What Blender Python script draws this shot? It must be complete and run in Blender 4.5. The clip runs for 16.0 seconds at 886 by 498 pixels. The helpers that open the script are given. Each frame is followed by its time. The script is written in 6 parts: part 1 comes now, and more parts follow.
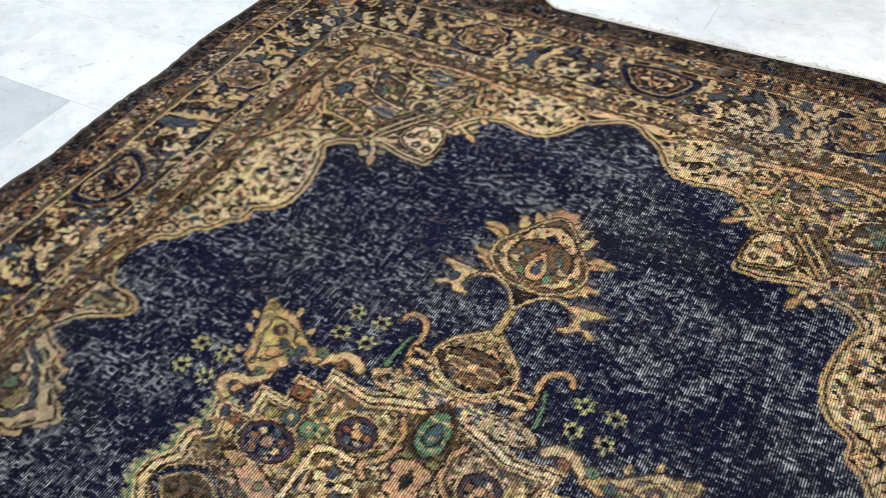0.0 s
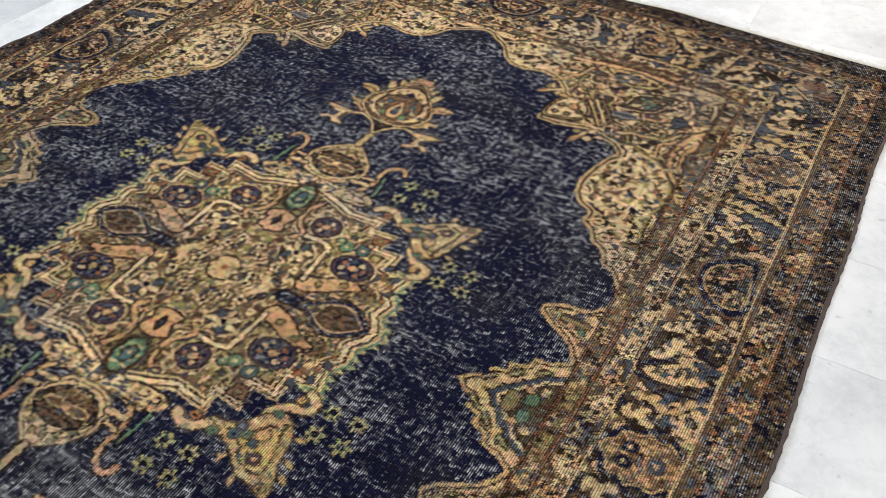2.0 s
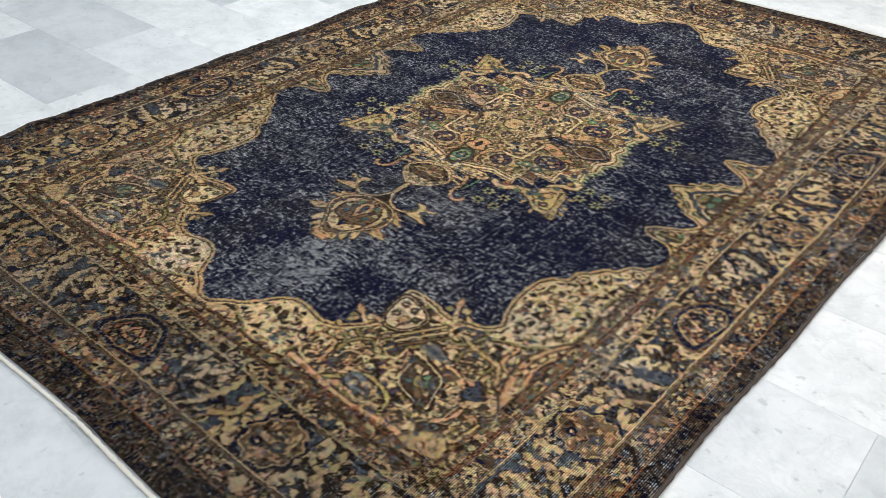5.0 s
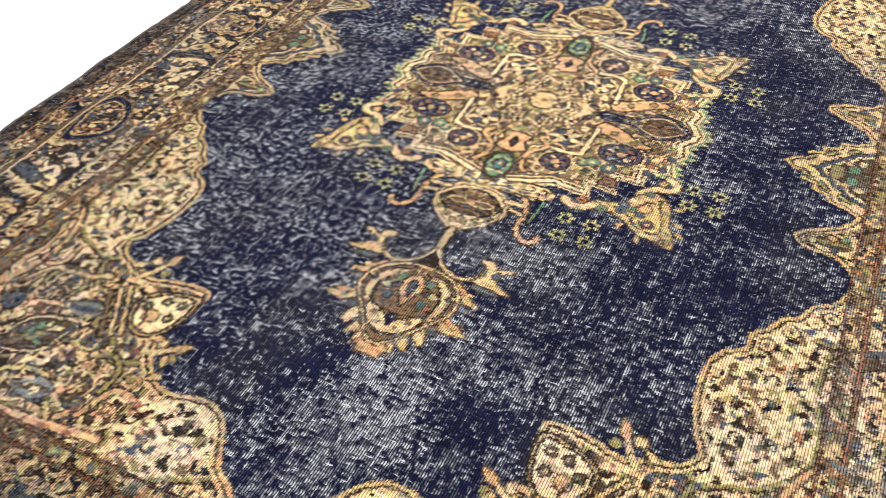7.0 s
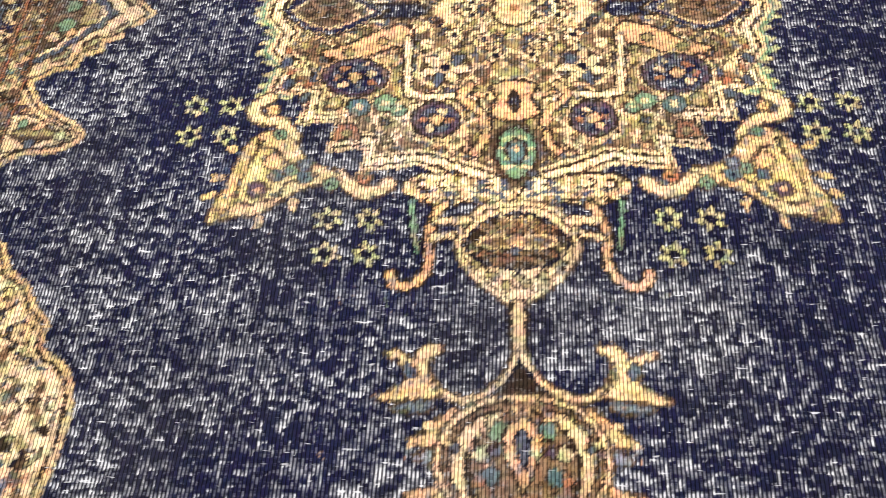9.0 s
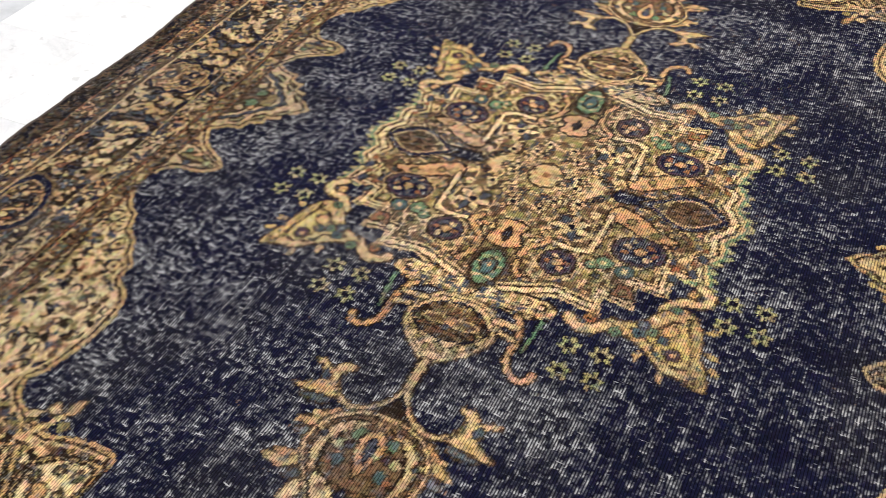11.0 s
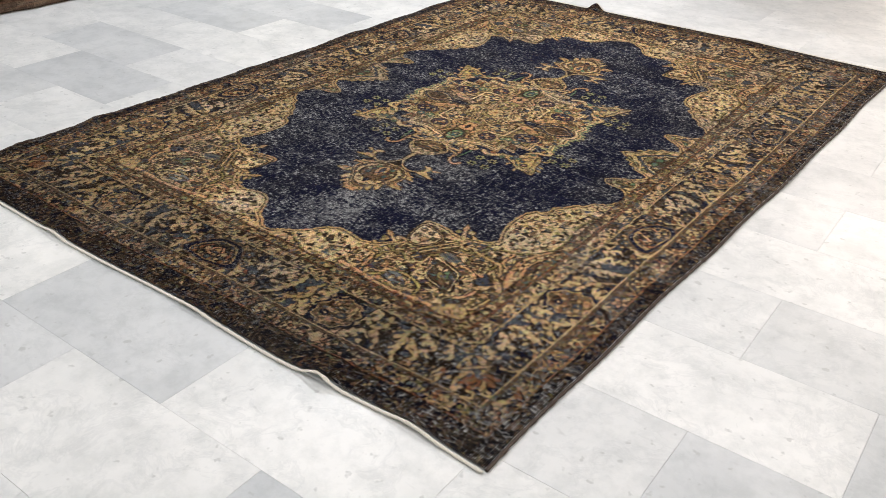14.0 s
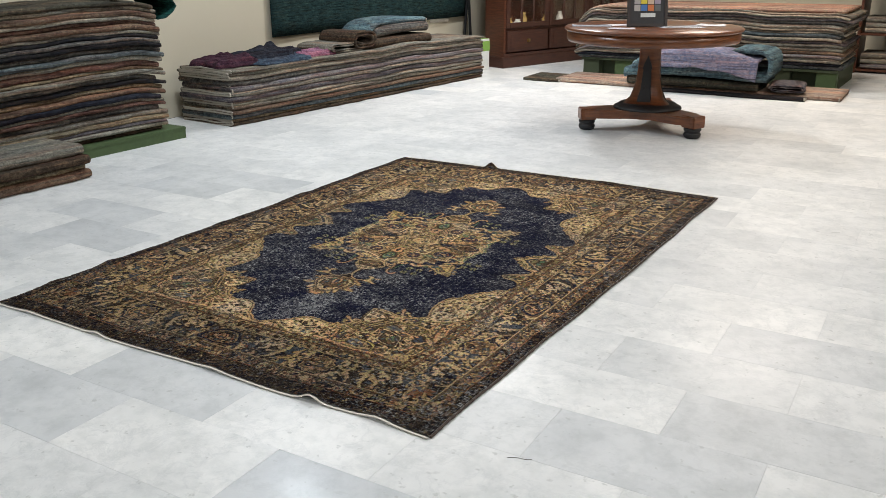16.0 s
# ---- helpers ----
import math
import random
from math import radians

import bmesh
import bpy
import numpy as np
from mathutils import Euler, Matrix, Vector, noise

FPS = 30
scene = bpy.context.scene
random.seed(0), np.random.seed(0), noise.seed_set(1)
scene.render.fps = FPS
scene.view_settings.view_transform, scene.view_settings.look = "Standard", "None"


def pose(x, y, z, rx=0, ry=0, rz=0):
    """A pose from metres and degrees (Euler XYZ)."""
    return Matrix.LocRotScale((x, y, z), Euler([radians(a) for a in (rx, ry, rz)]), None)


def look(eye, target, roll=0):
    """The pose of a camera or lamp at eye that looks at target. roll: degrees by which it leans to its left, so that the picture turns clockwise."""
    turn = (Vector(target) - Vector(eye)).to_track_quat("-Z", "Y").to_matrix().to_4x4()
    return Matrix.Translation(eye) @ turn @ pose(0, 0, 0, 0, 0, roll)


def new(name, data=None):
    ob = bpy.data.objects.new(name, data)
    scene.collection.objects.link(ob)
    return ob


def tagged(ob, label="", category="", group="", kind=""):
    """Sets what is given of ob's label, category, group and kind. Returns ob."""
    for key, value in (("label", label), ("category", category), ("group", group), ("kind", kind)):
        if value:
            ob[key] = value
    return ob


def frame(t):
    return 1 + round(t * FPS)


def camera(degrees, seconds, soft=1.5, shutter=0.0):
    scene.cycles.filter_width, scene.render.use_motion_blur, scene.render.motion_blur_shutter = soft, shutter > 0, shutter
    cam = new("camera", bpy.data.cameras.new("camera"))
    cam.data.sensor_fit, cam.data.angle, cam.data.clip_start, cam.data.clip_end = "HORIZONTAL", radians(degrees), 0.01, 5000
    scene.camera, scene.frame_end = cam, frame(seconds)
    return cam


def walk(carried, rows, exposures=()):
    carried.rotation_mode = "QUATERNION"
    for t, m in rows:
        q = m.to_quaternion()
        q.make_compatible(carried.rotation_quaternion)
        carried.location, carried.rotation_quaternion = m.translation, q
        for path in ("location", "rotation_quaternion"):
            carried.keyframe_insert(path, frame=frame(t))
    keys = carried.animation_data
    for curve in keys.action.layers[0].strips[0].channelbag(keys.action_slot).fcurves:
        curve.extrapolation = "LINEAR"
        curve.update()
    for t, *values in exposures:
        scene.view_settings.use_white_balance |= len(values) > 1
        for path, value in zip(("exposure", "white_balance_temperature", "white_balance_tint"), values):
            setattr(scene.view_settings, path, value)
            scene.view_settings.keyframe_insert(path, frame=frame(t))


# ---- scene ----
cam = camera(55.0, 16.0, soft=0.55)
PATH = [
    (0, (0.404, -0.336, 1.085), (-0.335, 0.882, -0.32), -1.8),
    (0.5, (0.533, -0.496, 1.081), (-0.189, 0.781, -0.278), 0.4),
    (1, (0.665, -0.629, 1.108), (-0.034, 0.687, -0.227), 1.6),
    (1.5, (0.836, -0.717, 1.104), (0.127, 0.612, -0.212), 2.4),
    (2, (0.968, -0.808, 1.128), (0.235, 0.485, -0.211), 1.9),
    (2.5, (1.031, -0.972, 1.133), (0.261, 0.332, -0.174), 1.0),
    (3, (1.084, -1.235, 1.122), (0.321, 0.1, -0.156), 2.6),
    (3.5, (1.225, -1.428, 1.152), (0.398, -0.105, -0.1), 4.4),
    (4, (1.39, -1.588, 1.174), (0.424, -0.327, -0.041), 3.1),
    (4.5, (1.415, -1.757, 1.179), (0.362, -0.519, 0.013), 1.8),
    (4.7, (1.409, -1.846, 1.177), (0.337, -0.615, 0.022), 1.5),
    (6.8, (0.665, -1.552, 1.056), (-0.124, -0.293, -0.283), -1.6),
    (7, (0.583, -1.492, 1.051), (-0.117, -0.211, -0.316), -2.0),
    (7.5, (0.392, -1.252, 0.968), (-0.155, -0.082, -0.56), -6.3),
    (8, (0.227, -1.087, 0.889), (-0.13, -0.043, -0.779), -6.2),
    (8.5, (0.071, -0.947, 0.868), (-0.131, 0.02, -0.871), -6.8),
    (9, (0.022, -0.893, 0.874), (-0.12, 0.112, -0.85), -5.9),
    (9.2, (0.02, -0.881, 0.88), (-0.112, 0.167, -0.819), -5.0),
    (11.3, (0.578, -1.219, 1.013), (-0.247, -0.004, -0.345), -3.0),
    (11.5, (0.643, -1.303, 1.032), (-0.215, -0.097, -0.313), -2.1),
    (12, (0.849, -1.481, 1.066), (-0.076, -0.263, -0.222), -0.6),
    (12.5, (1.096, -1.668, 1.105), (0.142, -0.408, -0.121), -0.2),
    (13, (1.285, -1.957, 1.126), (0.311, -0.642, -0.024), 0.2),
    (13.5, (1.469, -2.189, 1.157), (0.474, -0.83, 0.079), 1.6),
    (14, (1.668, -2.405, 1.179), (0.622, -1.049, 0.145), 1.8),
    (14.5, (1.767, -2.579, 1.197), (0.684, -1.2, 0.234), -0.5),
    (15, (1.864, -2.837, 1.224), (0.822, -1.362, 0.366), -1.1),
    (15.5, (2.019, -3.021, 1.254), (1.01, -1.465, 0.506), -0.3),
    (16, (2.197, -3.186, 1.284), (1.182, -1.589, 0.635), -0.3),
]
walk(cam, [(t, look(eye, target, roll)) for t, eye, target, roll in PATH],
     [(0, 0.08, 6050, 9), (1.5, 0.09, 6150, 10.5), (2.5, 0.05, 6330, 12), (3.5, 0.07, 6250, 11.5), (4.7, 0.1, 6150, 9), (6.8, 0.92, 6280, 12), (9.0, 1.32, 6600, 16.5), (10.2, 0.8, 6650, 16), (11.3, 0.4, 6620, 14.5), (12.5, 0.4, 6600, 13), (13.2, 0.2, 6600, 14), (14.0, 0.07, 6650, 13), (14.6, -0.29, 6850, 12.5), (15.0, -0.32, 6830, 11.5), (15.5, -0.18, 6470, 9), (16, -0.13, 6450, 9.5)])

# ---- light ----
world = bpy.data.worlds.new("world")
world.use_nodes = True
scene.world = world
wn = world.node_tree.nodes
wn["Background"].inputs["Color"].default_value = (0.8, 0.88, 1.0, 1)
wn["Background"].inputs["Strength"].default_value = 0.15


def lamp(name, x, y, z, sx, sy, watts, color):
    data = bpy.data.lights.new(name, "AREA")
    data.shape, data.size, data.size_y, data.energy, data.color = "RECTANGLE", sx, sy, watts, color
    ob = new(name, data)
    ob.matrix_world = pose(x, y, z)
    return ob


CEIL = 3.0
COOL, WARM, PLAIN = (0.84, 0.92, 1.0), (1.0, 0.88, 0.76), (0.97, 0.98, 1.0)
LAMPS = [(-2.0, 1.2), (-2.0, 4.6), (0.45, 2.6), (0.4, -1.6), (0.45, 5.8), (2.9, 3.4), (2.9, 0.4), (2.9, -2.8), (-1.8, -3.0)]
LAMP_WIDE = (0.3, 0.3, 1.1, 0.3, 1.2, 0.9, 0.3, 0.3, 0.3)
for (lx, ly), watts, tone, wide in zip(LAMPS, (57, 102, 22, 28, 80, 58, 32, 25, 40), (COOL, PLAIN, PLAIN, PLAIN, WARM, WARM, PLAIN, PLAIN, COOL), LAMP_WIDE):
    lamp("lamp_panel", lx, ly, CEIL - 0.03, wide, wide, watts, tone)


# ---- materials ----
class Mat:
    """A node material with a principled shader and short ways to add nodes."""

    def __init__(self, name, rough=0.6, metal=0.0, spec=0.5):
        self.m = bpy.data.materials.new(name)
        self.m.use_nodes = True
        self.t = self.m.node_tree
        self.b = self.t.nodes["Principled BSDF"]
        self.b.inputs["Roughness"].default_value = rough
        self.b.inputs["Metallic"].default_value = metal
        self.b.inputs["Specular IOR Level"].default_value = spec

    def n(self, kind, **inputs):
        node = self.t.nodes.new("ShaderNode" + kind)
        for key, value in inputs.items():
            key = key.replace("_", " ")
            if isinstance(value, bpy.types.NodeSocket):
                self.t.links.new(value, node.inputs[key])
            else:
                node.inputs[key].default_value = value
        return node

    def link(self, a, b):
        self.t.links.new(a, b)

    def coords(self, sx=1, sy=1, sz=1, jitter=False):
        tc = self.n("TexCoord")
        mp = self.n("Mapping")
        self.link(tc.outputs["Object"], mp.inputs["Vector"])
        mp.inputs["Scale"].default_value = (sx, sy, sz)
        if jitter:
            info = self.n("ObjectInfo")
            k = self.n("VectorMath")
            k.operation = "SCALE"
            k.inputs[0].default_value = (17.0, 31.0, 9.0)
            self.link(info.outputs["Random"], k.inputs["Scale"])
            self.link(k.outputs[0], mp.inputs["Location"])
        return mp.outputs["Vector"]

    def noise(self, vec, scale, detail=3.0, rough=0.55):
        k = self.n("TexNoise", Vector=vec, Scale=scale, Detail=detail, Roughness=rough)
        return k.outputs["Fac"]

    def ramp(self, fac, *stops):
        k = self.n("ValToRGB")
        self.link(fac, k.inputs["Fac"])
        el = k.color_ramp.elements
        while len(el) < len(stops):
            el.new(0.5)
        for e, (p, c) in zip(el, stops):
            e.position = p
            e.color = (*c, 1) if len(c) == 3 else c
        return k.outputs["Color"]

    def mix(self, fac, a, b, mode="MIX"):
        k = self.t.nodes.new("ShaderNodeMix")
        k.data_type, k.blend_type = "RGBA", mode
        for sock, value in ((k.inputs[0], fac), (k.inputs[6], a), (k.inputs[7], b)):
            if isinstance(value, bpy.types.NodeSocket):
                self.link(value, sock)
            elif isinstance(value, (tuple, list)):
                sock.default_value = (*value, 1)
            else:
                sock.default_value = value
        return k.outputs[2]

    def math(self, op, a, b=0.0, clamp=False):
        k = self.t.nodes.new("ShaderNodeMath")
        k.operation, k.use_clamp = op, clamp
        for sock, value in ((k.inputs[0], a), (k.inputs[1], b)):
            if isinstance(value, bpy.types.NodeSocket):
                self.link(value, sock)
            else:
                sock.default_value = value
        return k.outputs[0]

    def color(self, value):
        if isinstance(value, bpy.types.NodeSocket):
            self.link(value, self.b.inputs["Base Color"])
        else:
            self.b.inputs["Base Color"].default_value = (*value, 1)

    def bump(self, height, strength=0.3, distance=0.01):
        k = self.n("Bump", Strength=strength, Distance=distance, Height=height)
        self.link(k.outputs["Normal"], self.b.inputs["Normal"])


def plaster(name, col):
    k = Mat(name, 0.85)
    v = k.coords()
    n1, n2 = k.noise(v, 1.3, 4), k.noise(v, 60, 3)
    k.color(k.mix(k.math("MULTIPLY", n1, 0.25), col, tuple(c * 0.7 for c in col)))
    k.bump(n2, 0.15, 0.002)
    return k.m


def marble():
    k = Mat("marble", 0.2, 0, 0.5)
    v = k.coords(1, 1, 1, jitter=True)
    info = k.n("ObjectInfo")
    rnd = k.n("NewGeometry").outputs["Random Per Island"]
    big = k.noise(v, 2.2, 6, 0.62)
    warp = k.n("TexNoise", Vector=v, Scale=3.0, Detail=4.0)
    vw = k.n("VectorMath")
    vw.operation = "MULTIPLY_ADD"
    k.link(warp.outputs["Color"], vw.inputs[0])
    vw.inputs[1].default_value = (0.6, 0.6, 0.6)
    k.link(v, vw.inputs[2])
    veins = k.noise(vw.outputs[0], 3.4, 8, 0.7)
    vein = k.ramp(veins, (0.47, (0, 0, 0)), (0.5, (1, 1, 1)), (0.53, (0, 0, 0)))
    shade = k.ramp(rnd, (0.0, (0.57, 0.595, 0.605)), (0.25, (0.67, 0.685, 0.69)), (0.5, (0.76, 0.76, 0.75)), (1.0, (0.83, 0.82, 0.795)))
    shade = k.mix(info.outputs["Alpha"], shade, info.outputs["Color"])
    cloud = k.ramp(big, (0.36, (0.84, 0.852, 0.86)), (0.6, (1.02, 1.02, 1.02)))
    c = k.mix(1.0, shade, cloud, "MULTIPLY")
    c = k.mix(k.math("MULTIPLY", vein, 0.2), c, (0.42, 0.44, 0.45))
    pits = k.ramp(k.noise(v, 38, 2, 0.5), (0.67, (0, 0, 0)), (0.74, (1, 1, 1)))
    mottle = k.ramp(k.noise(v, 13, 5, 0.7), (0.36, (0.9, 0.91, 0.91)), (0.56, (1.03, 1.03, 1.03)))
    c = k.mix(1.0, c, mottle, "MULTIPLY")
    c = k.mix(k.math("MULTIPLY", pits, 0.42), c, (0.33, 0.34, 0.33))
    specks = k.ramp(k.noise(k.coords(1, 2.2, 1, jitter=True), 13, 2, 0.6), (0.7, (0, 0, 0)), (0.77, (1, 1, 1)))
    c = k.mix(k.math("MULTIPLY", specks, 0.35), c, (0.36, 0.37, 0.37))
    k.color(c)
    r = k.n("MapRange", Value=big)
    r.inputs["To Min"].default_value, r.inputs["To Max"].default_value = 0.32, 0.46
    k.link(r.outputs[0], k.b.inputs["Roughness"])
    k.b.inputs["Coat Weight"].default_value = 0.07
    k.b.inputs["Coat Roughness"].default_value = 0.15
    k.bump(k.noise(v, 9, 3), 0.02, 0.01)
    return k.m


def wood(name, a, b, rough=0.35):
    k = Mat(name, rough)
    v = k.coords(3, 3, 26)
    g = k.noise(v, 2.5, 6, 0.6)
    k.color(k.ramp(g, (0.3, a), (0.7, b)))
    k.bump(g, 0.08, 0.003)
    return k.m


def textile(name, cols, scale=14, rough=0.95):
    """Woven wool: small blocks of a few colours under a broad fade."""
    k = Mat(name, rough, 0, 0.1)
    v = k.coords(1, 1, 1, jitter=True)
    vo = k.n("TexVoronoi", Vector=v, Scale=scale * 2.0)
    sep = k.n("SeparateColor", Color=vo.outputs["Color"])
    step = 1.0 / len(cols)
    pick = k.ramp(sep.outputs[0], *[(i * step, c) for i, c in enumerate(cols)])
    fade = k.noise(v, 4, 4)
    mean = tuple(sum(c[i] for c in cols) / len(cols) for i in range(3))
    c = k.mix(k.math("MULTIPLY", fade, 0.75, True), pick, mean)
    blot = k.noise(k.coords(38, 80, 80, jitter=True), 1.0, 2, 0.6)
    c = k.mix(1.0, c, k.ramp(blot, (0.36, (0.72, 0.7, 0.69)), (0.5, (1, 1, 1)), (0.66, (1.22, 1.2, 1.15))), "MULTIPLY")
    # plies and borders seen edge on: streaks along the fold
    ply = k.noise(k.coords(1.6, 9, 75, jitter=True), 1.0, 3, 0.6)
    c = k.mix(1.0, c, k.ramp(ply, (0.34, (0.42, 0.38, 0.36)), (0.48, (0.95, 0.95, 0.95)), (0.58, (1.1, 1.08, 1.0)), (0.68, (1.75, 1.6, 1.4))), "MULTIPLY")
    hue = k.noise(k.coords(2.2, 6, 50, jitter=True), 1.0, 2, 0.5)
    c = k.mix(1.0, c, k.ramp(hue, (0.36, (1.15, 0.93, 0.86)), (0.5, (1, 1, 1)), (0.64, (0.93, 1.01, 1.04))), "MULTIPLY")
    fine = k.noise(v, 160, 2)
    c = k.mix(1.0, c, k.ramp(fine, (0.3, (0.55, 0.55, 0.55)), (0.7, (1.2, 1.2, 1.2))), "MULTIPLY")
    k.color(c)
    k.bump(fine, 0.5, 0.004)
    return k.m


def plain(name, col, rough=0.6, metal=0.0, grain=40):
    k = Mat(name, rough, metal)
    n = k.noise(k.coords(), grain, 3)
    k.color(k.mix(n, tuple(c * 0.8 for c in col), tuple(min(1, c * 1.15) for c in col)))
    k.bump(n, 0.06, 0.002)
    return k.m


M_WALL = plaster("cream_plaster", (0.54, 0.49, 0.38))
M_CEIL = plaster("white_plaster", (0.8, 0.8, 0.78))
M_MARBLE = marble()
M_GROUT = plain("grout", (0.74, 0.735, 0.72), 0.9)
M_WOOD = wood("mahogany", (0.028, 0.009, 0.005), (0.07, 0.022, 0.011), 0.6)
M_DARKWOOD = wood("dark_wood", (0.045, 0.016, 0.009), (0.12, 0.04, 0.02))
M_GREEN = plain("green_paint", (0.05, 0.085, 0.028), 0.7)
M_DGREEN = plain("dark_green_paint", (0.033, 0.046, 0.02), 0.75)

# ---- mesh helpers ----


def part(name, bm, material, parent=None, label="", smooth=False):
    me = bpy.data.meshes.new(name)
    if isinstance(bm, tuple):
        me.from_pydata(*bm)
    else:
        bm.to_mesh(me)
        bm.free()
    me.materials.append(material)
    if smooth:
        me.polygons.foreach_set("use_smooth", [True] * len(me.polygons))
    me.update()
    ob = new(name, me)
    if parent:
        ob.parent = parent
    if label:
        ob["label"] = label
    return ob


def thing(name, m, label, category, group="", kind=""):
    ob = new(name)
    ob.matrix_world = m
    return tagged(ob, label, category, group, kind)


def box(bm, x0, y0, z0, x1, y1, z1, bevel=0.0):
    c = bmesh.new()
    bmesh.ops.create_cube(c, size=1.0)
    bmesh.ops.scale(c, vec=(x1 - x0, y1 - y0, z1 - z0), verts=c.verts)
    bmesh.ops.translate(c, vec=((x0 + x1) / 2, (y0 + y1) / 2, (z0 + z1) / 2), verts=c.verts)
    if bevel:
        bmesh.ops.bevel(c, geom=list(c.edges), offset=bevel, segments=2, affect="EDGES")
    me = bpy.data.meshes.new("tmp")
    c.to_mesh(me)
    c.free()
    bm.from_mesh(me)
    bpy.data.meshes.remove(me)
    return bm


def slab(x0, y0, z0, x1, y1, z1, bevel=0.0):
    return box(bmesh.new(), x0, y0, z0, x1, y1, z1, bevel)


def lathe(profile, n=32):
    """A turned form from (radius, height) pairs."""
    verts, faces = [], []
    for r, z in profile:
        verts += [(r * math.cos(2 * math.pi * i / n), r * math.sin(2 * math.pi * i / n), z) for i in range(n)]
    for k in range(len(profile) - 1):
        for i in range(n):
            j = (i + 1) % n
            faces.append((k * n + i, k * n + j, (k + 1) * n + j, (k + 1) * n + i))
    faces.append(tuple(reversed(range(n))))
    faces.append(tuple(range((len(profile) - 1) * n, len(profile) * n)))
    return verts, [], faces


# ---- structure ----
X0, X1, Y0, Y1 = -3.62, 5.2, -6.2, 8.6
floor = tagged(part("floor", slab(X0, Y0, -0.12, X1, Y1, -0.0035), M_GROUT), "polished white marble floor in staggered slabs", "floor", kind="structure")
tagged(part("wall_west", slab(X0 - 0.15, Y0, 0, X0, Y1, CEIL), M_WALL), "plain cream plaster wall", "wall", kind="structure")
tagged(part("wall_east", slab(X1, Y0, 0, X1 + 0.15, Y1, CEIL), M_WALL), "plain cream plaster wall", "wall", kind="structure")
tagged(part("wall_north", slab(X0 - 0.15, Y1, 0, X1 + 0.15, Y1 + 0.15, CEIL), M_WALL), "plain cream plaster wall", "wall", kind="structure")
tagged(part("wall_south", slab(X0 - 0.15, Y0 - 0.15, 0, X1 + 0.15, Y0, CEIL), M_WALL), "plain cream plaster wall", "wall", kind="structure")
tagged(part("ceiling", slab(X0 - 0.15, Y0 - 0.15, CEIL, X1 + 0.15, Y1 + 0.15, CEIL + 0.1), M_CEIL), "plain white ceiling", "ceiling", kind="structure")

# ---- the rug: its knots are coloured one by one, from a drawing of one quarter ----
RY = 0.008                       # the drawing's centre along the rug
HX, HY = 1.01, 1.475             # half its width and length
STEP = 0.0016                    # drawing grid, metres
GW, GH = int(1.04 / STEP), int(1.49 / STEP)
GX, GY = np.meshgrid((np.arange(GW) + 0.5) * STEP, (np.arange(GH) + 0.5) * STEP)


def lin(r, g, b):
    return tuple(((c / 255 + 0.055) / 1.055) ** 2.4 if c > 10 else c / 3295 for c in (r, g, b))


DYES = {
    "navy": (19, 20, 40), "ink": (15, 13, 26), "brown": (40, 29, 21), "umber": (68, 53, 38), "walnut": (104, 80, 56),
    "cream": (206, 178, 134), "sand": (190, 161, 117), "gold": (176, 146, 100), "yellow": (176, 154, 96), "orange": (181, 139, 97),
    "rust": (136, 90, 60), "peach": (198, 154, 112), "blue": (62, 67, 76), "sky": (104, 108, 110), "teal": (68, 86, 84),
    "green": (90, 114, 86), "sage": (158, 152, 108), "olive": (128, 114, 70), "grey": (110, 104, 98), "plum": (66, 50, 58),
}
DYE = {name: i for i, name in enumerate(DYES)}
LUT = np.array([lin(*c) for c in DYES.values()])
art = np.zeros((GH, GW), np.uint8)
rr = random.Random(7)
BORDERS_X = (0.672, 0.715, 0.765, 0.896, 0.912, 0.966)
BORDERS_Y = (1.122, 1.158, 1.198, 1.338, 1.352, 1.404)


def soft_noise(w, h, cell, seed):
    """Smooth noise from 0 to 1 on a grid of w x h knots, with patches of `cell` knots."""
    rs = np.random.RandomState(seed)
    cx, cy = cell if isinstance(cell, tuple) else (cell, cell)
    g = rs.rand(int(h / cy) + 3, int(w / cx) + 3)
    x, y = np.arange(w) / cx, np.arange(h) / cy
    i, j = x.astype(int), y.astype(int)
    u, v = x - i, y - j
    u, v = (u * u * (3 - 2 * u))[None, :], (v * v * (3 - 2 * v))[:, None]
    return (g[j][:, i] * (1 - u) + g[j][:, i + 1] * u) * (1 - v) + (g[j + 1][:, i] * (1 - u) + g[j + 1][:, i + 1] * u) * v


def window(x0, y0, x1, y1):
    a, b = max(0, int(x0 / STEP)), min(GW, int(x1 / STEP) + 2)
    c, d = max(0, int(y0 / STEP)), min(GH, int(y1 / STEP) + 2)
    return (slice(c, max(c, d)), slice(a, max(a, b)))


def lay(win, mask, dye, clip=None):
    if clip is not None:
        mask = mask & clip[win]
    art[win][mask] = DYE[dye]


def inside(pts, X, Y):
    m = np.zeros(X.shape, bool)
    for (ax, ay), (bx, by) in zip(pts, pts[1:] + pts[:1]):
        if ay == by:
            continue
        m ^= ((ay > Y) != (by > Y)) & (X < (bx - ax) * (Y - ay) / (by - ay) + ax)
    return m


def gap(pts, X, Y, closed=False):
    """The distance to a line of points."""
    best = np.full(X.shape, 9.0)
    for (ax, ay), (bx, by) in zip(pts, pts[1:] + (pts[:1] if closed else [])):
        dx, dy = bx - ax, by - ay
        t = np.clip(((X - ax) * dx + (Y - ay) * dy) / (dx * dx + dy * dy + 1e-12), 0, 1)
        best = np.minimum(best, np.hypot(X - ax - t * dx, Y - ay - t * dy))
    return best


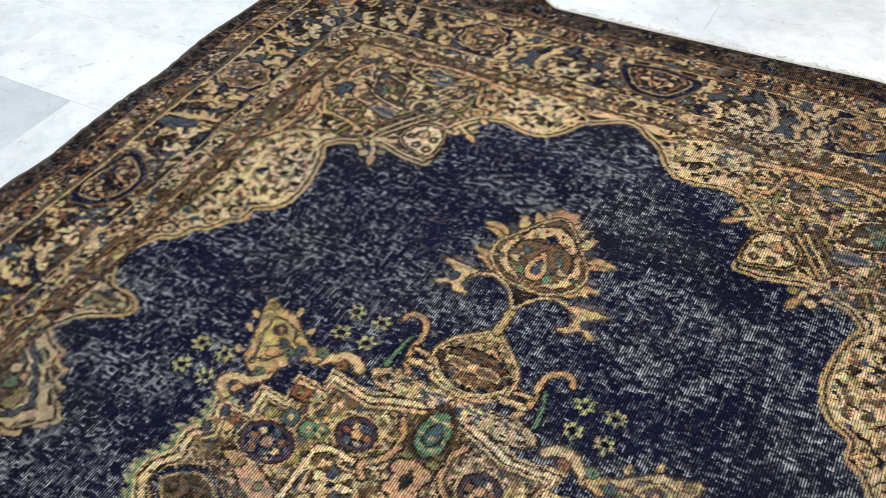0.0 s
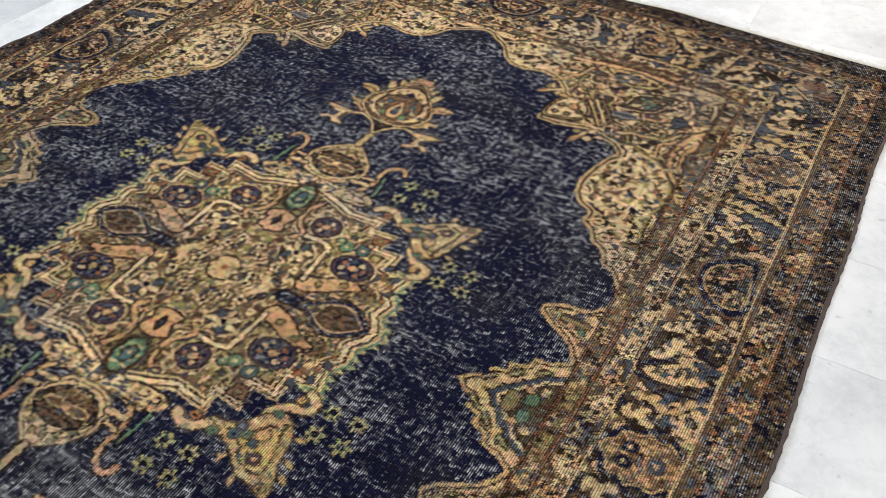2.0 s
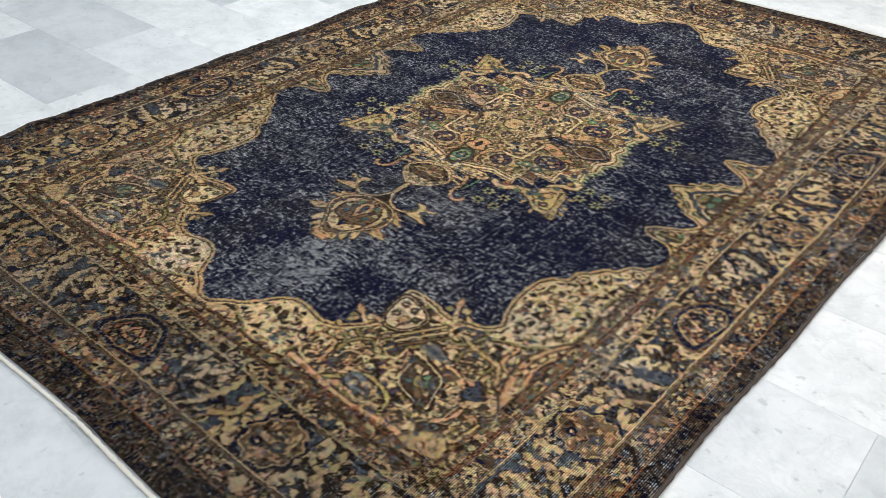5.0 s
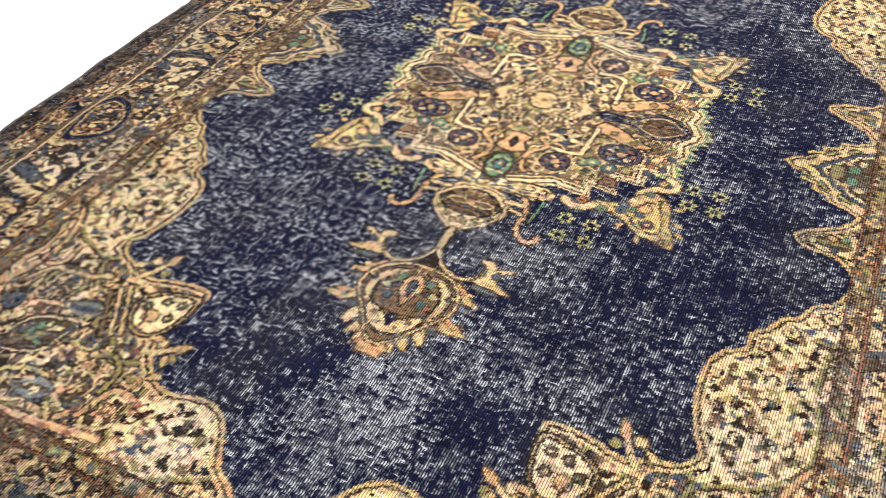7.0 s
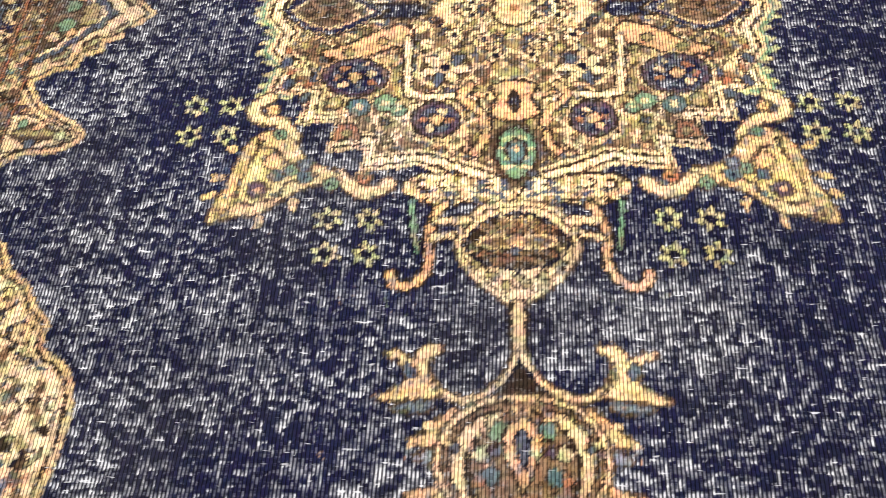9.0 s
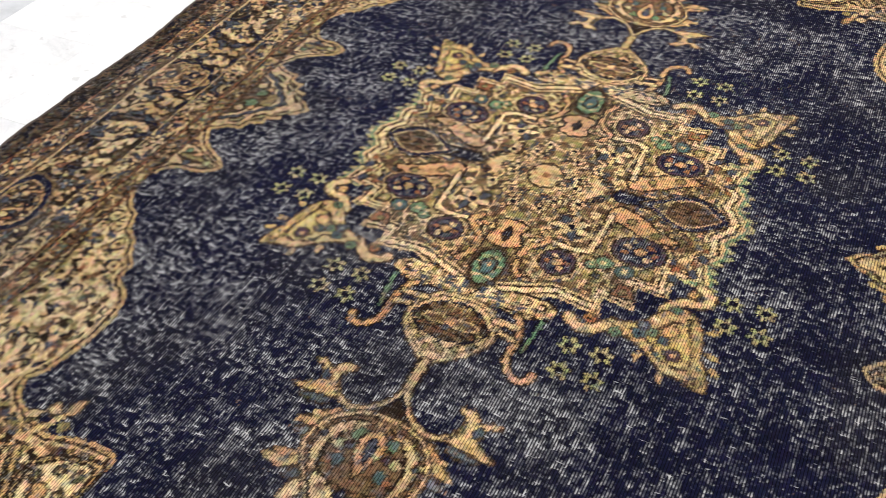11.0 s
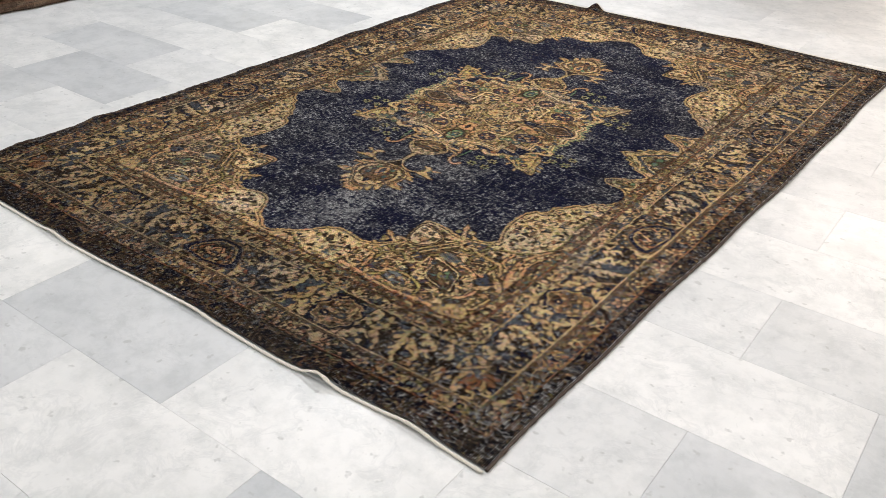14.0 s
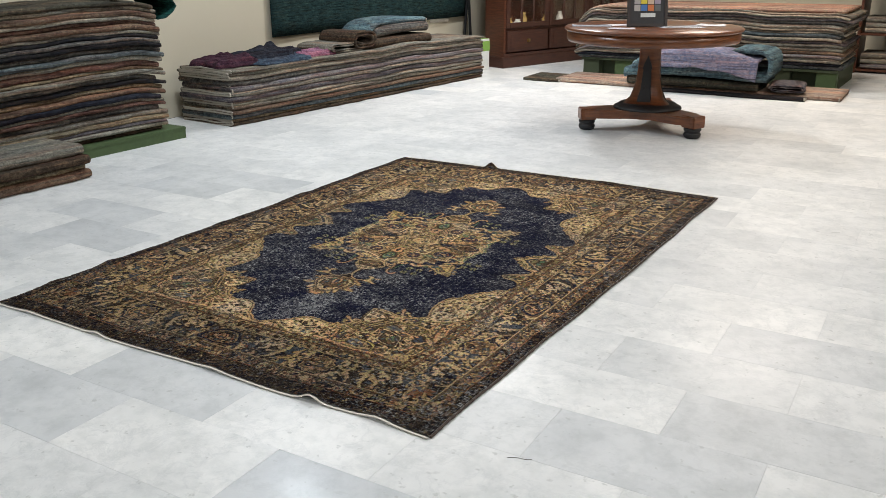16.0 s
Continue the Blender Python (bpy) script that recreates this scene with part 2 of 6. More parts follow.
def smooth(pts, closed=False, n=5):
    """A rounded line through the points."""
    p = [pts[-1], *pts, pts[0], pts[1]] if closed else [pts[0], *pts, pts[-1]]
    out = []
    for k in range(1, len(p) - 2):
        a, b, c, d = (np.array(q) for q in p[k - 1:k + 3])
        for i in range(n):
            t = i / n
            out.append(tuple(0.5 * (2 * b + (c - a) * t + (2 * a - 5 * b + 4 * c - d) * t * t + (3 * b - a - 3 * c + d) * t ** 3)))
    return out if closed else [*out, p[-2]]


def bounds(pts, r):
    xs, ys = [p[0] for p in pts], [p[1] for p in pts]
    return window(min(xs) - r, min(ys) - r, max(xs) + r, max(ys) + r)


def stroke(pts, w, dye, edge="", clip=None):
    win = bounds(pts, w + 0.006)
    d = gap(pts, GX[win], GY[win])
    if edge:
        lay(win, d < w / 2 + 0.004, edge, clip)
    lay(win, d < w / 2, dye, clip)


def fill(pts, dye, edge="", ew=0.004, clip=None, inner=""):
    win = bounds(pts, ew + 0.004)
    X, Y = GX[win], GY[win]
    m = inside(pts, X, Y)
    if edge or inner:
        d = gap(pts, X, Y, True)
        if edge:
            lay(win, d < ew, edge, clip)
        lay(win, m & (d >= ew * 0.4), dye, clip)
        if inner:
            lay(win, m & (d > 0.011) & (d < 0.0145), inner, clip)
    else:
        lay(win, m, dye, clip)


def disc(x, y, r, dye, edge="", ew=0.004, sy=1.0, clip=None):
    win = window(x - r - ew, y - r * sy - ew, x + r + ew, y + r * sy + ew)
    d = np.hypot(GX[win] - x, (GY[win] - y) / sy)
    if edge:
        lay(win, d < r + ew, edge, clip)
    lay(win, d < r, dye, clip)


def floret(x, y, r, petals, dye, heart, edge="brown", turn=0.0, clip=None):
    win = window(x - r * 1.3, y - r * 1.3, x + r * 1.3, y + r * 1.3)
    X, Y = GX[win] - x, GY[win] - y
    d, a = np.hypot(X, Y), np.arctan2(Y, X) + turn
    shape = r * (0.74 + 0.26 * np.cos(petals * a))
    if edge:
        lay(win, d < shape + 0.0035, edge, clip)
    lay(win, d < shape, dye, clip)
    lay(win, d < r * 0.42, edge or "umber", clip)
    lay(win, d < r * 0.26, heart, clip)


def leaf(x, y, a, length, width, dye, edge="brown", vein="", bend=0.0, clip=None):
    """A pointed leaf from its foot (x, y) in the direction a."""
    win = window(x - length, y - length, x + length, y + length)
    X, Y = GX[win] - x, GY[win] - y
    u, v = (X * math.cos(a) + Y * math.sin(a)) / length, -X * math.sin(a) + Y * math.cos(a)
    v = v - bend * length * np.sin(np.clip(u, 0, 1) * math.pi)
    half = width / 2 * np.sin(np.clip(u, 0, 1) ** 0.75 * math.pi)
    ok = (u > 0) & (u < 1)
    if edge:
        lay(win, ok & (np.abs(v) < half + 0.0035), edge, clip)
    lay(win, ok & (np.abs(v) < half), dye, clip)
    if vein:
        lay(win, ok & (np.abs(v) < half * 0.35), vein, clip)


def scatter(clip, n, lo, hi, dyes, edge, box_, florets=0.2, hooks=0.0):
    """Fills a ground with small leaves, buds and curls."""
    x0, y0, x1, y1 = box_
    done = []
    for _ in range(n * 30):
        if len(done) >= n:
            break
        x, y = rr.uniform(x0, x1), rr.uniform(y0, y1)
        i, j = int(y / STEP), int(x / STEP)
        if not (0 <= i < GH and 0 <= j < GW) or not clip[i, j]:
            continue
        s = rr.uniform(lo, hi)
        if any((x - p) ** 2 + (y - q) ** 2 < (0.27 * (s + k)) ** 2 for p, q, k in done):
            continue
        done.append((x, y, s))
        a, dye = rr.uniform(0, 2 * math.pi), rr.choice(dyes)
        pick = rr.random()
        if pick < florets:
            floret(x, y, s * 0.42, rr.choice((4, 5, 6)), dye, rr.choice(dyes), edge, a, clip)
        elif pick < florets + hooks:
            t = [(x + s * 0.5 * math.cos(a + k) * (1 - k / 7), y + s * 0.5 * math.sin(a + k) * (1 - k / 7)) for k in (0, 0.8, 1.6, 2.4, 3.3, 4.2)]
            stroke(smooth(t, n=3), 0.005, dye, "", clip)
        else:
            leaf(x, y, a, s, s * rr.uniform(0.34, 0.54), dye, edge if rr.random() < 0.75 else "", "", rr.choice((-1, 1)) * rr.uniform(0.05, 0.3), clip)


def speckle(clip, n, lo, hi, dyes, box_):
    """Small marks strewn with no order."""
    x0, y0, x1, y1 = box_
    for _ in range(n):
        x, y = rr.uniform(x0, x1), rr.uniform(y0, y1)
        s_ = rr.uniform(lo, hi)
        leaf(x, y, rr.uniform(0, 6.28), s_, s_ * rr.uniform(0.3, 0.6), rr.choice(dyes), "", "", rr.uniform(-0.3, 0.3), clip)


def lace(mask, cell, seed, light, outline, grounds, share=0.54, veins=True):
    """Curling tracery: light tendrils and leaves with a dark outline over grounds of several dyes."""
    c = cell / STEP
    n1 = 0.84 * soft_noise(GW, GH, c, seed) + 0.16 * soft_noise(GW, GH, c * 0.45, seed + 1)
    n2, n3 = soft_noise(GW, GH, c * 1.7, seed + 2), soft_noise(GW, GH, c * 2.6, seed + 3)
    pick = np.clip(((n2 - 0.2) / 0.6 * len(grounds)).astype(int), 0, len(grounds) - 1)
    art[mask] = np.array([DYE[g] for g in grounds], np.uint8)[pick][mask]
    art[mask & (n1 > share - 0.045)] = DYE[outline]
    m = mask & (n1 > share)
    pick = np.clip(((n3 - 0.25) / 0.5 * len(light)).astype(int), 0, len(light) - 1)
    art[m] = np.array([DYE[g] for g in light], np.uint8)[pick][m]
    ridge = np.abs(n1 - (share - 0.13))
    if veins:
        art[mask & (ridge < 0.05)] = DYE[outline]
        art[mask & (ridge < 0.03)] = DYE[light[0]]
    art[mask & (n1 > share + 0.2)] = DYE[outline]


def band(x, y):
    """How far out in the borders: 0 at the centre panel's edge, by the border lines."""
    fx = np.interp(x, (0, *BORDERS_X, 1.05), (-1, 0, 1, 2, 3, 4, 5, 6))
    fy = np.interp(y, (0, *BORDERS_Y, 1.5), (-1, 0, 1, 2, 3, 4, 5, 6))
    return np.maximum(fx, fy)


# the dark blue field's edge, from the side's middle to the end's middle
FLAME = [(0.51, 0.0), (0.532, 0.022), (0.552, 0.03), (0.55, 0.048), (0.576, 0.056), (0.574, 0.076), (0.602, 0.082), (0.606, 0.104), (0.636, 0.11), (0.664, 0.128)]
LEAF1 = [(0.652, 0.15), (0.634, 0.17), (0.604, 0.186), (0.577, 0.204), (0.566, 0.221), (0.578, 0.238), (0.605, 0.25), (0.634, 0.252), (0.655, 0.264), (0.673, 0.29)]
LOBES = [(0.673, 0.332), (0.648, 0.372), (0.622, 0.386), (0.606, 0.422), (0.582, 0.436), (0.562, 0.47), (0.54, 0.49), (0.54, 0.522), (0.512, 0.54), (0.492, 0.572), (0.487, 0.62), (0.494, 0.672), (0.508, 0.72), (0.522, 0.748), (0.5, 0.774)]
DAGGER = [(0.452, 0.79), (0.428, 0.8), (0.372, 0.785), (0.322, 0.782), (0.306, 0.792), (0.31, 0.826), (0.326, 0.858), (0.322, 0.9), (0.304, 0.94)]
CLOUD = [(0.275, 0.972), (0.235, 0.986), (0.196, 0.976), (0.152, 0.974), (0.118, 0.994), (0.096, 1.024), (0.076, 1.056), (0.044, 1.076), (0.022, 1.096), (0.0, 1.102)]
EDGE_LINE = FLAME + smooth(LEAF1, n=3) + smooth(LOBES, n=3) + smooth(DAGGER, n=3) + smooth(CLOUD, n=3)
field_poly = [(0, 0), *EDGE_LINE]
FIELD = inside(field_poly, GX, GY)
out = gap(EDGE_LINE, GX, GY)
B = band(GX, GY)
PANEL = (B < 0) & ~FIELD

full = (slice(None), slice(None))

# grounds
art[:] = DYE["brown"]
art[PANEL] = DYE["umber"]
art[FIELD] = DYE["navy"]
box_all = (0, 0, 0.68, 1.13)

# corner panels: cream lobes along the field, then darker arabesque
lace(PANEL, 0.026, 40, ("cream", "sand", "peach", "sand", "gold"), "brown", ("umber", "olive", "brown", "plum", "walnut", "umber"), 0.5, False)
scatter(PANEL, 420, 0.02, 0.036, ("sand", "cream", "peach", "sand", "orange", "gold", "sand", "blue", "olive", "cream", "umber"), "brown", box_all, 0.25, 0.2)
speckle(PANEL, 110, 0.007, 0.013, ("brown", "umber", "blue", "plum", "ink", "sand"), box_all)
lobe1 = smooth([(0.46, 0.56), (0.47, 0.62), (0.47, 0.672), (0.48, 0.74), (0.528, 0.79), (0.568, 0.779), (0.614, 0.761), (0.654, 0.714), (0.668, 0.652), (0.65, 0.56), (0.66, 0.47), (0.68, 0.42), (0.66, 0.33), (0.5, 0.5)], True)
lobe2 = smooth([(0.06, 1.06), (0.08, 1.0), (0.14, 0.96), (0.186, 0.95), (0.256, 0.99), (0.266, 1.03), (0.254, 1.094), (0.215, 1.146), (0.146, 1.111)], True)
lobes = PANEL & (inside(lobe1, GX, GY) | inside(lobe2, GX, GY))
second = PANEL & ~lobes & (np.minimum(gap(lobe1, GX, GY, True), gap(lobe2, GX, GY, True)) < 0.012)
lay(full, second, "brown")
lay(full, second & (np.minimum(gap(lobe1, GX, GY, True), gap(lobe2, GX, GY, True)) < 0.007), "olive")
lay(full, lobes, "cream")
for box_ in ((0.46, 0.33, 0.68, 0.8), (0.05, 0.94, 0.28, 1.13)):
    n = 1 if box_[0] > 0.2 else 0.4
    scatter(lobes, int(260 * n), 0.02, 0.032, ("umber", "blue", "brown", "brown", "walnut", "ink", "olive", "brown", "sand", "rust"), "", box_, 0.12, 0.2)
    speckle(lobes, int(200 * n), 0.006, 0.012, ("walnut", "brown", "sand", "olive"), box_)
for x, y in ((0.655, 0.405), (0.632, 0.425), (0.6, 0.462), (0.57, 0.505)):
    disc(x, y, 0.012, "sand", "brown")
    disc(x, y, 0.005, "umber")
# rounded cells of the corner panels
for x, y, r, sy, c, h in ((0.406, 0.952, 0.03, 0.8, "blue", "gold"), (0.479, 0.897, 0.03, 0.8, "blue", "gold"), (0.383, 0.997, 0.024, 0.9, "peach", "orange"), (0.369, 1.038, 0.028, 1.0, "orange", "cream"),
                          (0.459, 1.071, 0.032, 0.9, "peach", "walnut"), (0.641, 0.892, 0.028, 1.1, "peach", "orange"), (0.646, 0.997, 0.026, 1.2, "orange", "cream"), (0.56, 0.9, 0.026, 0.9, "sand", "rust"),
                          (0.61, 1.06, 0.03, 0.9, "sky", "plum"), (0.3, 1.06, 0.03, 0.9, "peach", "walnut"), (0.64, 0.8, 0.026, 1.2, "peach", "walnut"), (0.54, 1.09, 0.024, 0.8, "orange", "blue")):
    a = x * 40
    leaf(x - r * 1.25 * math.cos(a), y - r * 1.25 * math.sin(a), a, r * 2.5, r * 1.7, "sand", "brown", "", 0.1, PANEL)
    leaf(x - r * math.cos(a), y - r * math.sin(a), a, r * 2, r * 1.15, "umber", "brown", "", 0.1, PANEL)
    floret(x, y, r * 0.5, 5, c, h, "brown", a, PANEL)
drop = smooth([(0.447, 0.926), (0.462, 0.955), (0.474, 1.007), (0.515, 1.03), (0.575, 1.036), (0.562, 1.0), (0.544, 0.955), (0.495, 0.935)], True)
fill(drop, "cream", "brown", 0.005)
fill([(0.512 + (x - 0.512) * 0.8, 0.985 + (y - 0.985) * 0.8) for x, y in drop], "umber", "brown")
floret(0.512, 0.985, 0.027, 5, "green", "cream", "brown")
leaf(0.53, 1.0, 0.75, 0.04, 0.018, "orange", "brown")
leaf(0.478, 0.955, 0.6, 0.03, 0.014, "sand", "brown")
for pts, c in (([(0.3, 0.955), (0.36, 0.975), (0.39, 0.935), (0.44, 0.925), (0.45, 0.86), (0.5, 0.855), (0.53, 0.8)], "olive"), ([(0.33, 1.03), (0.33, 0.99), (0.36, 0.965), (0.39, 0.98)], "olive"),
               ([(0.53, 0.9), (0.52, 0.86), (0.554, 0.838), (0.59, 0.86), (0.585, 0.9)], "olive"), ([(0.62, 1.1), (0.66, 1.06), (0.67, 1.0)], "gold"), ([(0.36, 1.11), (0.41, 1.06), (0.44, 1.04), (0.5, 1.06), (0.52, 1.11)], "yellow"),
               ([(0.27, 1.02), (0.31, 1.02), (0.33, 1.08)], "orange"), ([(0.6, 0.79), (0.6, 0.84), (0.66, 0.86)], "orange"), ([(0.585, 0.94), (0.61, 0.96), (0.62, 1.01), (0.6, 1.05)], "peach")):
    stroke(smooth(pts), 0.008, c, "brown", PANEL)
# an orange band along the end, a gold leaf in the corner and a scalloped orange crescent at the side
stroke(smooth([(0.27, 1.1), (0.365, 1.112), (0.443, 1.12), (0.5, 1.114), (0.56, 1.108), (0.6, 1.118)]), 0.012, "peach", "umber", PANEL)
for x, y in ((0.31, 1.106), (0.35, 1.111), (0.39, 1.115), (0.43, 1.12), (0.47, 1.117), (0.51, 1.113)):
    leaf(x, y, 0.15, 0.022, 0.009, "rust", "", "", 0.1, PANEL)
gold_leaf = smooth([(0.583, 1.118), (0.596, 1.125), (0.64, 1.12), (0.668, 1.11), (0.664, 1.08), (0.638, 1.06), (0.606, 1.078)], True)
fill(gold_leaf, "gold", "umber", 0.004, PANEL)
for x, y in ((0.62, 1.1), (0.642, 1.092), (0.632, 1.078)):
    leaf(x, y, 0.5, 0.018, 0.009, "sand", "umber", "", 0.1, PANEL)
for x, y, a, n, c in ((0.47, 0.966, 0.4, 0.05, "umber"), (0.5, 0.975, 0.6, 0.05, "olive"), (0.52, 1.0, 0.5, 0.04, "walnut"), (0.545, 1.01, 0.9, 0.045, "umber"), (0.53, 0.968, 0.7, 0.03, "blue")):
    leaf(x, y, a, n, n * 0.36, c, "brown", "", 0.15, PANEL)
leaf(0.395, 1.062, 0.2, 0.075, 0.04, "sky", "brown", "umber", 0.0, PANEL)
leaf(0.442, 0.897, 0.15, 0.086, 0.034, "grey", "brown", "blue", 0.05, PANEL)
disc(0.606, 0.945, 0.017, "blue", "brown", 0.004, 1.1, PANEL)
leaf(0.59, 0.94, 0.3, 0.034, 0.012, "navy", "", "", 0.1, PANEL)
stroke(smooth([(0.492, 0.828), (0.531, 0.843), (0.57, 0.848), (0.601, 0.854), (0.624, 0.893)]), 0.008, "gold", "umber", PANEL)
crescent = smooth([(0.676, 0.95), (0.653, 0.917), (0.636, 0.88), (0.626, 0.82), (0.638, 0.757), (0.66, 0.715), (0.674, 0.7)])
fill([*crescent, (0.69, 0.7), (0.69, 0.95)], "orange", "umber", 0.005, PANEL)
stroke(smooth([(0.684, 0.915), (0.66, 0.872), (0.647, 0.826), (0.655, 0.767), (0.678, 0.717)]), 0.0075, "sand", "umber", PANEL)
for x, y in ((0.668, 0.893), (0.656, 0.868), (0.648, 0.842), (0.646, 0.816), (0.649, 0.79), (0.656, 0.764), (0.667, 0.74)):
    disc(x, y, 0.0045, "brown", "", 0, 1.2, PANEL)
fill([(0.69, 0.868), (0.67, 0.84), (0.664, 0.81), (0.668, 0.78), (0.69, 0.74)], "walnut", "brown", 0.004, PANEL)
scatter(PANEL & ~lobes, 260, 0.011, 0.018, ("brown", "sand", "blue", "cream", "umber", "sand"), "", box_all, 0.1, 0.35)
# the rim of the field: gold, dark line, gold
lay(full, PANEL & (out < 0.007), "gold")
lay(full, PANEL & (out >= 0.007) & (out < 0.0115), "brown")
lay(full, PANEL & (out >= 0.0115) & (out < 0.0165), "sand")
# flame at the side's middle
fd = gap(FLAME, GX, GY)
flame = PANEL & (GY < 0.132) & (fd < 0.2)
for lim, c in ((0.2, "umber"), (0.052, "brown"), (0.048, "cream"), (0.043, "blue"), (0.034, "brown"), (0.03, "sand"), (0.011, "brown"), (0.007, "gold")):
    lay(full, flame & (fd < lim), c)
for x, y, a in ((0.545, 0.016, 0.7), (0.583, 0.044, 0.75), (0.622, 0.07, 0.6)):
    leaf(x, y, a, 0.034, 0.013, "umber", "brown", "sage", 0.1, flame)
for x, y, r, c in ((0.61, 0.01, 0.012, "olive"), (0.64, 0.02, 0.012, "green"), (0.655, 0.044, 0.009, "sand"), (0.63, 0.036, 0.007, "orange")):
    disc(x, y, r, c, "brown", 0.003, 1, flame)
# leaf beside it
l_in = smooth([(0.586, 0.221), (0.606, 0.204), (0.634, 0.194), (0.672, 0.186), (0.672, 0.246), (0.64, 0.242), (0.608, 0.238)], True, 3)
fill(l_in, "sand", "brown", 0.003)
leaf(0.668, 0.218, 3.1, 0.076, 0.028, "umber", "brown", "olive", 0.05)
for x, y, c in ((0.6, 0.221, "sage"), (0.632, 0.205, "orange"), (0.638, 0.234, "blue"), (0.655, 0.2, "green")):
    disc(x, y, 0.0065, c, "brown", 0.0025)
# dagger flower pointing at the centre, and its two finials
d_out = smooth([(0.312, 0.806), (0.35, 0.81), (0.39, 0.824), (0.408, 0.848), (0.402, 0.886), (0.378, 0.91), (0.346, 0.914), (0.322, 0.894), (0.31, 0.85)], True, 3)
fill(d_out, "gold", "brown", 0.004)
fill([(0.358 + (x - 0.358) * 0.84, 0.862 + (y - 0.862) * 0.84) for x, y in d_out], "cream", "brown", 0.004)
for x, y in ((0.334, 0.832), (0.362, 0.836), (0.338, 0.866), (0.386, 0.858)):
    disc(x, y, 0.008, "umber", "brown", 0.003)
    disc(x, y, 0.003, "sand")
disc(0.366, 0.874, 0.012, "orange", "umber")
stroke(smooth([(0.368, 0.9), (0.372, 0.88), (0.392, 0.855), (0.415, 0.85)]), 0.004, "brown")
for k in range(3):
    stroke([(0.385 + k * 0.014, 0.925 + k * 0.008), (0.445 + k * 0.012, 0.832 + k * 0.012)], 0.006, ("gold", "sand", "walnut")[k], "brown")
for s in ((0.41, 0.735, 0.438, 0.8), (0.262, 0.9, 0.312, 0.935)):
    x0, y0, x1, y1 = s
    stroke([(x0 * 0.6 + x1 * 0.4, y0 * 0.6 + y1 * 0.4), (x1, y1)], 0.009, "sand", "")
    leaf(x0 * 0.5 + x1 * 0.5, y0 * 0.5 + y1 * 0.5, math.atan2(y0 - y1, x0 - x1), 0.038, 0.015, "orange", "umber")
    disc((x0 * 0.4 + x1 * 0.6) + 0.016, y0 * 0.4 + y1 * 0.6 - 0.01, 0.009, "sand", "umber")
    disc((x0 * 0.5 + x1 * 0.5) - 0.012, y0 * 0.5 + y1 * 0.5 + 0.014, 0.009, "olive")
for x, y in ((0.46, 0.775), (0.476, 0.79), (0.288, 0.93), (0.262, 0.965), (0.45, 0.81), (0.31, 0.905)):
    leaf(x, y, rr.uniform(0, 6), 0.028, 0.012, rr.choice(("sand", "olive", "gold")), "brown")

# medallion
MED = [(0.0, 0.33), (0.016, 0.31), (0.041, 0.303), (0.09, 0.286), (0.127, 0.272), (0.2, 0.281), (0.192, 0.243), (0.243, 0.248), (0.233, 0.2), (0.283, 0.204), (0.278, 0.157), (0.331, 0.15),
       (0.316, 0.104), (0.338, 0.08), (0.328, 0.044), (0.35, 0.016), (0.352, 0.0)]
med = inside([(0, 0), *MED], GX, GY)
md = gap(MED, GX, GY)
art[~med & FIELD & (md < 0.009 + 0.007 * np.sin(GY * 330)) & (GX > 0.295) & (GY < 0.165)] = DYE["sage"]
art[~med & FIELD & (md < 0.005) & (GY < 0.16) & (GX > 0.3)] = DYE["green"]
lay(full, med, "umber")
lace(med, 0.013, 50, ("sand", "gold", "sand"), "umber", ("walnut", "umber", "walnut", "olive"), 0.52, False)
scatter(med, 190, 0.014, 0.022, ("sand", "cream", "orange", "sand", "olive", "walnut", "blue"), "brown", (0, 0, 0.35, 0.34), 0.45, 0.25)
inner_med = inside([(0, 0), *[(x * 0.885, y * 0.885) for x, y in MED]], GX, GY)
for k, c in ((1.0, "sand"), (0.98, "brown"), (0.964, "cream"), (0.932, "brown"), (0.916, "sand"), (0.898, "umber")):
    lay(full, inside([(0, 0), *[(x * k, y * k) for x, y in MED]], GX, GY) & ~inner_med, c)
# orange leaves beside the eye, and its navy stem
fill(smooth([(0.138, 0.062), (0.142, 0.034), (0.16, 0.028), (0.195, 0.042), (0.228, 0.064), (0.262, 0.078), (0.24, 0.09), (0.2, 0.084), (0.17, 0.07)], True), "orange", "brown", 0.004)
for x, y in ((0.18, 0.058), (0.225, 0.077)):
    disc(x, y, 0.0065, "olive", "brown", 0.003)
stroke([(0.14, 0.0), (0.215, 0.0)], 0.026, "navy", "brown")
eye = smooth([(0.188, 0.0), (0.206, 0.012), (0.232, 0.03), (0.26, 0.038), (0.288, 0.028), (0.308, 0.012), (0.32, 0.0)])
eye = eye + [(x, -y) for x, y in reversed(eye)]
fill([(0.262 + (x - 0.262) * 1.16, y * 1.18) for x, y in eye], "sand", "brown", 0.003)
fill(eye, "plum", "navy", 0.005)
fill([(0.262 + (x - 0.262) * 0.86, y * 0.84) for x, y in eye], "umber", "sand", 0.002)
for t in (-0.6, 0.0, 0.6, 2.5, 3.14, 3.8):
    leaf(0.262, 0.0, t, 0.034, 0.012, "walnut", "brown")
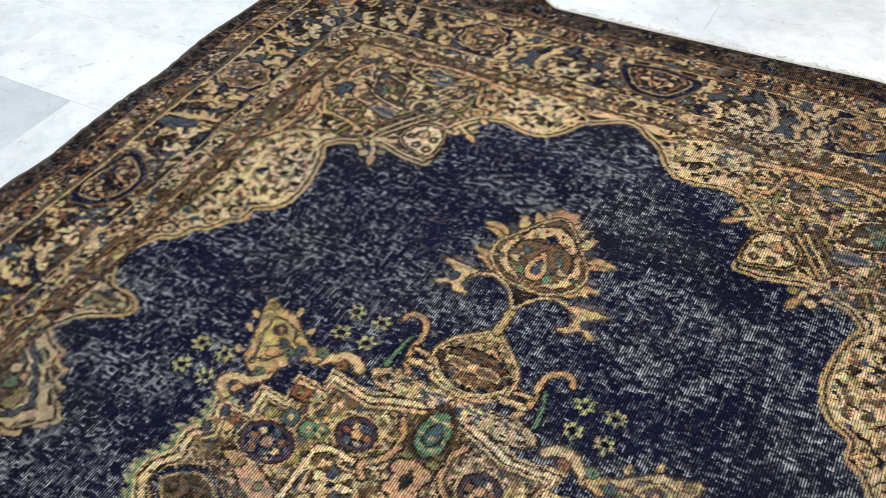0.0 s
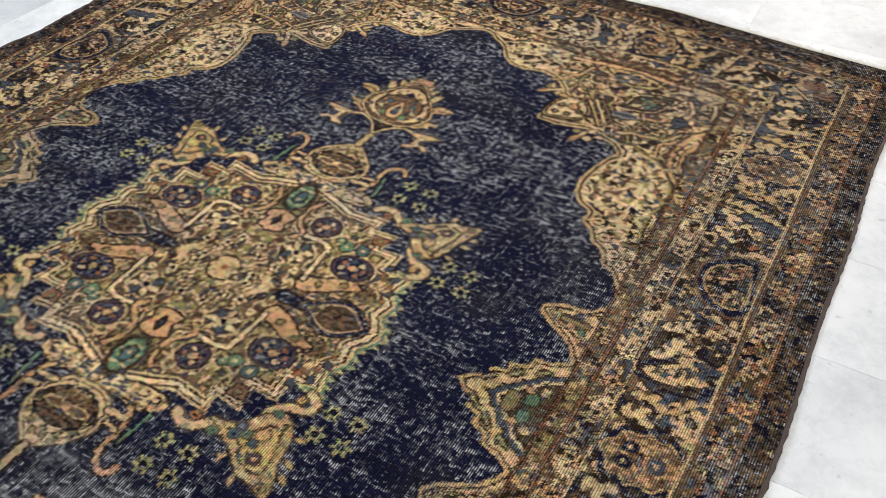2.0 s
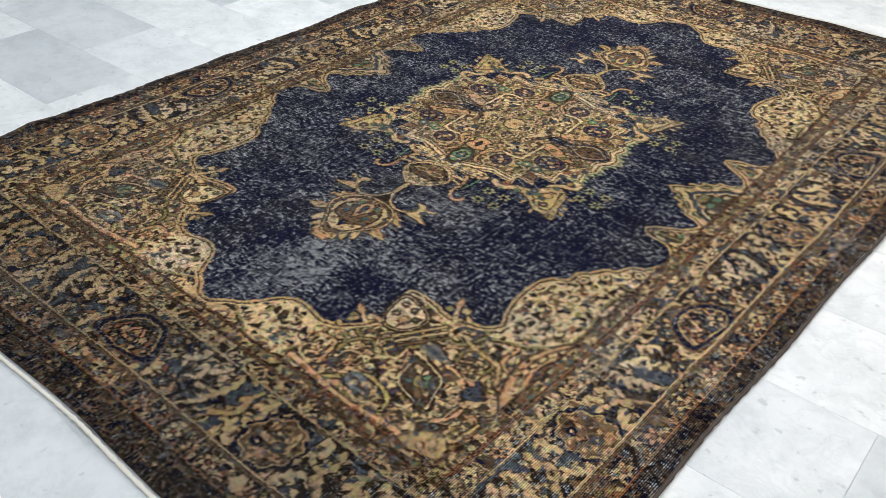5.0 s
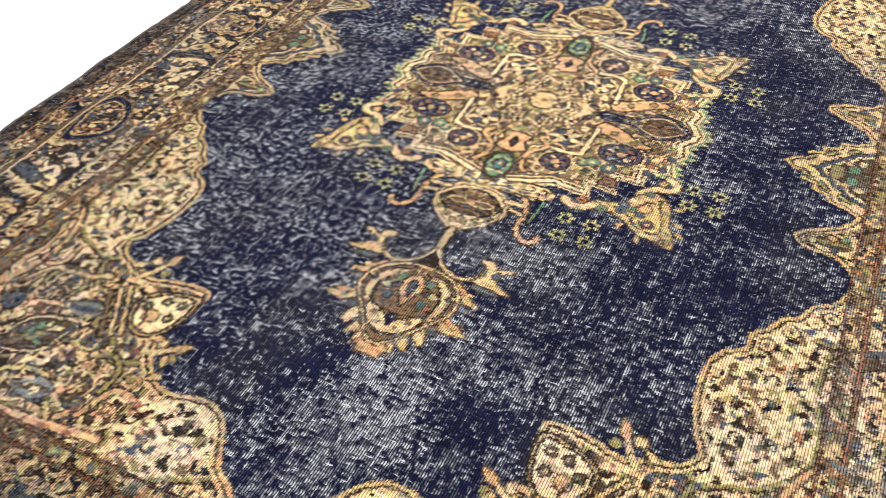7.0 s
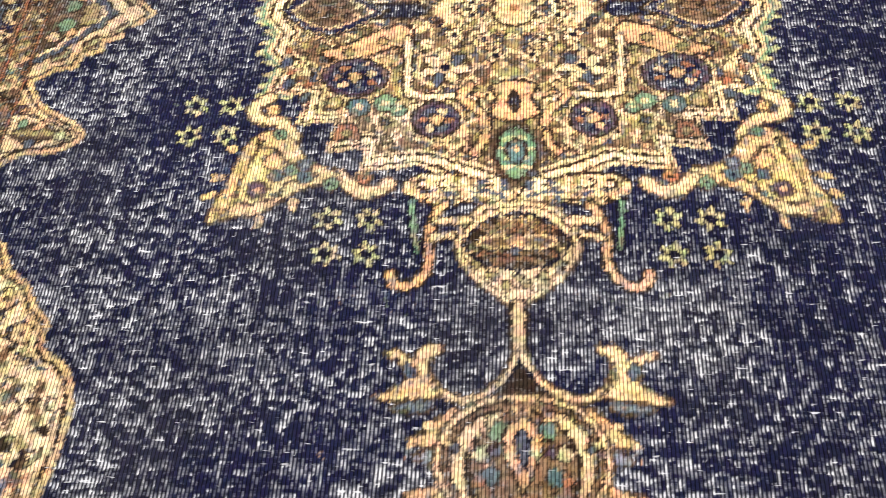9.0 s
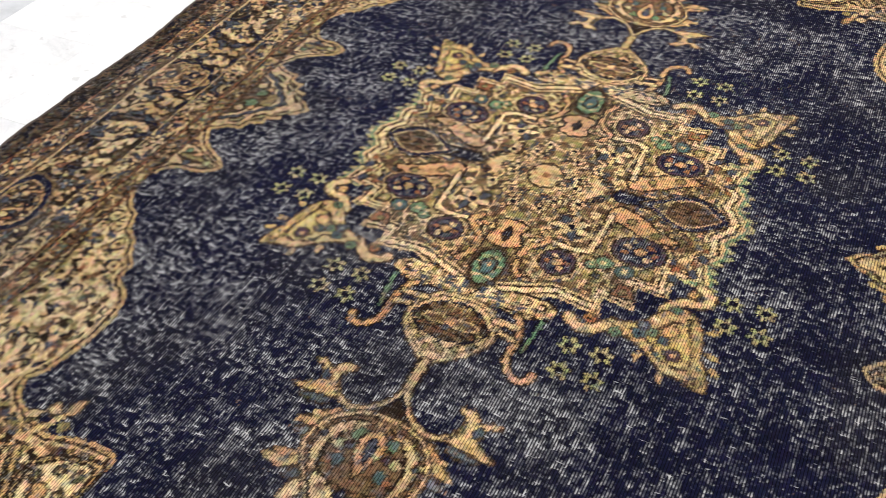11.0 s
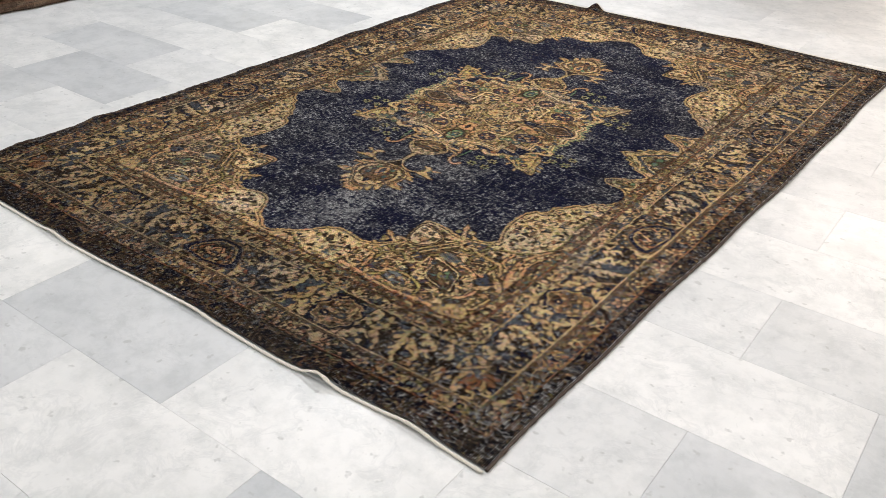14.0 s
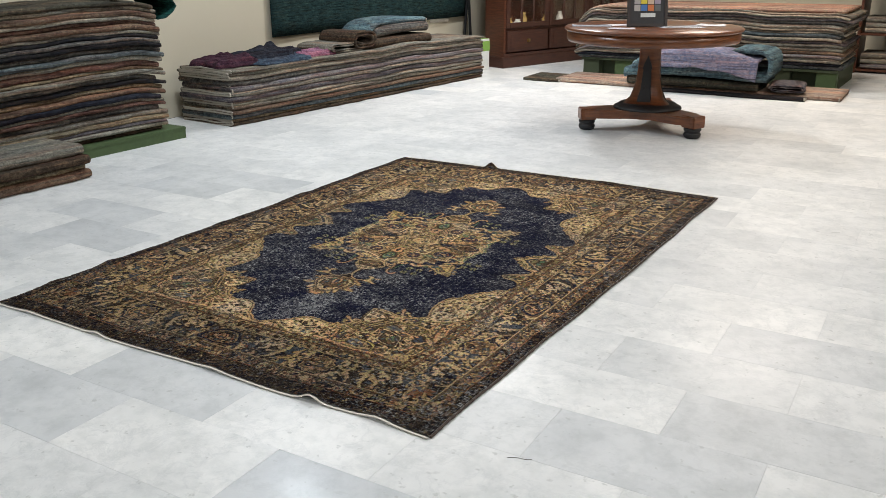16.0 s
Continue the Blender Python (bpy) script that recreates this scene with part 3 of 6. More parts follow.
# plum cartouche and the round navy flower
for x, y, rx, sy, c, dots in ((0.213, 0.123, 0.042, 0.76, "navy", 7), (0.102, 0.197, 0.029, 0.95, "navy", 6)):
    disc(x, y, rx + 0.005, "brown", "sand", 0.003, sy)
    disc(x, y, rx, "plum", "", 0, sy)
    disc(x, y, rx - 0.006, c, "", 0, sy)
    for k in range(dots):
        a = k * 2 * math.pi / dots
        disc(x + rx * 0.58 * math.cos(a), y + rx * 0.58 * sy * math.sin(a), 0.0055, ("rust", "sand", "blue")[k % 3])
    disc(x, y, 0.008, "orange", "brown", 0.003)
# cream frame round a blue and cream blossom
stroke([(0.145, 0.055), (0.141, 0.15), (0.118, 0.158), (0.072, 0.155), (0.053, 0.163)], 0.009, "cream", "brown")
disc(0.092, 0.107, 0.036, "umber", "sand", 0.004, 0.86)
for k in range(7):
    t = k * 0.9 + 0.3
    leaf(0.092 + 0.006 * math.cos(t), 0.107 + 0.006 * math.sin(t), t, 0.03, 0.014, ("cream", "blue", "sand")[k % 3], "brown")
disc(0.092, 0.107, 0.007, "ink", "sand", 0.003)
for x, y, c, r in ((0.17, 0.169, "green", 0.014), (0.205, 0.175, "teal", 0.014), (0.152, 0.18, "green", 0.009), (0.238, 0.168, "olive", 0.01), (0.062, 0.075, "olive", 0.008)):
    disc(x, y, r, c, "brown", 0.003)
    disc(x, y, r * 0.35, "sand")
fill([(0.205, 0.205), (0.228, 0.205), (0.236, 0.228), (0.2, 0.23)], "rust", "brown", 0.003)
disc(0.217, 0.218, 0.006, "olive", "brown", 0.002)
for x, y in ((0.295, 0.128), (0.302, 0.09), (0.27, 0.15)):
    leaf(x, y, 0.9, 0.024, 0.011, "blue", "brown")
    disc(x + 0.006, y - 0.012, 0.0055, "rust", "brown", 0.002)
# orange column, its arms and the green gem
fill(smooth([(0.0, 0.13), (0.03, 0.14), (0.022, 0.16), (0.032, 0.188), (0.0, 0.2)]) + [(-0.01, 0.2), (-0.01, 0.13)], "orange", "brown", 0.004)
fill([(0.0, 0.148), (0.008, 0.165), (0.0, 0.182)], "navy", "brown", 0.003)
stroke(smooth([(0.057, 0.138), (0.07, 0.158), (0.044, 0.186), (0.04, 0.226), (0.054, 0.25)]), 0.009, "orange", "brown")
gem = smooth([(0.0, 0.201), (0.022, 0.216), (0.031, 0.246), (0.023, 0.278), (0.0, 0.302)])
gem = gem + [(-x, y) for x, y in reversed(gem)]
fill(gem, "brown", "umber", 0.004)
fill([(x * 0.8, 0.249 + (y - 0.249) * 0.82) for x, y in gem], "green")
for k in range(6):
    leaf(0.002, 0.222 + 0.01 * k, 0.5 - 0.2 * (k % 3), 0.02, 0.005, ("sage", "teal", "sand")[k % 3], "")
fill([(x * 0.4, 0.247 + (y - 0.247) * 0.4) for x, y in gem], "teal", "brown", 0.003)
disc(0, 0.243, 0.0045, "orange")
# the round heart
for x, y in ((0.04, 0.058), (0.06, 0.012), (0.024, 0.086), (0.082, 0.05)):
    floret(x, y, 0.013, 4, "cream", "ink", "brown", 0.4)
disc(0, 0, 0.03, "sand", "brown", 0.005)
for k in range(6):
    disc(0.019 * math.cos(k * 1.047), 0.019 * math.sin(k * 1.047), 0.004, "orange")
disc(0, 0, 0.007, "rust", "orange", 0.003)
# cream wings under the gem
wing = smooth([(0.0, 0.322), (0.018, 0.29), (0.045, 0.292), (0.075, 0.286), (0.12, 0.286), (0.14, 0.3), (0.132, 0.318), (0.095, 0.33), (0.05, 0.326), (0.03, 0.345), (0.0, 0.345)])
fill([(-0.01, 0.322), *wing, (-0.01, 0.345)], "cream", "brown", 0.003)
for pts, w, c in (([(0.012, 0.318), (0.04, 0.31), (0.075, 0.314), (0.12, 0.308)], 0.006, "blue"), ([(0.03, 0.3), (0.05, 0.304), (0.058, 0.296), (0.048, 0.291)], 0.004, "brown"),
                  ([(0.07, 0.302), (0.09, 0.306), (0.1, 0.297), (0.09, 0.292)], 0.004, "brown"), ([(0.02, 0.33), (0.05, 0.322), (0.09, 0.324)], 0.004, "brown"), ([(0.11, 0.325), (0.125, 0.312), (0.138, 0.31)], 0.006, "orange")):
    stroke(smooth(pts), w, c)
scatter(inside([(-0.01, 0.322), *wing, (-0.01, 0.345)], GX, GY), 26, 0.012, 0.02, ("brown", "umber", "blue", "gold", "olive"), "", (0, 0.28, 0.15, 0.35), 0.0, 0.6)
speckle(med & (md > 0.026), 90, 0.006, 0.013, ("brown", "sand", "ink", "umber", "cream", "olive", "brown"), (0, 0, 0.35, 0.34))

# bud: a dark lens with a cream moth in a gold drop, between two hooks
bud = smooth([(0.0, 0.324), (0.036, 0.328), (0.066, 0.35), (0.074, 0.384), (0.066, 0.412), (0.048, 0.434), (0.026, 0.452), (0.011, 0.466), (0.0, 0.482)])
drop_ = [(-0.01, 0.324), *bud, (-0.01, 0.478)]
fill(drop_, "sand", "umber", 0.003)
fill([(x * 0.91, 0.392 + (y - 0.392) * 0.9) for x, y in drop_], "brown")
fill([(x * 0.87, 0.392 + (y - 0.392) * 0.86) for x, y in drop_], "sand")
stroke(smooth([(0.0, 0.444), (0.02, 0.43), (0.042, 0.412), (0.054, 0.396)]), 0.004, "brown")
for x, y in ((0.012, 0.44), (0.03, 0.427), (0.048, 0.412), (0.0, 0.43)):
    disc(x, y, 0.005, "olive", "brown", 0.0025)
lens = smooth([(0.0, 0.34), (0.028, 0.348), (0.05, 0.364), (0.061, 0.384), (0.05, 0.402), (0.026, 0.415), (0.0, 0.419)])
lens_ = [(-0.01, 0.34), *lens, (-0.01, 0.419)]
fill(lens_, "brown", "ink", 0.003)
speckle(inside(lens_, GX, GY), 60, 0.008, 0.015, ("walnut", "sand", "rust", "umber", "olive"), (0, 0.33, 0.07, 0.43))
for y, a in ((0.352, 0.022), (0.36, 0.036), (0.367, 0.044), (0.399, 0.04), (0.406, 0.03)):
    stroke([(0.0, y), (a, y)], 0.003, "walnut")
moth = [(-0.01, 0.38), (0.006, 0.375), (0.02, 0.373), (0.044, 0.377), (0.046, 0.385), (0.026, 0.391), (0.008, 0.388), (-0.01, 0.392)]
fill(moth, "walnut", "sand", 0.0022)
stroke([(0.008, 0.382), (0.04, 0.381)], 0.0022, "plum")
disc(0, 0.383, 0.008, "peach", "plum", 0.0025)
disc(0, 0.395, 0.005, "blue")
stroke(smooth([(0.09, 0.33), (0.1, 0.345), (0.106, 0.37), (0.104, 0.405), (0.112, 0.428), (0.13, 0.44), (0.146, 0.436), (0.15, 0.424)]), 0.009, "orange", "brown")
stroke(smooth([(0.128, 0.326), (0.126, 0.36), (0.119, 0.392)]), 0.006, "green", "ink")
stroke([(0.078, 0.372), (0.102, 0.376)], 0.007, "sand", "brown")
stroke([(0.06, 0.352), (0.098, 0.352)], 0.009, "sand", "brown")
# stem and the fork of its two arms
stroke([(0.0, 0.466), (0.0, 0.53)], 0.013, "gold", "brown")
stroke(smooth([(0.002, 0.525), (0.012, 0.545), (0.03, 0.565), (0.054, 0.577), (0.078, 0.574), (0.096, 0.558), (0.104, 0.54)]), 0.0055, "sand", "umber")
fill([(-0.01, 0.536), (0.0, 0.534), (0.014, 0.556), (0.03, 0.572), (-0.01, 0.576)], "brown", "ink", 0.003)
horn = smooth([(0.088, 0.574), (0.096, 0.56), (0.102, 0.546), (0.098, 0.53), (0.082, 0.518), (0.1, 0.514), (0.114, 0.524), (0.12, 0.53), (0.136, 0.52), (0.15, 0.524), (0.134, 0.534), (0.124, 0.548), (0.13, 0.562), (0.146, 0.572), (0.16, 0.578), (0.138, 0.58), (0.112, 0.578)], True, 4)
fill(horn, "sand", "umber", 0.003)
leaf(0.106, 0.568, 0.15, 0.046, 0.01, "gold", "")
leaf(0.118, 0.556, -1.3, 0.024, 0.012, "blue", "umber")
leaf(0.092, 0.584, 0.1, 0.05, 0.012, "blue", "umber", "sky")
# body: two cream plumes round an orange seed, over a heart-shaped foot
shell = smooth([(0.0, 0.572), (0.03, 0.574), (0.058, 0.586), (0.082, 0.61), (0.092, 0.64), (0.086, 0.668), (0.07, 0.69), (0.05, 0.72), (0.032, 0.746), (0.014, 0.764), (0.0, 0.77)])
pend = [(-0.01, 0.572), *shell, (-0.01, 0.77)]
for x, y, a, n, w, c in ((0.066, 0.59, 0.55, 0.05, 0.022, "orange"), (0.084, 0.612, 0.35, 0.042, 0.018, "gold"), (0.088, 0.636, 0.2, 0.03, 0.012, "sky"), (0.074, 0.672, 0.35, 0.07, 0.03, "gold"), (0.08, 0.668, 0.3, 0.05, 0.012, "orange"),
                         (0.068, 0.69, 0.9, 0.034, 0.014, "blue"), (0.058, 0.706, 1.1, 0.046, 0.022, "sand"), (0.04, 0.732, 1.1, 0.04, 0.018, "gold"), (0.026, 0.75, 1.2, 0.03, 0.014, "sand")):
    leaf(x, y, a, n * 0.88, w * 0.85, c, "umber", "", 0.12)
speckle(FIELD & (gap(shell, GX, GY) < 0.03) & (GY > 0.59), 34, 0.008, 0.015, ("sand", "gold", "sky", "blue", "orange"), (0, 0.57, 0.13, 0.81))
fill([(-0.01, 0.752), (0.012, 0.75), (0.03, 0.774), (0.022, 0.779), (0.02, 0.792), (-0.01, 0.79)], "orange", "umber", 0.003)
fill(pend, "sand", "umber", 0.003)
fill([(x * 0.94, 0.668 + (y - 0.668) * 0.95) for x, y in pend], "brown")
fill([(x * 0.9, 0.668 + (y - 0.668) * 0.91) for x, y in pend], "walnut")
plume = smooth([(0.018, 0.592), (0.04, 0.594), (0.064, 0.612), (0.076, 0.64), (0.07, 0.668), (0.054, 0.684), (0.06, 0.658), (0.056, 0.632), (0.042, 0.612)], True)
core_ = smooth([(0.0, 0.588), (0.022, 0.596), (0.046, 0.62), (0.056, 0.65), (0.044, 0.684), (0.0, 0.694)])
fill([(-0.01, 0.588), *core_, (-0.01, 0.694)], "walnut", "brown", 0.003)
fill(plume, "sand", "brown", 0.003)
speckle(inside(plume, GX, GY), 14, 0.008, 0.014, ("umber", "walnut", "green", "cream"), (0, 0.58, 0.1, 0.7))
for x, y, r, c in ((0.03, 0.602, 0.007, "sand"), (0.026, 0.612, 0.009, "green"), (0.042, 0.636, 0.008, "sage"), (0.034, 0.66, 0.009, "teal"), (0.03, 0.634, 0.006, "plum"), (0.046, 0.664, 0.006, "rust"), (0.07, 0.63, 0.005, "blue"), (0.022, 0.676, 0.007, "walnut")):
    disc(x, y, r, c, "brown", 0.0025)
seed = smooth([(0.0, 0.596), (0.014, 0.606), (0.019, 0.622), (0.014, 0.644), (0.006, 0.664), (0.0, 0.676)])
fill([(-0.01, 0.596), *seed, (-0.01, 0.676)], "orange", "brown", 0.003)
fill([(x * 0.42, 0.628 + (y - 0.628) * 0.5) for x, y in [(-0.01, 0.596), *seed, (-0.01, 0.676)]], "blue", "ink", 0.0025)
foot_ = smooth([(0.0, 0.698), (0.018, 0.702), (0.036, 0.69), (0.05, 0.69), (0.046, 0.708), (0.03, 0.728), (0.0, 0.742)])
fill([(-0.01, 0.698), *foot_, (-0.01, 0.742)], "sand", "brown", 0.003)
fill([(-0.01, 0.694), (0.0, 0.692), (0.012, 0.706), (0.0, 0.722), (-0.01, 0.722)], "navy", "brown", 0.003)
disc(0.032, 0.704, 0.005, "walnut", "brown", 0.002)
stroke(smooth([(0.0, 0.748), (0.026, 0.734), (0.046, 0.712), (0.056, 0.694)]), 0.003, "brown")
speckle(inside(pend, GX, GY), 60, 0.006, 0.012, ("brown", "umber", "sand", "sage", "gold"), (0, 0.57, 0.1, 0.77))

# ears of the medallion
ear = smooth([(0.224, 0.284), (0.235, 0.275), (0.262, 0.262), (0.285, 0.228), (0.31, 0.215), (0.333, 0.226), (0.347, 0.248), (0.357, 0.29), (0.366, 0.315), (0.376, 0.345), (0.372, 0.356), (0.345, 0.346), (0.314, 0.34), (0.271, 0.308), (0.24, 0.296)], True)
stroke(smooth([(0.226, 0.282), (0.21, 0.298), (0.191, 0.312), (0.172, 0.308), (0.16, 0.298)]), 0.015, "sand", "umber")
stroke(smooth([(0.284, 0.226), (0.305, 0.2), (0.334, 0.195), (0.342, 0.176), (0.322, 0.16)]), 0.014, "sand", "umber")
fill(ear, "gold", "umber", 0.003)
inner = [(0.251, 0.284), (0.29, 0.296), (0.294, 0.316), (0.325, 0.328), (0.345, 0.323), (0.343, 0.295), (0.327, 0.244), (0.306, 0.244), (0.29, 0.266)]
fill(inner, "yellow", "umber", 0.004)
scatter(inside(ear, GX, GY), 22, 0.012, 0.02, ("umber", "sand", "olive", "brown", "cream", "teal"), "", (0.22, 0.2, 0.39, 0.36), 0.1, 0.4)
for x, y, r, c, h in ((0.321, 0.307, 0.011, "plum", "orange"), (0.306, 0.264, 0.011, "orange", "yellow"), (0.264, 0.286, 0.009, "teal", "ink"), (0.232, 0.298, 0.009, "green", "ink"), (0.266, 0.268, 0.009, "blue", "sky"),
                      (0.282, 0.276, 0.008, "green", "ink"), (0.303, 0.22, 0.007, "green", "ink"), (0.36, 0.343, 0.008, "olive", "umber"), (0.3, 0.285, 0.008, "blue", "teal"), (0.316, 0.18, 0.008, "orange", "rust"), (0.19, 0.29, 0.008, "rust", "brown")):
    disc(x, y, r, c, "umber", 0.003)
    disc(x, y, r * 0.4, h)
for x, y in ((0.352, 0.245), (0.362, 0.285), (0.31, 0.343), (0.275, 0.318), (0.37, 0.31)):
    leaf(x, y, math.atan2(y - 0.26, x - 0.28), 0.022, 0.01, "gold", "")
for cx, cy in ((0.398, 0.198), (0.205, 0.374)):
    for sx, sy_ in ((-1, -1), (1, -1), (-1, 1), (1, 1)):
        x, y = cx + 0.0245 * sx, cy + 0.0245 * sy_
        floret(x, y, 0.0175, 6, "sage", "ink", "ink", 0.3)

# borders
lay(full, (B >= 0) & (B < 1), "brown")
lay(full, (B >= 0.06) & (B < 0.12), "rust")
lay(full, (B >= 0.86) & (B < 0.92), "rust")
lace((B > 0.2) & (B < 0.8), 0.012, 55, ("walnut", "sand", "gold"), "brown", ("umber", "olive", "teal"), 0.46)
scatter((B > 0.2) & (B < 0.78), 200, 0.008, 0.016, ("olive", "walnut", "sage", "rust", "sand"), "", (0, 0, 0.73, 1.17), 0.0, 0.2)
lay(full, (B >= 1) & (B < 2), "brown")
lace((B > 1.05) & (B < 1.88), 0.024, 60, ("sand", "cream", "sand"), "brown", ("brown", "blue", "umber", "umber"), 0.56)
scatter((B > 1.05) & (B < 1.85), 170, 0.014, 0.026, ("blue", "navy", "sand", "umber", "sand", "brown", "cream"), "", (0, 0, 0.78, 1.21), 0.12, 0.3)
for k in range(17):  # small blossoms of the inner guard
    u = 0.05 + k * 0.075
    if u < 1.15:
        floret(0.741, u, 0.016, 5, ("sand", "orange", "cream")[k % 3], "brown", "ink", 0, B < 2)
    if u < 0.7:
        floret(u, 1.179, 0.014, 5, ("sand", "orange", "cream")[k % 3], "brown", "ink", 0, B < 2)
lay(full, (B >= 1.0) & (B < 1.07), "walnut")
lay(full, (B >= 1.88) & (B < 2.0), "brown")
lay(full, (B >= 1.91) & (B < 1.97), "sand")
main = (B >= 2) & (B < 3)
lay(full, main, "brown")
lace(main, 0.026, 65, ("sand", "walnut", "sand"), "brown", ("brown", "umber", "navy", "brown", "blue"), 0.62, False)


def along(u, v, side):
    """A place in the main border: u along it, v from -1 (inner line) to 1 (outer line)."""
    return (0.839 + v * 0.065, u) if side else (u, 1.27 + v * 0.07)


def frond(path, w0, w1, dye, clip, teeth=5, spots=("brown", "umber", "blue")):
    """A jagged sickle leaf along a line, with dark spots down its middle."""
    line = smooth(path, n=6)
    n = len(line) - 1
    left, right = [], []
    for i, (x, y) in enumerate(line):
        (ax, ay), (bx, by) = line[max(0, i - 1)], line[min(n, i + 1)]
        d = math.hypot(bx - ax, by - ay) + 1e-9
        nx, ny = -(by - ay) / d, (bx - ax) / d
        t = i / n
        w = (w0 + (w1 - w0) * math.sin(math.pi * min(1.0, t * 1.15)) ** 0.8) * (0.72 + 0.42 * ((t * teeth) % 1.0))
        left.append((x + nx * w, y + ny * w))
        right.append((x - nx * w * 0.85, y - ny * w * 0.85))
    fill(left + right[::-1], dye, "brown", 0.003, clip)
    for k in range(1, teeth):
        x, y = line[int(n * k / teeth)]
        ax, ay = line[max(0, int(n * k / teeth) - 1)]
        leaf(x, y, math.atan2(y - ay, x - ax) + 0.5, w1 * 1.25, w1 * 0.55, spots[k % len(spots)], "", "", 0.2, clip)


def ring_flower(u, v, side, r, heart, ring="sand"):
    """A flower in a pale wavy ring."""
    x, y = along(u, v, side)
    floret(x, y, r * 1.12, 7, ring, ring, "ink", u * 9, main)
    disc(x, y, r * 0.72, "umber", "brown", 0.0025, 1, main)
    floret(x, y, r * 0.5, 5, heart, "sand", "ink", u * 5, main)


def rosette(u, side):
    """A rust flower, mottled and wide, in a ring of navy."""
    x, y = along(u, 0.05, side)
    rx, ry = (0.068, 0.05) if side else (0.056, 0.058)
    d = np.hypot((GX - x) / rx, (GY - y) / ry) + 0.07 * np.cos(9 * np.arctan2(GY - y, GX - x))
    for lim, c in ((1.16, "navy"), (1.02, "gold"), (0.94, "brown"), (0.9, "walnut")):
        lay(full, main & (d < lim), c)
    heart = main & (d < 0.88)
    scatter(heart, 60, 0.012, 0.02, ("orange", "umber", "sand", "peach", "gold", "brown", "orange"), "", (x - rx, y - ry, x + rx, y + ry), 0.0, 0.3)
    for du, dv, c in ((0.3, 0.05, "blue"), (-0.42, 0.3, "navy"), (-0.1, -0.35, "umber")):
        disc(x + du * rx, y + dv * ry, 0.0125, c, "umber", 0.003, 0.85, main)
        disc(x + du * rx, y + dv * ry, 0.004, "sand", "", 0, 1, main)


def palmette(u, side):
    """A navy-edged flower head with rust bars and a hatched heart."""
    pts = smooth([along(u + du, v, side) for du, v in ((-0.062, -0.35), (-0.02, -0.72), (0.04, -0.7), (0.085, 0.1), (0.09, 0.62), (0.03, 0.8), (-0.04, 0.95), (-0.082, 0.6), (-0.078, 0.1))], True)
    m = inside(pts, GX, GY) & main
    fill(pts, "navy", "walnut", 0.004, main)
    x, y = along(u, 0.12, side)
    inner_ = [(x + (px - x) * 0.74, y + (py - y) * 0.74) for px, py in pts]
    fill(inner_, "umber", "gold", 0.003, main)
    scatter(inside(inner_, GX, GY) & main, 60, 0.016, 0.026, ("orange", "brown", "sand", "ink", "rust", "blue", "brown", "gold"), "ink", (x - 0.09, y - 0.09, x + 0.09, y + 0.09), 0.1, 0.1)
    for k in range(4):
        a, b = along(u - 0.045 + 0.026 * k, -0.2, side), along(u - 0.03 + 0.026 * k, 0.25, side)
        stroke([a, ((a[0] + b[0]) / 2 + 0.005, (a[1] + b[1]) / 2), b], 0.006, ("orange", "ink", "peach", "rust")[k], "brown", m)
    for du, v, c in ((-0.03, 0.2, "sand"), (0.03, 0.1, "sand"), (0.0, 0.52, "blue"), (0.05, 0.5, "rust")):
        disc(*along(u + du, v, side), 0.0075, c, "ink", 0.003, 1, main)


def run_of_leaves(u0, u1, side):
    """What lies between a rosette at u0 and a palmette at u1."""
    k = (u1 - u0) / 0.46
    p = lambda *uv: [along(u0 + k * du, v, side) for du, v in uv]
    for path, w0, w1, c, teeth in (
            (((0.07, -0.98), (0.085, -0.6), (0.075, -0.3), (0.1, -0.1)), 0.006, 0.021, "sand", 4),
            (((0.06, 0.95), (0.08, 0.6), (0.1, 0.35), (0.125, 0.5)), 0.006, 0.02, "sand", 4),
            (((0.115, -0.95), (0.125, -0.45), (0.115, 0.0), (0.145, 0.45), (0.16, 0.9)), 0.006, 0.016, "gold", 6),
            (((0.185, -0.98), (0.178, -0.5), (0.19, 0.0), (0.2, 0.5), (0.222, 0.98)), 0.006, 0.02, "sand", 7),
            (((0.215, -0.95), (0.235, -0.6), (0.26, -0.45), (0.255, -0.1), (0.28, 0.1)), 0.006, 0.018, "cream", 5),
            (((0.29, -0.98), (0.3, -0.65), (0.315, -0.35), (0.3, -0.05)), 0.005, 0.017, "cream", 4),
            (((0.345, 0.95), (0.34, 0.5), (0.36, 0.15), (0.35, -0.1)), 0.005, 0.015, "sand", 4),
            (((0.42, -0.98), (0.41, -0.75), (0.395, -0.2), (0.385, 0.2)), 0.0035, 0.0085, "gold", 4)):
        frond(p(*path), w0, w1, c, main, teeth)
    ring_flower(u0 + k * 0.297, 0.68, side, 0.026, "blue")
    ring_flower(u0 + k * 0.378, -0.52, side, 0.029, "sky")
    for du, v, c in ((0.03, -0.9, "sand"), (0.15, -0.75, "blue"), (0.16, 0.15, "umber"), (0.24, 0.5, "blue"), (0.26, 0.9, "orange"), (0.33, 0.2, "rust"), (0.2, 0.75, "brown"), (0.44, 0.9, "sand"), (0.45, -0.9, "sand"), (0.03, 0.92, "rust")):
        x, y = along(u0 + k * du, v, side)
        leaf(x, y, du * 40, 0.026, 0.012, c, "ink", "", 0.2, main)


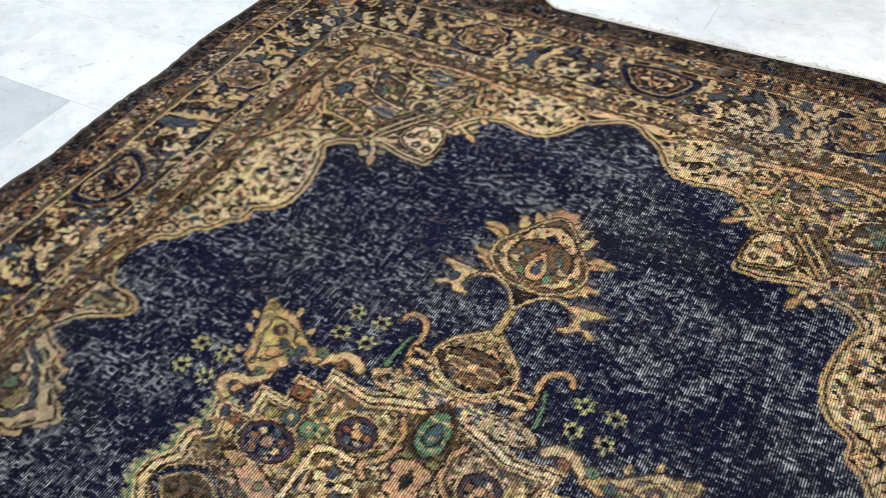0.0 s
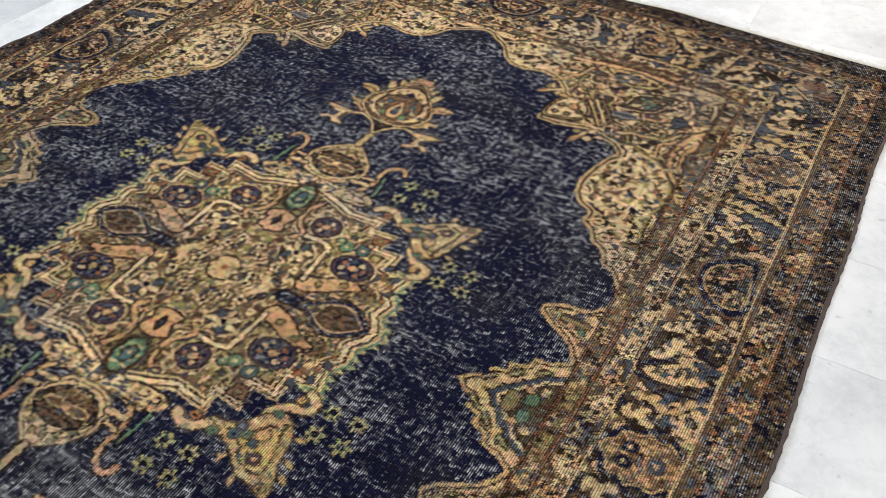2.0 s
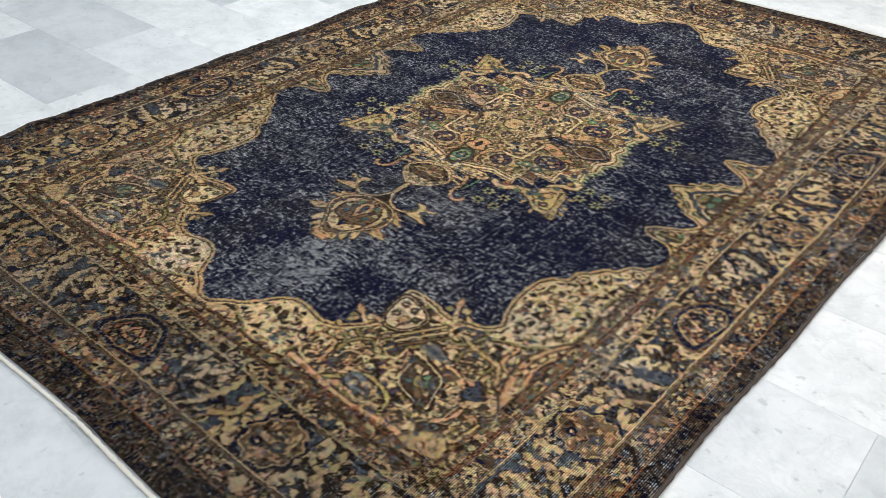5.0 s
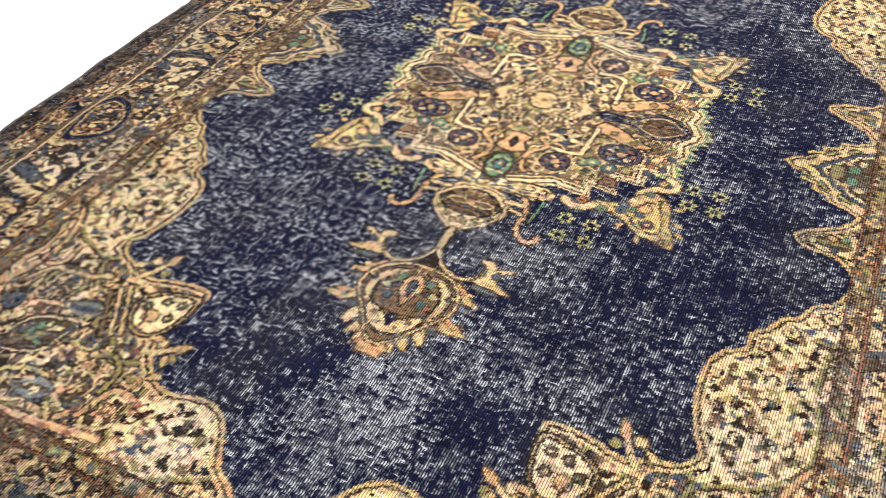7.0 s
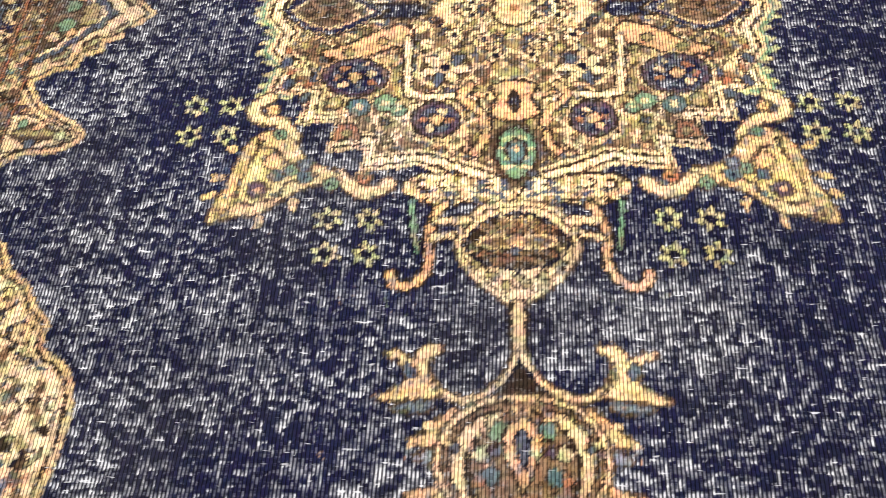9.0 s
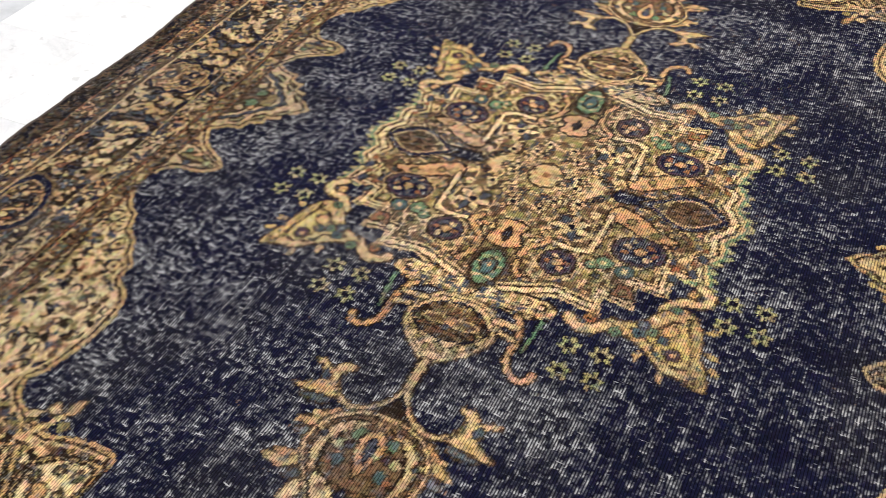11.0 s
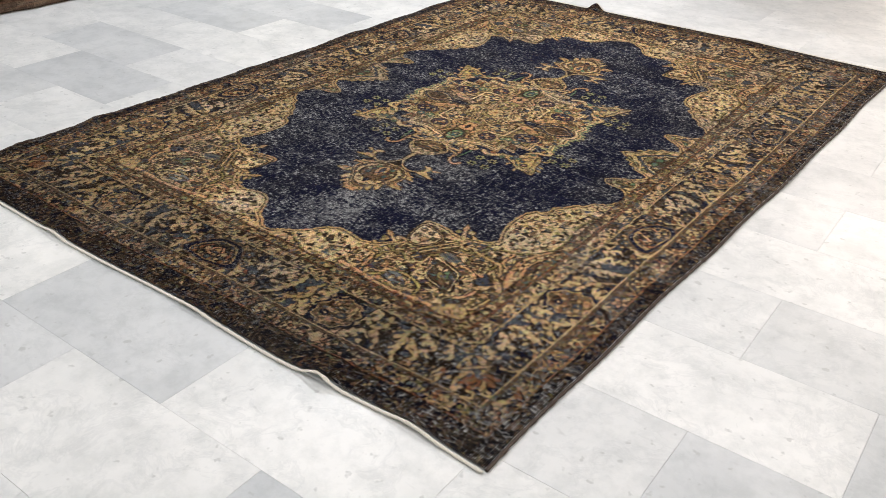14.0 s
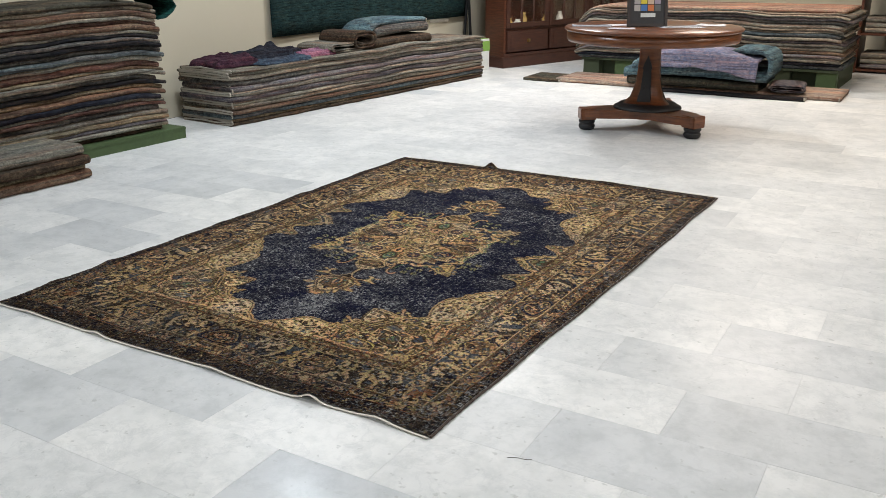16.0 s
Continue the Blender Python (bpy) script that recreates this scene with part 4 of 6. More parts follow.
for u0, u1, side in ((0.0, 0.46, True), (0.88, 0.46, True), (0.88, 1.32, True), (0.43, 0.0, False), (0.43, 0.88, False)):
    run_of_leaves(u0, u1, side)
for u in (0.0, 0.88):
    rosette(u, True)
palmette(0.46, True)
rosette(0.43, False)
palmette(0.0, False)
speckle(main, 150, 0.006, 0.011, ("brown", "ink", "umber", "navy", "sand"), (0, 0, 0.91, 1.35))
# corner square
corner = main & (GX > 0.768) & (GY > 1.2)
lace(corner, 0.026, 66, ("sand", "gold", "sand"), "brown", ("brown", "navy", "umber", "blue"), 0.6, False)
scatter(corner, 22, 0.016, 0.03, ("blue", "navy", "umber", "sand", "sand"), "", (0.76, 1.19, 0.92, 1.36), 0.0, 0.3)
for t in (-0.5, 0.1, 0.78, 1.45, 2.1):
    leaf(0.838, 1.265, t, 0.052, 0.03, "rust" if t != 0.78 else "gold", "brown", "", 0.0, corner)
stroke([(0.79, 1.215), (0.838, 1.265)], 0.008, "sky", "ink", corner)
stroke(smooth([(0.79, 1.26), (0.81, 1.24), (0.835, 1.215)]), 0.008, "sand", "ink", corner)
lay(full, (B >= 3) & (B < 4), "umber")
lay(full, (B >= 3.05) & (B < 3.3), "sand")
lay(full, (B >= 3.6) & (B < 3.85), "walnut")
outer = (B >= 4) & (B < 5)
lay(full, outer, "ink")
lace(outer, 0.02, 70, ("sand", "walnut", "rust", "sand", "walnut"), "ink", ("ink", "navy", "brown", "umber"), 0.58)
scatter(outer, 420, 0.011, 0.022, ("navy", "blue", "olive", "rust", "umber", "plum", "sand", "sky", "walnut"), "brown", (0, 0, 0.98, 1.42), 0.18, 0.3)
for k in range(14):
    u = 0.07 + k * 0.105
    if u < 1.35:
        floret(0.94, u, 0.021, 5, ("sand", "orange", "sand")[k % 3], "rust", "ink", 0, outer)
    if u < 0.9:
        floret(u, 1.378, 0.019, 5, ("sand", "orange", "sand")[k % 3], "rust", "ink", 0, outer)
lay(full, (B >= 4.92) & (B < 4.98), "rust")
rim = B >= 5.04
lay(full, rim, "brown")
lace(rim, 0.012, 75, ("umber", "walnut", "umber"), "ink", ("brown", "ink", "ink"), 0.56)
speckle(rim, 3000, 0.006, 0.013, ("ink", "umber", "ink", "blue", "sand", "walnut", "umber", "olive"), (0, 0, 1.03, 1.48))
speckle(main | outer, 150, 0.006, 0.013, ("brown", "ink", "umber", "sand", "walnut", "navy"), (0, 0, 1.0, 1.42))
speckle((B >= 0) & (B < 2), 900, 0.005, 0.01, ("brown", "ink", "umber", "walnut", "olive", "sand"), (0, 0, 0.78, 1.21))


# knots
KX, KY = 900, 1290


def bend(v, *knots):
    """A gently bent line through (place, value) pairs."""
    return np.interp(v, [k[0] for k in knots], [k[1] for k in knots])


# the rug is a little out of true: its four edges, and the middle lines of its pattern
RUG_L = lambda y: bend(y, (-1.5, -0.946), (-0.9, -0.97), (-0.3, -0.979), (0.2, -0.996), (0.6, -1.014), (1.05, -1.034), (1.5, -1.04)) + 0.004 * np.sin(y * 17)
RUG_R = lambda y: 1.034 + 0.004 * np.sin(y * 3.1 + 1.0) + 0.003 * np.sin(y * 11)
RUG_N = lambda x: bend(x, (-1.05, -1.503), (-0.3, -1.484), (0.1, -1.466), (0.5, -1.457), (0.82, -1.437), (1.05, -1.437)) + 0.003 * np.sin(x * 9 + 0.5)
RUG_F = lambda x: bend(x, (-1.05, 1.44), (-0.6, 1.46), (-0.3, 1.482), (0.1, 1.494), (0.5, 1.51), (1.05, 1.5)) + 0.003 * np.sin(x * 6)
MID_X = lambda y: bend(y, (-1.5, 0.046), (-0.8, 0.049), (-0.6, 0.046), (-0.34, 0.037), (0.0, 0.029), (0.35, 0.017), (0.55, 0.01), (0.8, -0.004), (1.5, -0.01))
MID_Y = lambda x: 0.004 + 0.016 * x


def unbend(p, lo, mid, hi, half, flat):
    """From a place on the rug to the true drawing: stretched in the borders alone."""
    a, b = mid - flat, mid + flat
    return np.where(p < a, -half + (p - lo) / (a - lo) * (half - flat), np.where(p > b, flat + (p - b) / (hi - b) * (half - flat), p - mid))


def rug_place(u, v):
    """A place on the rug from -1..1 across and along."""
    y0 = RY + v * HY
    x = RUG_L(y0) * (1 - u) / 2 + RUG_R(y0) * (1 + u) / 2
    y = RUG_N(x) * (1 - v) / 2 + RUG_F(x) * (1 + v) / 2
    z = 0.0075 + 0.0012 * np.sin(x * 23 + 3 * np.sin(y * 5)) * np.sin(y * 19)
    for bx, by, sx_, sy_, h in ((0.615, -1.46, 0.035, 0.06, 0.02), (-0.36, -1.47, 0.04, 0.05, 0.011), (0.2, -1.46, 0.06, 0.04, 0.007), (0.86, -1.46, 0.05, 0.05, 0.01), (-0.75, -1.47, 0.07, 0.05, 0.008),
                                (-0.395, 1.47, 0.03, 0.05, 0.034), (0.4, 1.47, 0.08, 0.04, 0.008), (-0.99, -0.98, 0.05, 0.05, 0.011), (-0.99, -0.3, 0.04, 0.06, 0.008), (-1.0, -1.25, 0.04, 0.04, 0.01), (-1.0, 0.35, 0.05, 0.07, 0.007), (1.03, 0.2, 0.04, 0.1, 0.006)):
        z = z + h * np.exp(-((x - bx) / sx_) ** 2 - ((y - by) / sy_) ** 2)
    return x, y, z


def knot_noise(cell, seed):
    """Noise over the knots; cells of 2.7 mm."""
    cell = tuple(c * 1.215 for c in cell) if isinstance(cell, tuple) else cell * 1.215
    return soft_noise(KX, KY, cell, seed)


ku, kv = np.linspace(-1, 1, KX), np.linspace(-1, 1, KY)
KU, KV = np.meshgrid(ku, kv)
WX, WY, WZ = rug_place(KU, KV)
LX = unbend(WX, RUG_L(WY), MID_X(WY), RUG_R(WY), HX, 0.66)
LY = unbend(WY, RUG_N(WX), MID_Y(WX), RUG_F(WX), HY, 1.1)
js = np.random.RandomState(21)
warp_x = (knot_noise(60, 1) - 0.5) * 0.005 + (knot_noise(2.2, 2) - 0.5) * 0.0036 + js.normal(0, 0.0009, (KY, KX))
warp_y = (knot_noise(60, 3) - 0.5) * 0.005 + (knot_noise(2.2, 4) - 0.5) * 0.0036 + js.normal(0, 0.0009, (KY, KX))
PX, PY = 0.0041, 0.0036
QX, QY = (np.floor(LX / PX) + 0.5) * PX, (np.floor(LY / PY) + 0.5) * PY
tint = 0
for ox, oy in ((-0.6, -0.6), (0.6, -0.6), (-0.6, 0.6), (0.6, 0.6)):
    sx = np.clip((np.abs((QX + LX) / 2 + warp_x + ox * 0.001) / STEP).astype(int), 0, GW - 1)
    sy = np.clip((np.abs((QY + LY) / 2 + warp_y + oy * 0.001) / STEP).astype(int), 0, GH - 1)
    tint = tint + LUT[art[sy, sx]] / 4
# fading and uneven dye lots, knot by knot and in bands along the weft
knot_tone = 0.93 + 0.28 * knot_noise((400, 16), 5) + 0.24 * (knot_noise(30, 6) - 0.5) + 0.34 * (np.random.RandomState(8).rand(KY, KX) - 0.5)
# brightness by place, in the colour: ends and west darker; centre, north, mid-east lighter
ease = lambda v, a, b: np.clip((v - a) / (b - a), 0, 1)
knot_tone = knot_tone * (1 - 0.38 * ease(-LY, 1.08, 1.2)) * (1 + 0.14 * ease(LY, -0.1, 0.3) * (1 - ease(LX, 0.3, 0.6))) * (1 - 0.12 * ease(LY, 1.05, 1.2)) * (1 - 0.16 * ease(-LX, 0.42, 0.62)) * (1 - 0.06 * ease(LX, 0.62, 0.78) * ease(LY, 0.2, 0.6)) * (1 + 0.12 * ease(LX, 0.62, 0.78) * ease(LY, -0.9, -0.5) * ease(-LY, -0.4, 0.0)) * (1 + 0.09 * np.exp(-(LX / 0.4) ** 2 - (LY / 0.45) ** 2))
tint = tint * knot_tone[..., None]
# odd hues in the wool
hue = np.stack([knot_noise(2.6, 31), knot_noise(2.6, 32), knot_noise(2.6, 33)], -1) - 0.5
tint = tint * (1 + 0.34 * hue)
odd = (np.clip(knot_noise(2.4, 34) - 0.6, 0, 0.3) * 2.1)[..., None]
which = np.clip((knot_noise(7, 35) * 5 - 1).astype(int), 0, 2)
odd_dye = np.array([[0.06, 0.085, 0.115], [0.09, 0.115, 0.06], [0.2, 0.125, 0.07]])[which]
tint = np.where(tint.max(axis=2, keepdims=True) > 0.03, tint * (1 - odd) + odd * odd_dye, tint)
mean = tint.mean(axis=2, keepdims=True)
faded = np.clip((knot_noise(45, 9) - 0.55) * 0.9, 0, 0.25)[..., None]
tint = tint * (1 - faded) + (mean * 0.8 + 0.02 * np.array([1.0, 0.9, 0.72])) * faded
# wear: where the pile is down to the cotton
wear = 0.19 + 0.16 * (knot_noise(42, 10) - 0.5) + 0.2 * (knot_noise((120, 14), 11) - 0.5) + 0.4 * (knot_noise((1.7, 4), 12) - 0.5) + 0.22 * (knot_noise((4, 3), 13) - 0.5) + 0.4 * (knot_noise((7, 1.6), 16) - 0.5) + 0.24 * (knot_noise((1.6, 34), 17) - 0.5)


def patch(cx, cy, rx, ry, k):
    return k * np.exp(-(((LX - cx) / rx) ** 2 + ((LY - cy) / ry) ** 2) ** 2)


for p in ((0.05, -0.88, 0.085, 0.15, 0.95), (0.17, -0.49, 0.09, 0.05, 0.45), (-0.25, -0.58, 0.2, 0.14, 0.16), (0.2, -0.72, 0.12, 0.1, 0.32), (-0.1, -0.8, 0.1, 0.08, -0.25),
          (0.07, -0.44, 0.15, 0.12, 0.38), (0.3, -0.88, 0.12, 0.08, -0.4), (-0.42, -0.25, 0.1, 0.12, -0.25), (0.44, 0.1, 0.1, 0.25, -0.12), (0.25, 0.66, 0.22, 0.03, 0.4),
          (0.42, 0.52, 0.12, 0.1, 0.2), (-0.2, 0.86, 0.2, 0.06, -0.15), (0.1, 0.14, 0.1, 0.06, 0.25), (-0.35, 0.5, 0.15, 0.12, 0.12), (0.2, 0.9, 0.1, 0.1, -0.25)):
    wear += 0.27 * patch(*p)
wear += 0.058 - 0.015 * np.clip((LY + 0.4) / 0.5, 0, 1) - 0.04 * np.clip((LX - 0.2) / 0.2, 0, 1) + 0.03 * np.clip((-0.1 - LX) / 0.2, 0, 1) * np.clip((0.2 - LY) / 0.3, 0, 1)
# torn knots: small pale nicks, mostly along the weft
nick = knot_noise((2.4, 1.5), 14) * 0.8 + knot_noise((30, 18), 15) * 0.25
wear = np.clip(wear + 0.14 * (nick > 0.6) + 0.4 * (nick > 0.72), 0.0, 1.0)
wear = np.where((art[sy, sx] == DYE["navy"]) & (B[sy, sx] < 0), wear, wear * (0.5 + 0.4 * ease(LX, 0.5, 0.75)))

CORD, KNOT = 0.0041, 0.0036       # the warp cords' pitch and the knots' length


def rug_material():
    """Wool knots on cotton cords: where the pile is gone, the pale cords show one by one."""
    k = Mat("worn_wool", 0.95, 0, 0.04)
    at = k.n("Attribute")
    at.attribute_name = "weave"
    base, worn = at.outputs["Color"], at.outputs["Alpha"]
    sep = k.n("SeparateXYZ", Vector=k.coords())
    wob = k.math("MULTIPLY", k.noise(k.coords(5, 1.6, 1), 2, 2), 0.008)
    across = k.math("DIVIDE", k.math("ADD", sep.outputs["X"], wob), CORD)
    cord_id = k.math("FLOOR", across)
    hump = k.math("SUBTRACT", 1.0, k.math("ABSOLUTE", k.math("SUBTRACT", k.math("MULTIPLY", k.math("FRACT", across), 2.0), 1.0)))
    own = k.n("TexWhiteNoise")
    own.noise_dimensions = "1D"
    k.link(cord_id, own.inputs["W"])
    down = k.math("ADD", k.math("DIVIDE", sep.outputs["Y"], KNOT), k.math("MULTIPLY", own.outputs["Value"], 9.0))
    cell = k.n("CombineXYZ", X=cord_id, Y=k.math("FLOOR", down))
    dice = k.n("TexWhiteNoise")
    dice.noise_dimensions = "2D"
    k.link(cell.outputs[0], dice.inputs["Vector"])
    luck = dice.outputs["Value"]
    lane = k.n("CombineXYZ", X=k.math("MULTIPLY", cord_id, 7.31), Y=k.math("MULTIPLY", sep.outputs["Y"], 60.0))
    run = k.noise(lane.outputs[0], 1.0, 1.0)

    def around(fac, gain, mid=0.5):
        return k.math("MULTIPLY", k.math("SUBTRACT", fac, mid), gain)

    light = k.n("RGBToBW", Color=base).outputs[0]
    dark = k.ramp(light, (0.012, (1, 1, 1)), (0.07, (0.4, 0.4, 0.4)))
    pick = k.noise(k.coords(26, 210, 1), 1.0, 2, 0.6)
    cover = k.math("ADD", worn, k.math("ADD", around(luck, 0.26), k.math("ADD", around(run, 0.58), around(pick, 0.55))))
    bare = k.ramp(cover, (0.22, (0, 0, 0)), (0.48, (0.2, 0.2, 0.2)), (0.72, (0.55, 0.55, 0.55)), (0.95, (0.95, 0.95, 0.95)))
    ridge = k.ramp(hump, (0.28, (0.12, 0.12, 0.12)), (0.72, (1.12, 1.12, 1.12)))
    bare = k.math("MULTIPLY", k.math("MULTIPLY", bare, ridge), dark)
    tone = k.ramp(luck, (0.0, (0.66, 0.66, 0.66)), (0.2, (0.92, 0.92, 0.92)), (0.8, (1.06, 1.06, 1.06)), (1.0, (1.22, 1.22, 1.22)))
    c = k.mix(1.0, base, tone, "MULTIPLY")
    # shade in the hollow between two cords, painted into the wool colour
    hollow_shade = k.ramp(k.math("ADD", hump, around(luck, 0.16)), (0.12, (1, 1, 1)), (0.48, (0, 0, 0)))
    c = k.mix(k.math("MULTIPLY", hollow_shade, 0.85), c, k.mix(1.0, c, (0.25, 0.22, 0.21), "MULTIPLY"))
    cotton = k.mix(run, (0.2, 0.205, 0.22), (0.48, 0.48, 0.46))
    c = k.mix(bare, c, cotton)
    # loose ends of the weft
    fleck = k.ramp(k.math("ADD", k.noise(k.coords(48, 230, 1), 1.0, 1), k.math("MULTIPLY", worn, 0.16)), (0.76, (0, 0, 0)), (0.86, (1, 1, 1)))
    c = k.mix(k.math("MULTIPLY", fleck, k.math("MULTIPLY", dark, 0.7)), c, (0.5, 0.5, 0.49))
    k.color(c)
    grit = k.noise(k.coords(120, 190, 1), 1.0, 3, 0.6)
    k.bump(k.math("ADD", k.math("MULTIPLY", hump, 0.8), k.math("MULTIPLY", grit, 0.6)), 0.22, 0.003)
    return k.m


M_RUG = rug_material()
M_COTTON = plain("cotton_webbing", (0.66, 0.62, 0.54), 0.95, 0, 300)
M_BIND = plain("brown_binding", (0.07, 0.05, 0.04), 0.95, 0, 300)


def build_rug():
    rug = thing("rug", Matrix.Identity(4), "worn navy and gold oriental medallion rug lying on the marble floor", "rug")
    U, V, x, y, z = KU, KV, WX, WY, WZ
    z = z + 0.0034 * np.clip(0.55 - wear, -0.3, 0.55) * np.clip((1 - np.maximum(np.abs(U), np.abs(V))) * 60, 0, 1)  # the pile stands above the bare cotton
    co = np.stack([x, y, z], -1).reshape(-1, 3)
    i = np.arange(KX * KY).reshape(KY, KX)
    quads = np.stack([i[:-1, :-1], i[:-1, 1:], i[1:, 1:], i[1:, :-1]], -1).reshape(-1, 4)
    me = bpy.data.meshes.new("woven_face")
    me.vertices.add(len(co))
    me.vertices.foreach_set("co", co.ravel())
    me.loops.add(quads.size)
    me.loops.foreach_set("vertex_index", quads.ravel())
    me.polygons.add(len(quads))
    me.polygons.foreach_set("loop_start", np.arange(0, quads.size, 4))
    me.polygons.foreach_set("use_smooth", np.ones(len(quads), bool))
    me.update(calc_edges=True)
    layer = me.attributes.new("weave", "FLOAT_COLOR", "POINT")
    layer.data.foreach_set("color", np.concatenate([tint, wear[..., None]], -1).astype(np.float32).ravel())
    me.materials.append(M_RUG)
    ob = new("woven_face", me)
    ob.parent = rug
    # sewn edges
    for name, mat, r, line in (("side_binding", M_BIND, 0.0045, [(-1, t) for t in np.linspace(-1, 1, 240)]), ("side_binding", M_BIND, 0.0045, [(1, t) for t in np.linspace(-1, 1, 240)]),
                               ("end_webbing", M_COTTON, 0.0035, [(t, -1) for t in np.linspace(-1, 1, 220)]), ("end_webbing", M_COTTON, 0.0038, [(t, 1) for t in np.linspace(-1, 1, 220)])):
        verts, faces = [], []
        n = 8
        for k, (u, v) in enumerate(line):
            px, py, pz = (float(q) for q in rug_place(np.array(u), np.array(v)))
            w = 1.0 + 0.22 * math.sin(k * 1.7) * math.sin(k * 0.37) + 0.16 * math.sin(k * 4.1)
            flat = 0.75 if name == "side_binding" else 0.7
            ox, oy = (0.004 * u, 0) if name == "side_binding" else (0, 0.008 * v)
            for j in range(n):
                a = 2 * math.pi * j / n
                c, s = r * w * math.cos(a), r * flat * w * math.sin(a)
                verts.append((px + ox + (c if name == "side_binding" else 0), py + oy + (0 if name == "side_binding" else c * 1.3), max(0.0008, pz - 0.0025 + s)))
            if k:
                faces += [((k - 1) * n + j, (k - 1) * n + (j + 1) % n, k * n + (j + 1) % n, k * n + j) for j in range(n)]
        part(name, (verts, [], faces), mat, rug, "cream cotton webbing" if mat is M_COTTON else "brown overcast edge", True)
    # loose fringe at the far end
    rs = random.Random(3)
    verts, faces = [], []
    for k in range(380):
        u = rs.uniform(-0.995, 0.995)
        px, py, pz = (float(q) for q in rug_place(np.array(u), np.array(1.0)))
        ln, a, w = rs.uniform(0.008, 0.03), rs.uniform(-0.5, 0.5), 0.0009
        dx, dy = ln * math.sin(a), ln * math.cos(a)
        b = len(verts)
        z0 = min(pz, 0.01)
        verts += [(px - w, py + 0.008, z0), (px + w, py + 0.008, z0), (px + w + dx, py + 0.008 + dy, 0.0015), (px - w + dx, py + 0.008 + dy, 0.0015), (px, py + 0.008, z0 + 0.0016), (px + dx, py + 0.008 + dy, 0.003)]
        faces += [(b, b + 4, b + 5, b + 3), (b + 4, b + 1, b + 2, b + 5), (b, b + 3, b + 2, b + 1)]
    fr = part("fringe", (verts, [], faces), M_COTTON, rug, "short cream cotton fringe")
    fr["kind"] = "stuff"
    return rug


build_rug()

# ---- stacks of rugs ----
WOOL = {
    "grey": ((0.16, 0.15, 0.14), (0.24, 0.22, 0.2), (0.1, 0.095, 0.1)),
    "stone": ((0.3, 0.27, 0.22), (0.22, 0.2, 0.17), (0.36, 0.33, 0.28)),
    "cream": ((0.46, 0.4, 0.3), (0.38, 0.32, 0.23), (0.5, 0.45, 0.36)),
    "brown": ((0.1, 0.07, 0.05), (0.16, 0.11, 0.075), (0.06, 0.045, 0.035)),
    "dark": ((0.025, 0.025, 0.03), (0.05, 0.045, 0.045), (0.018, 0.02, 0.03)),
    "navy": ((0.025, 0.032, 0.07), (0.05, 0.06, 0.1), (0.02, 0.02, 0.04)),
    "red": ((0.26, 0.085, 0.06), (0.17, 0.07, 0.06), (0.32, 0.15, 0.1)),
    "rust": ((0.3, 0.14, 0.075), (0.2, 0.1, 0.06), (0.36, 0.22, 0.12)),
    "salmon": ((0.62, 0.36, 0.27), (0.58, 0.42, 0.3), (0.54, 0.28, 0.21)),
    "blush": ((0.56, 0.4, 0.32), (0.58, 0.46, 0.36), (0.5, 0.32, 0.25)),
    "gold": ((0.32, 0.22, 0.1), (0.24, 0.16, 0.08), (0.4, 0.3, 0.16)),
    "olive": ((0.13, 0.115, 0.07), (0.19, 0.165, 0.11), (0.09, 0.08, 0.055)),
    "mauve": ((0.19, 0.15, 0.18), (0.26, 0.21, 0.22), (0.13, 0.11, 0.15)),
    "lilac": ((0.3, 0.24, 0.26), (0.36, 0.31, 0.3), (0.22, 0.18, 0.24)),
    "plum": ((0.09, 0.03, 0.06), (0.13, 0.05, 0.08), (0.05, 0.02, 0.04)),
    "pink": ((0.4, 0.15, 0.28), (0.5, 0.24, 0.36), (0.3, 0.1, 0.2)),
    "blue": ((0.06, 0.1, 0.17), (0.1, 0.15, 0.22), (0.04, 0.06, 0.11)),
    "slate": ((0.13, 0.18, 0.21), (0.19, 0.25, 0.28), (0.08, 0.11, 0.14)),
    "violet": ((0.27, 0.27, 0.42), (0.42, 0.35, 0.45), (0.2, 0.23, 0.4)),
    "azure": ((0.13, 0.23, 0.28), (0.19, 0.31, 0.36), (0.09, 0.15, 0.2)),
    "teal": ((0.012, 0.1, 0.085), (0.02, 0.14, 0.12), (0.008, 0.06, 0.05)),
    "pine": ((0.024, 0.062, 0.066), (0.032, 0.08, 0.08), (0.018, 0.048, 0.055)),
}
WORDS = {"blush": "pale salmon", "stone": "beige-grey", "dark": "black", "pine": "dark green", "slate": "blue-grey", "azure": "faded blue"}
DULL = ("red", "rust", "gold", "navy", "slate", "mauve", "lilac", "olive", "cream")


def dulled(name, cols):
    """Old wool, greyed by dust."""
    k = 0.45 if name in DULL else 0.15
    return [tuple(0.66 * (c * (1 - k) + k * 0.8 * sum(col) / 3) for c in col) for col in cols]


wool = {name: textile(name + "_wool", dulled(name, cols), 22) for name, cols in WOOL.items()}
M_TABLEWOOD = wood("table_mahogany", (0.07, 0.02, 0.008), (0.2, 0.068, 0.024), 0.28)
M_TRIM = plain("cotton_edge", (0.34, 0.31, 0.26), 0.95, 0, 200)


def wobble(x, seed, scale=1.0):
    return noise.noise(Vector((x * scale, seed * 3.7, seed * 1.3)))


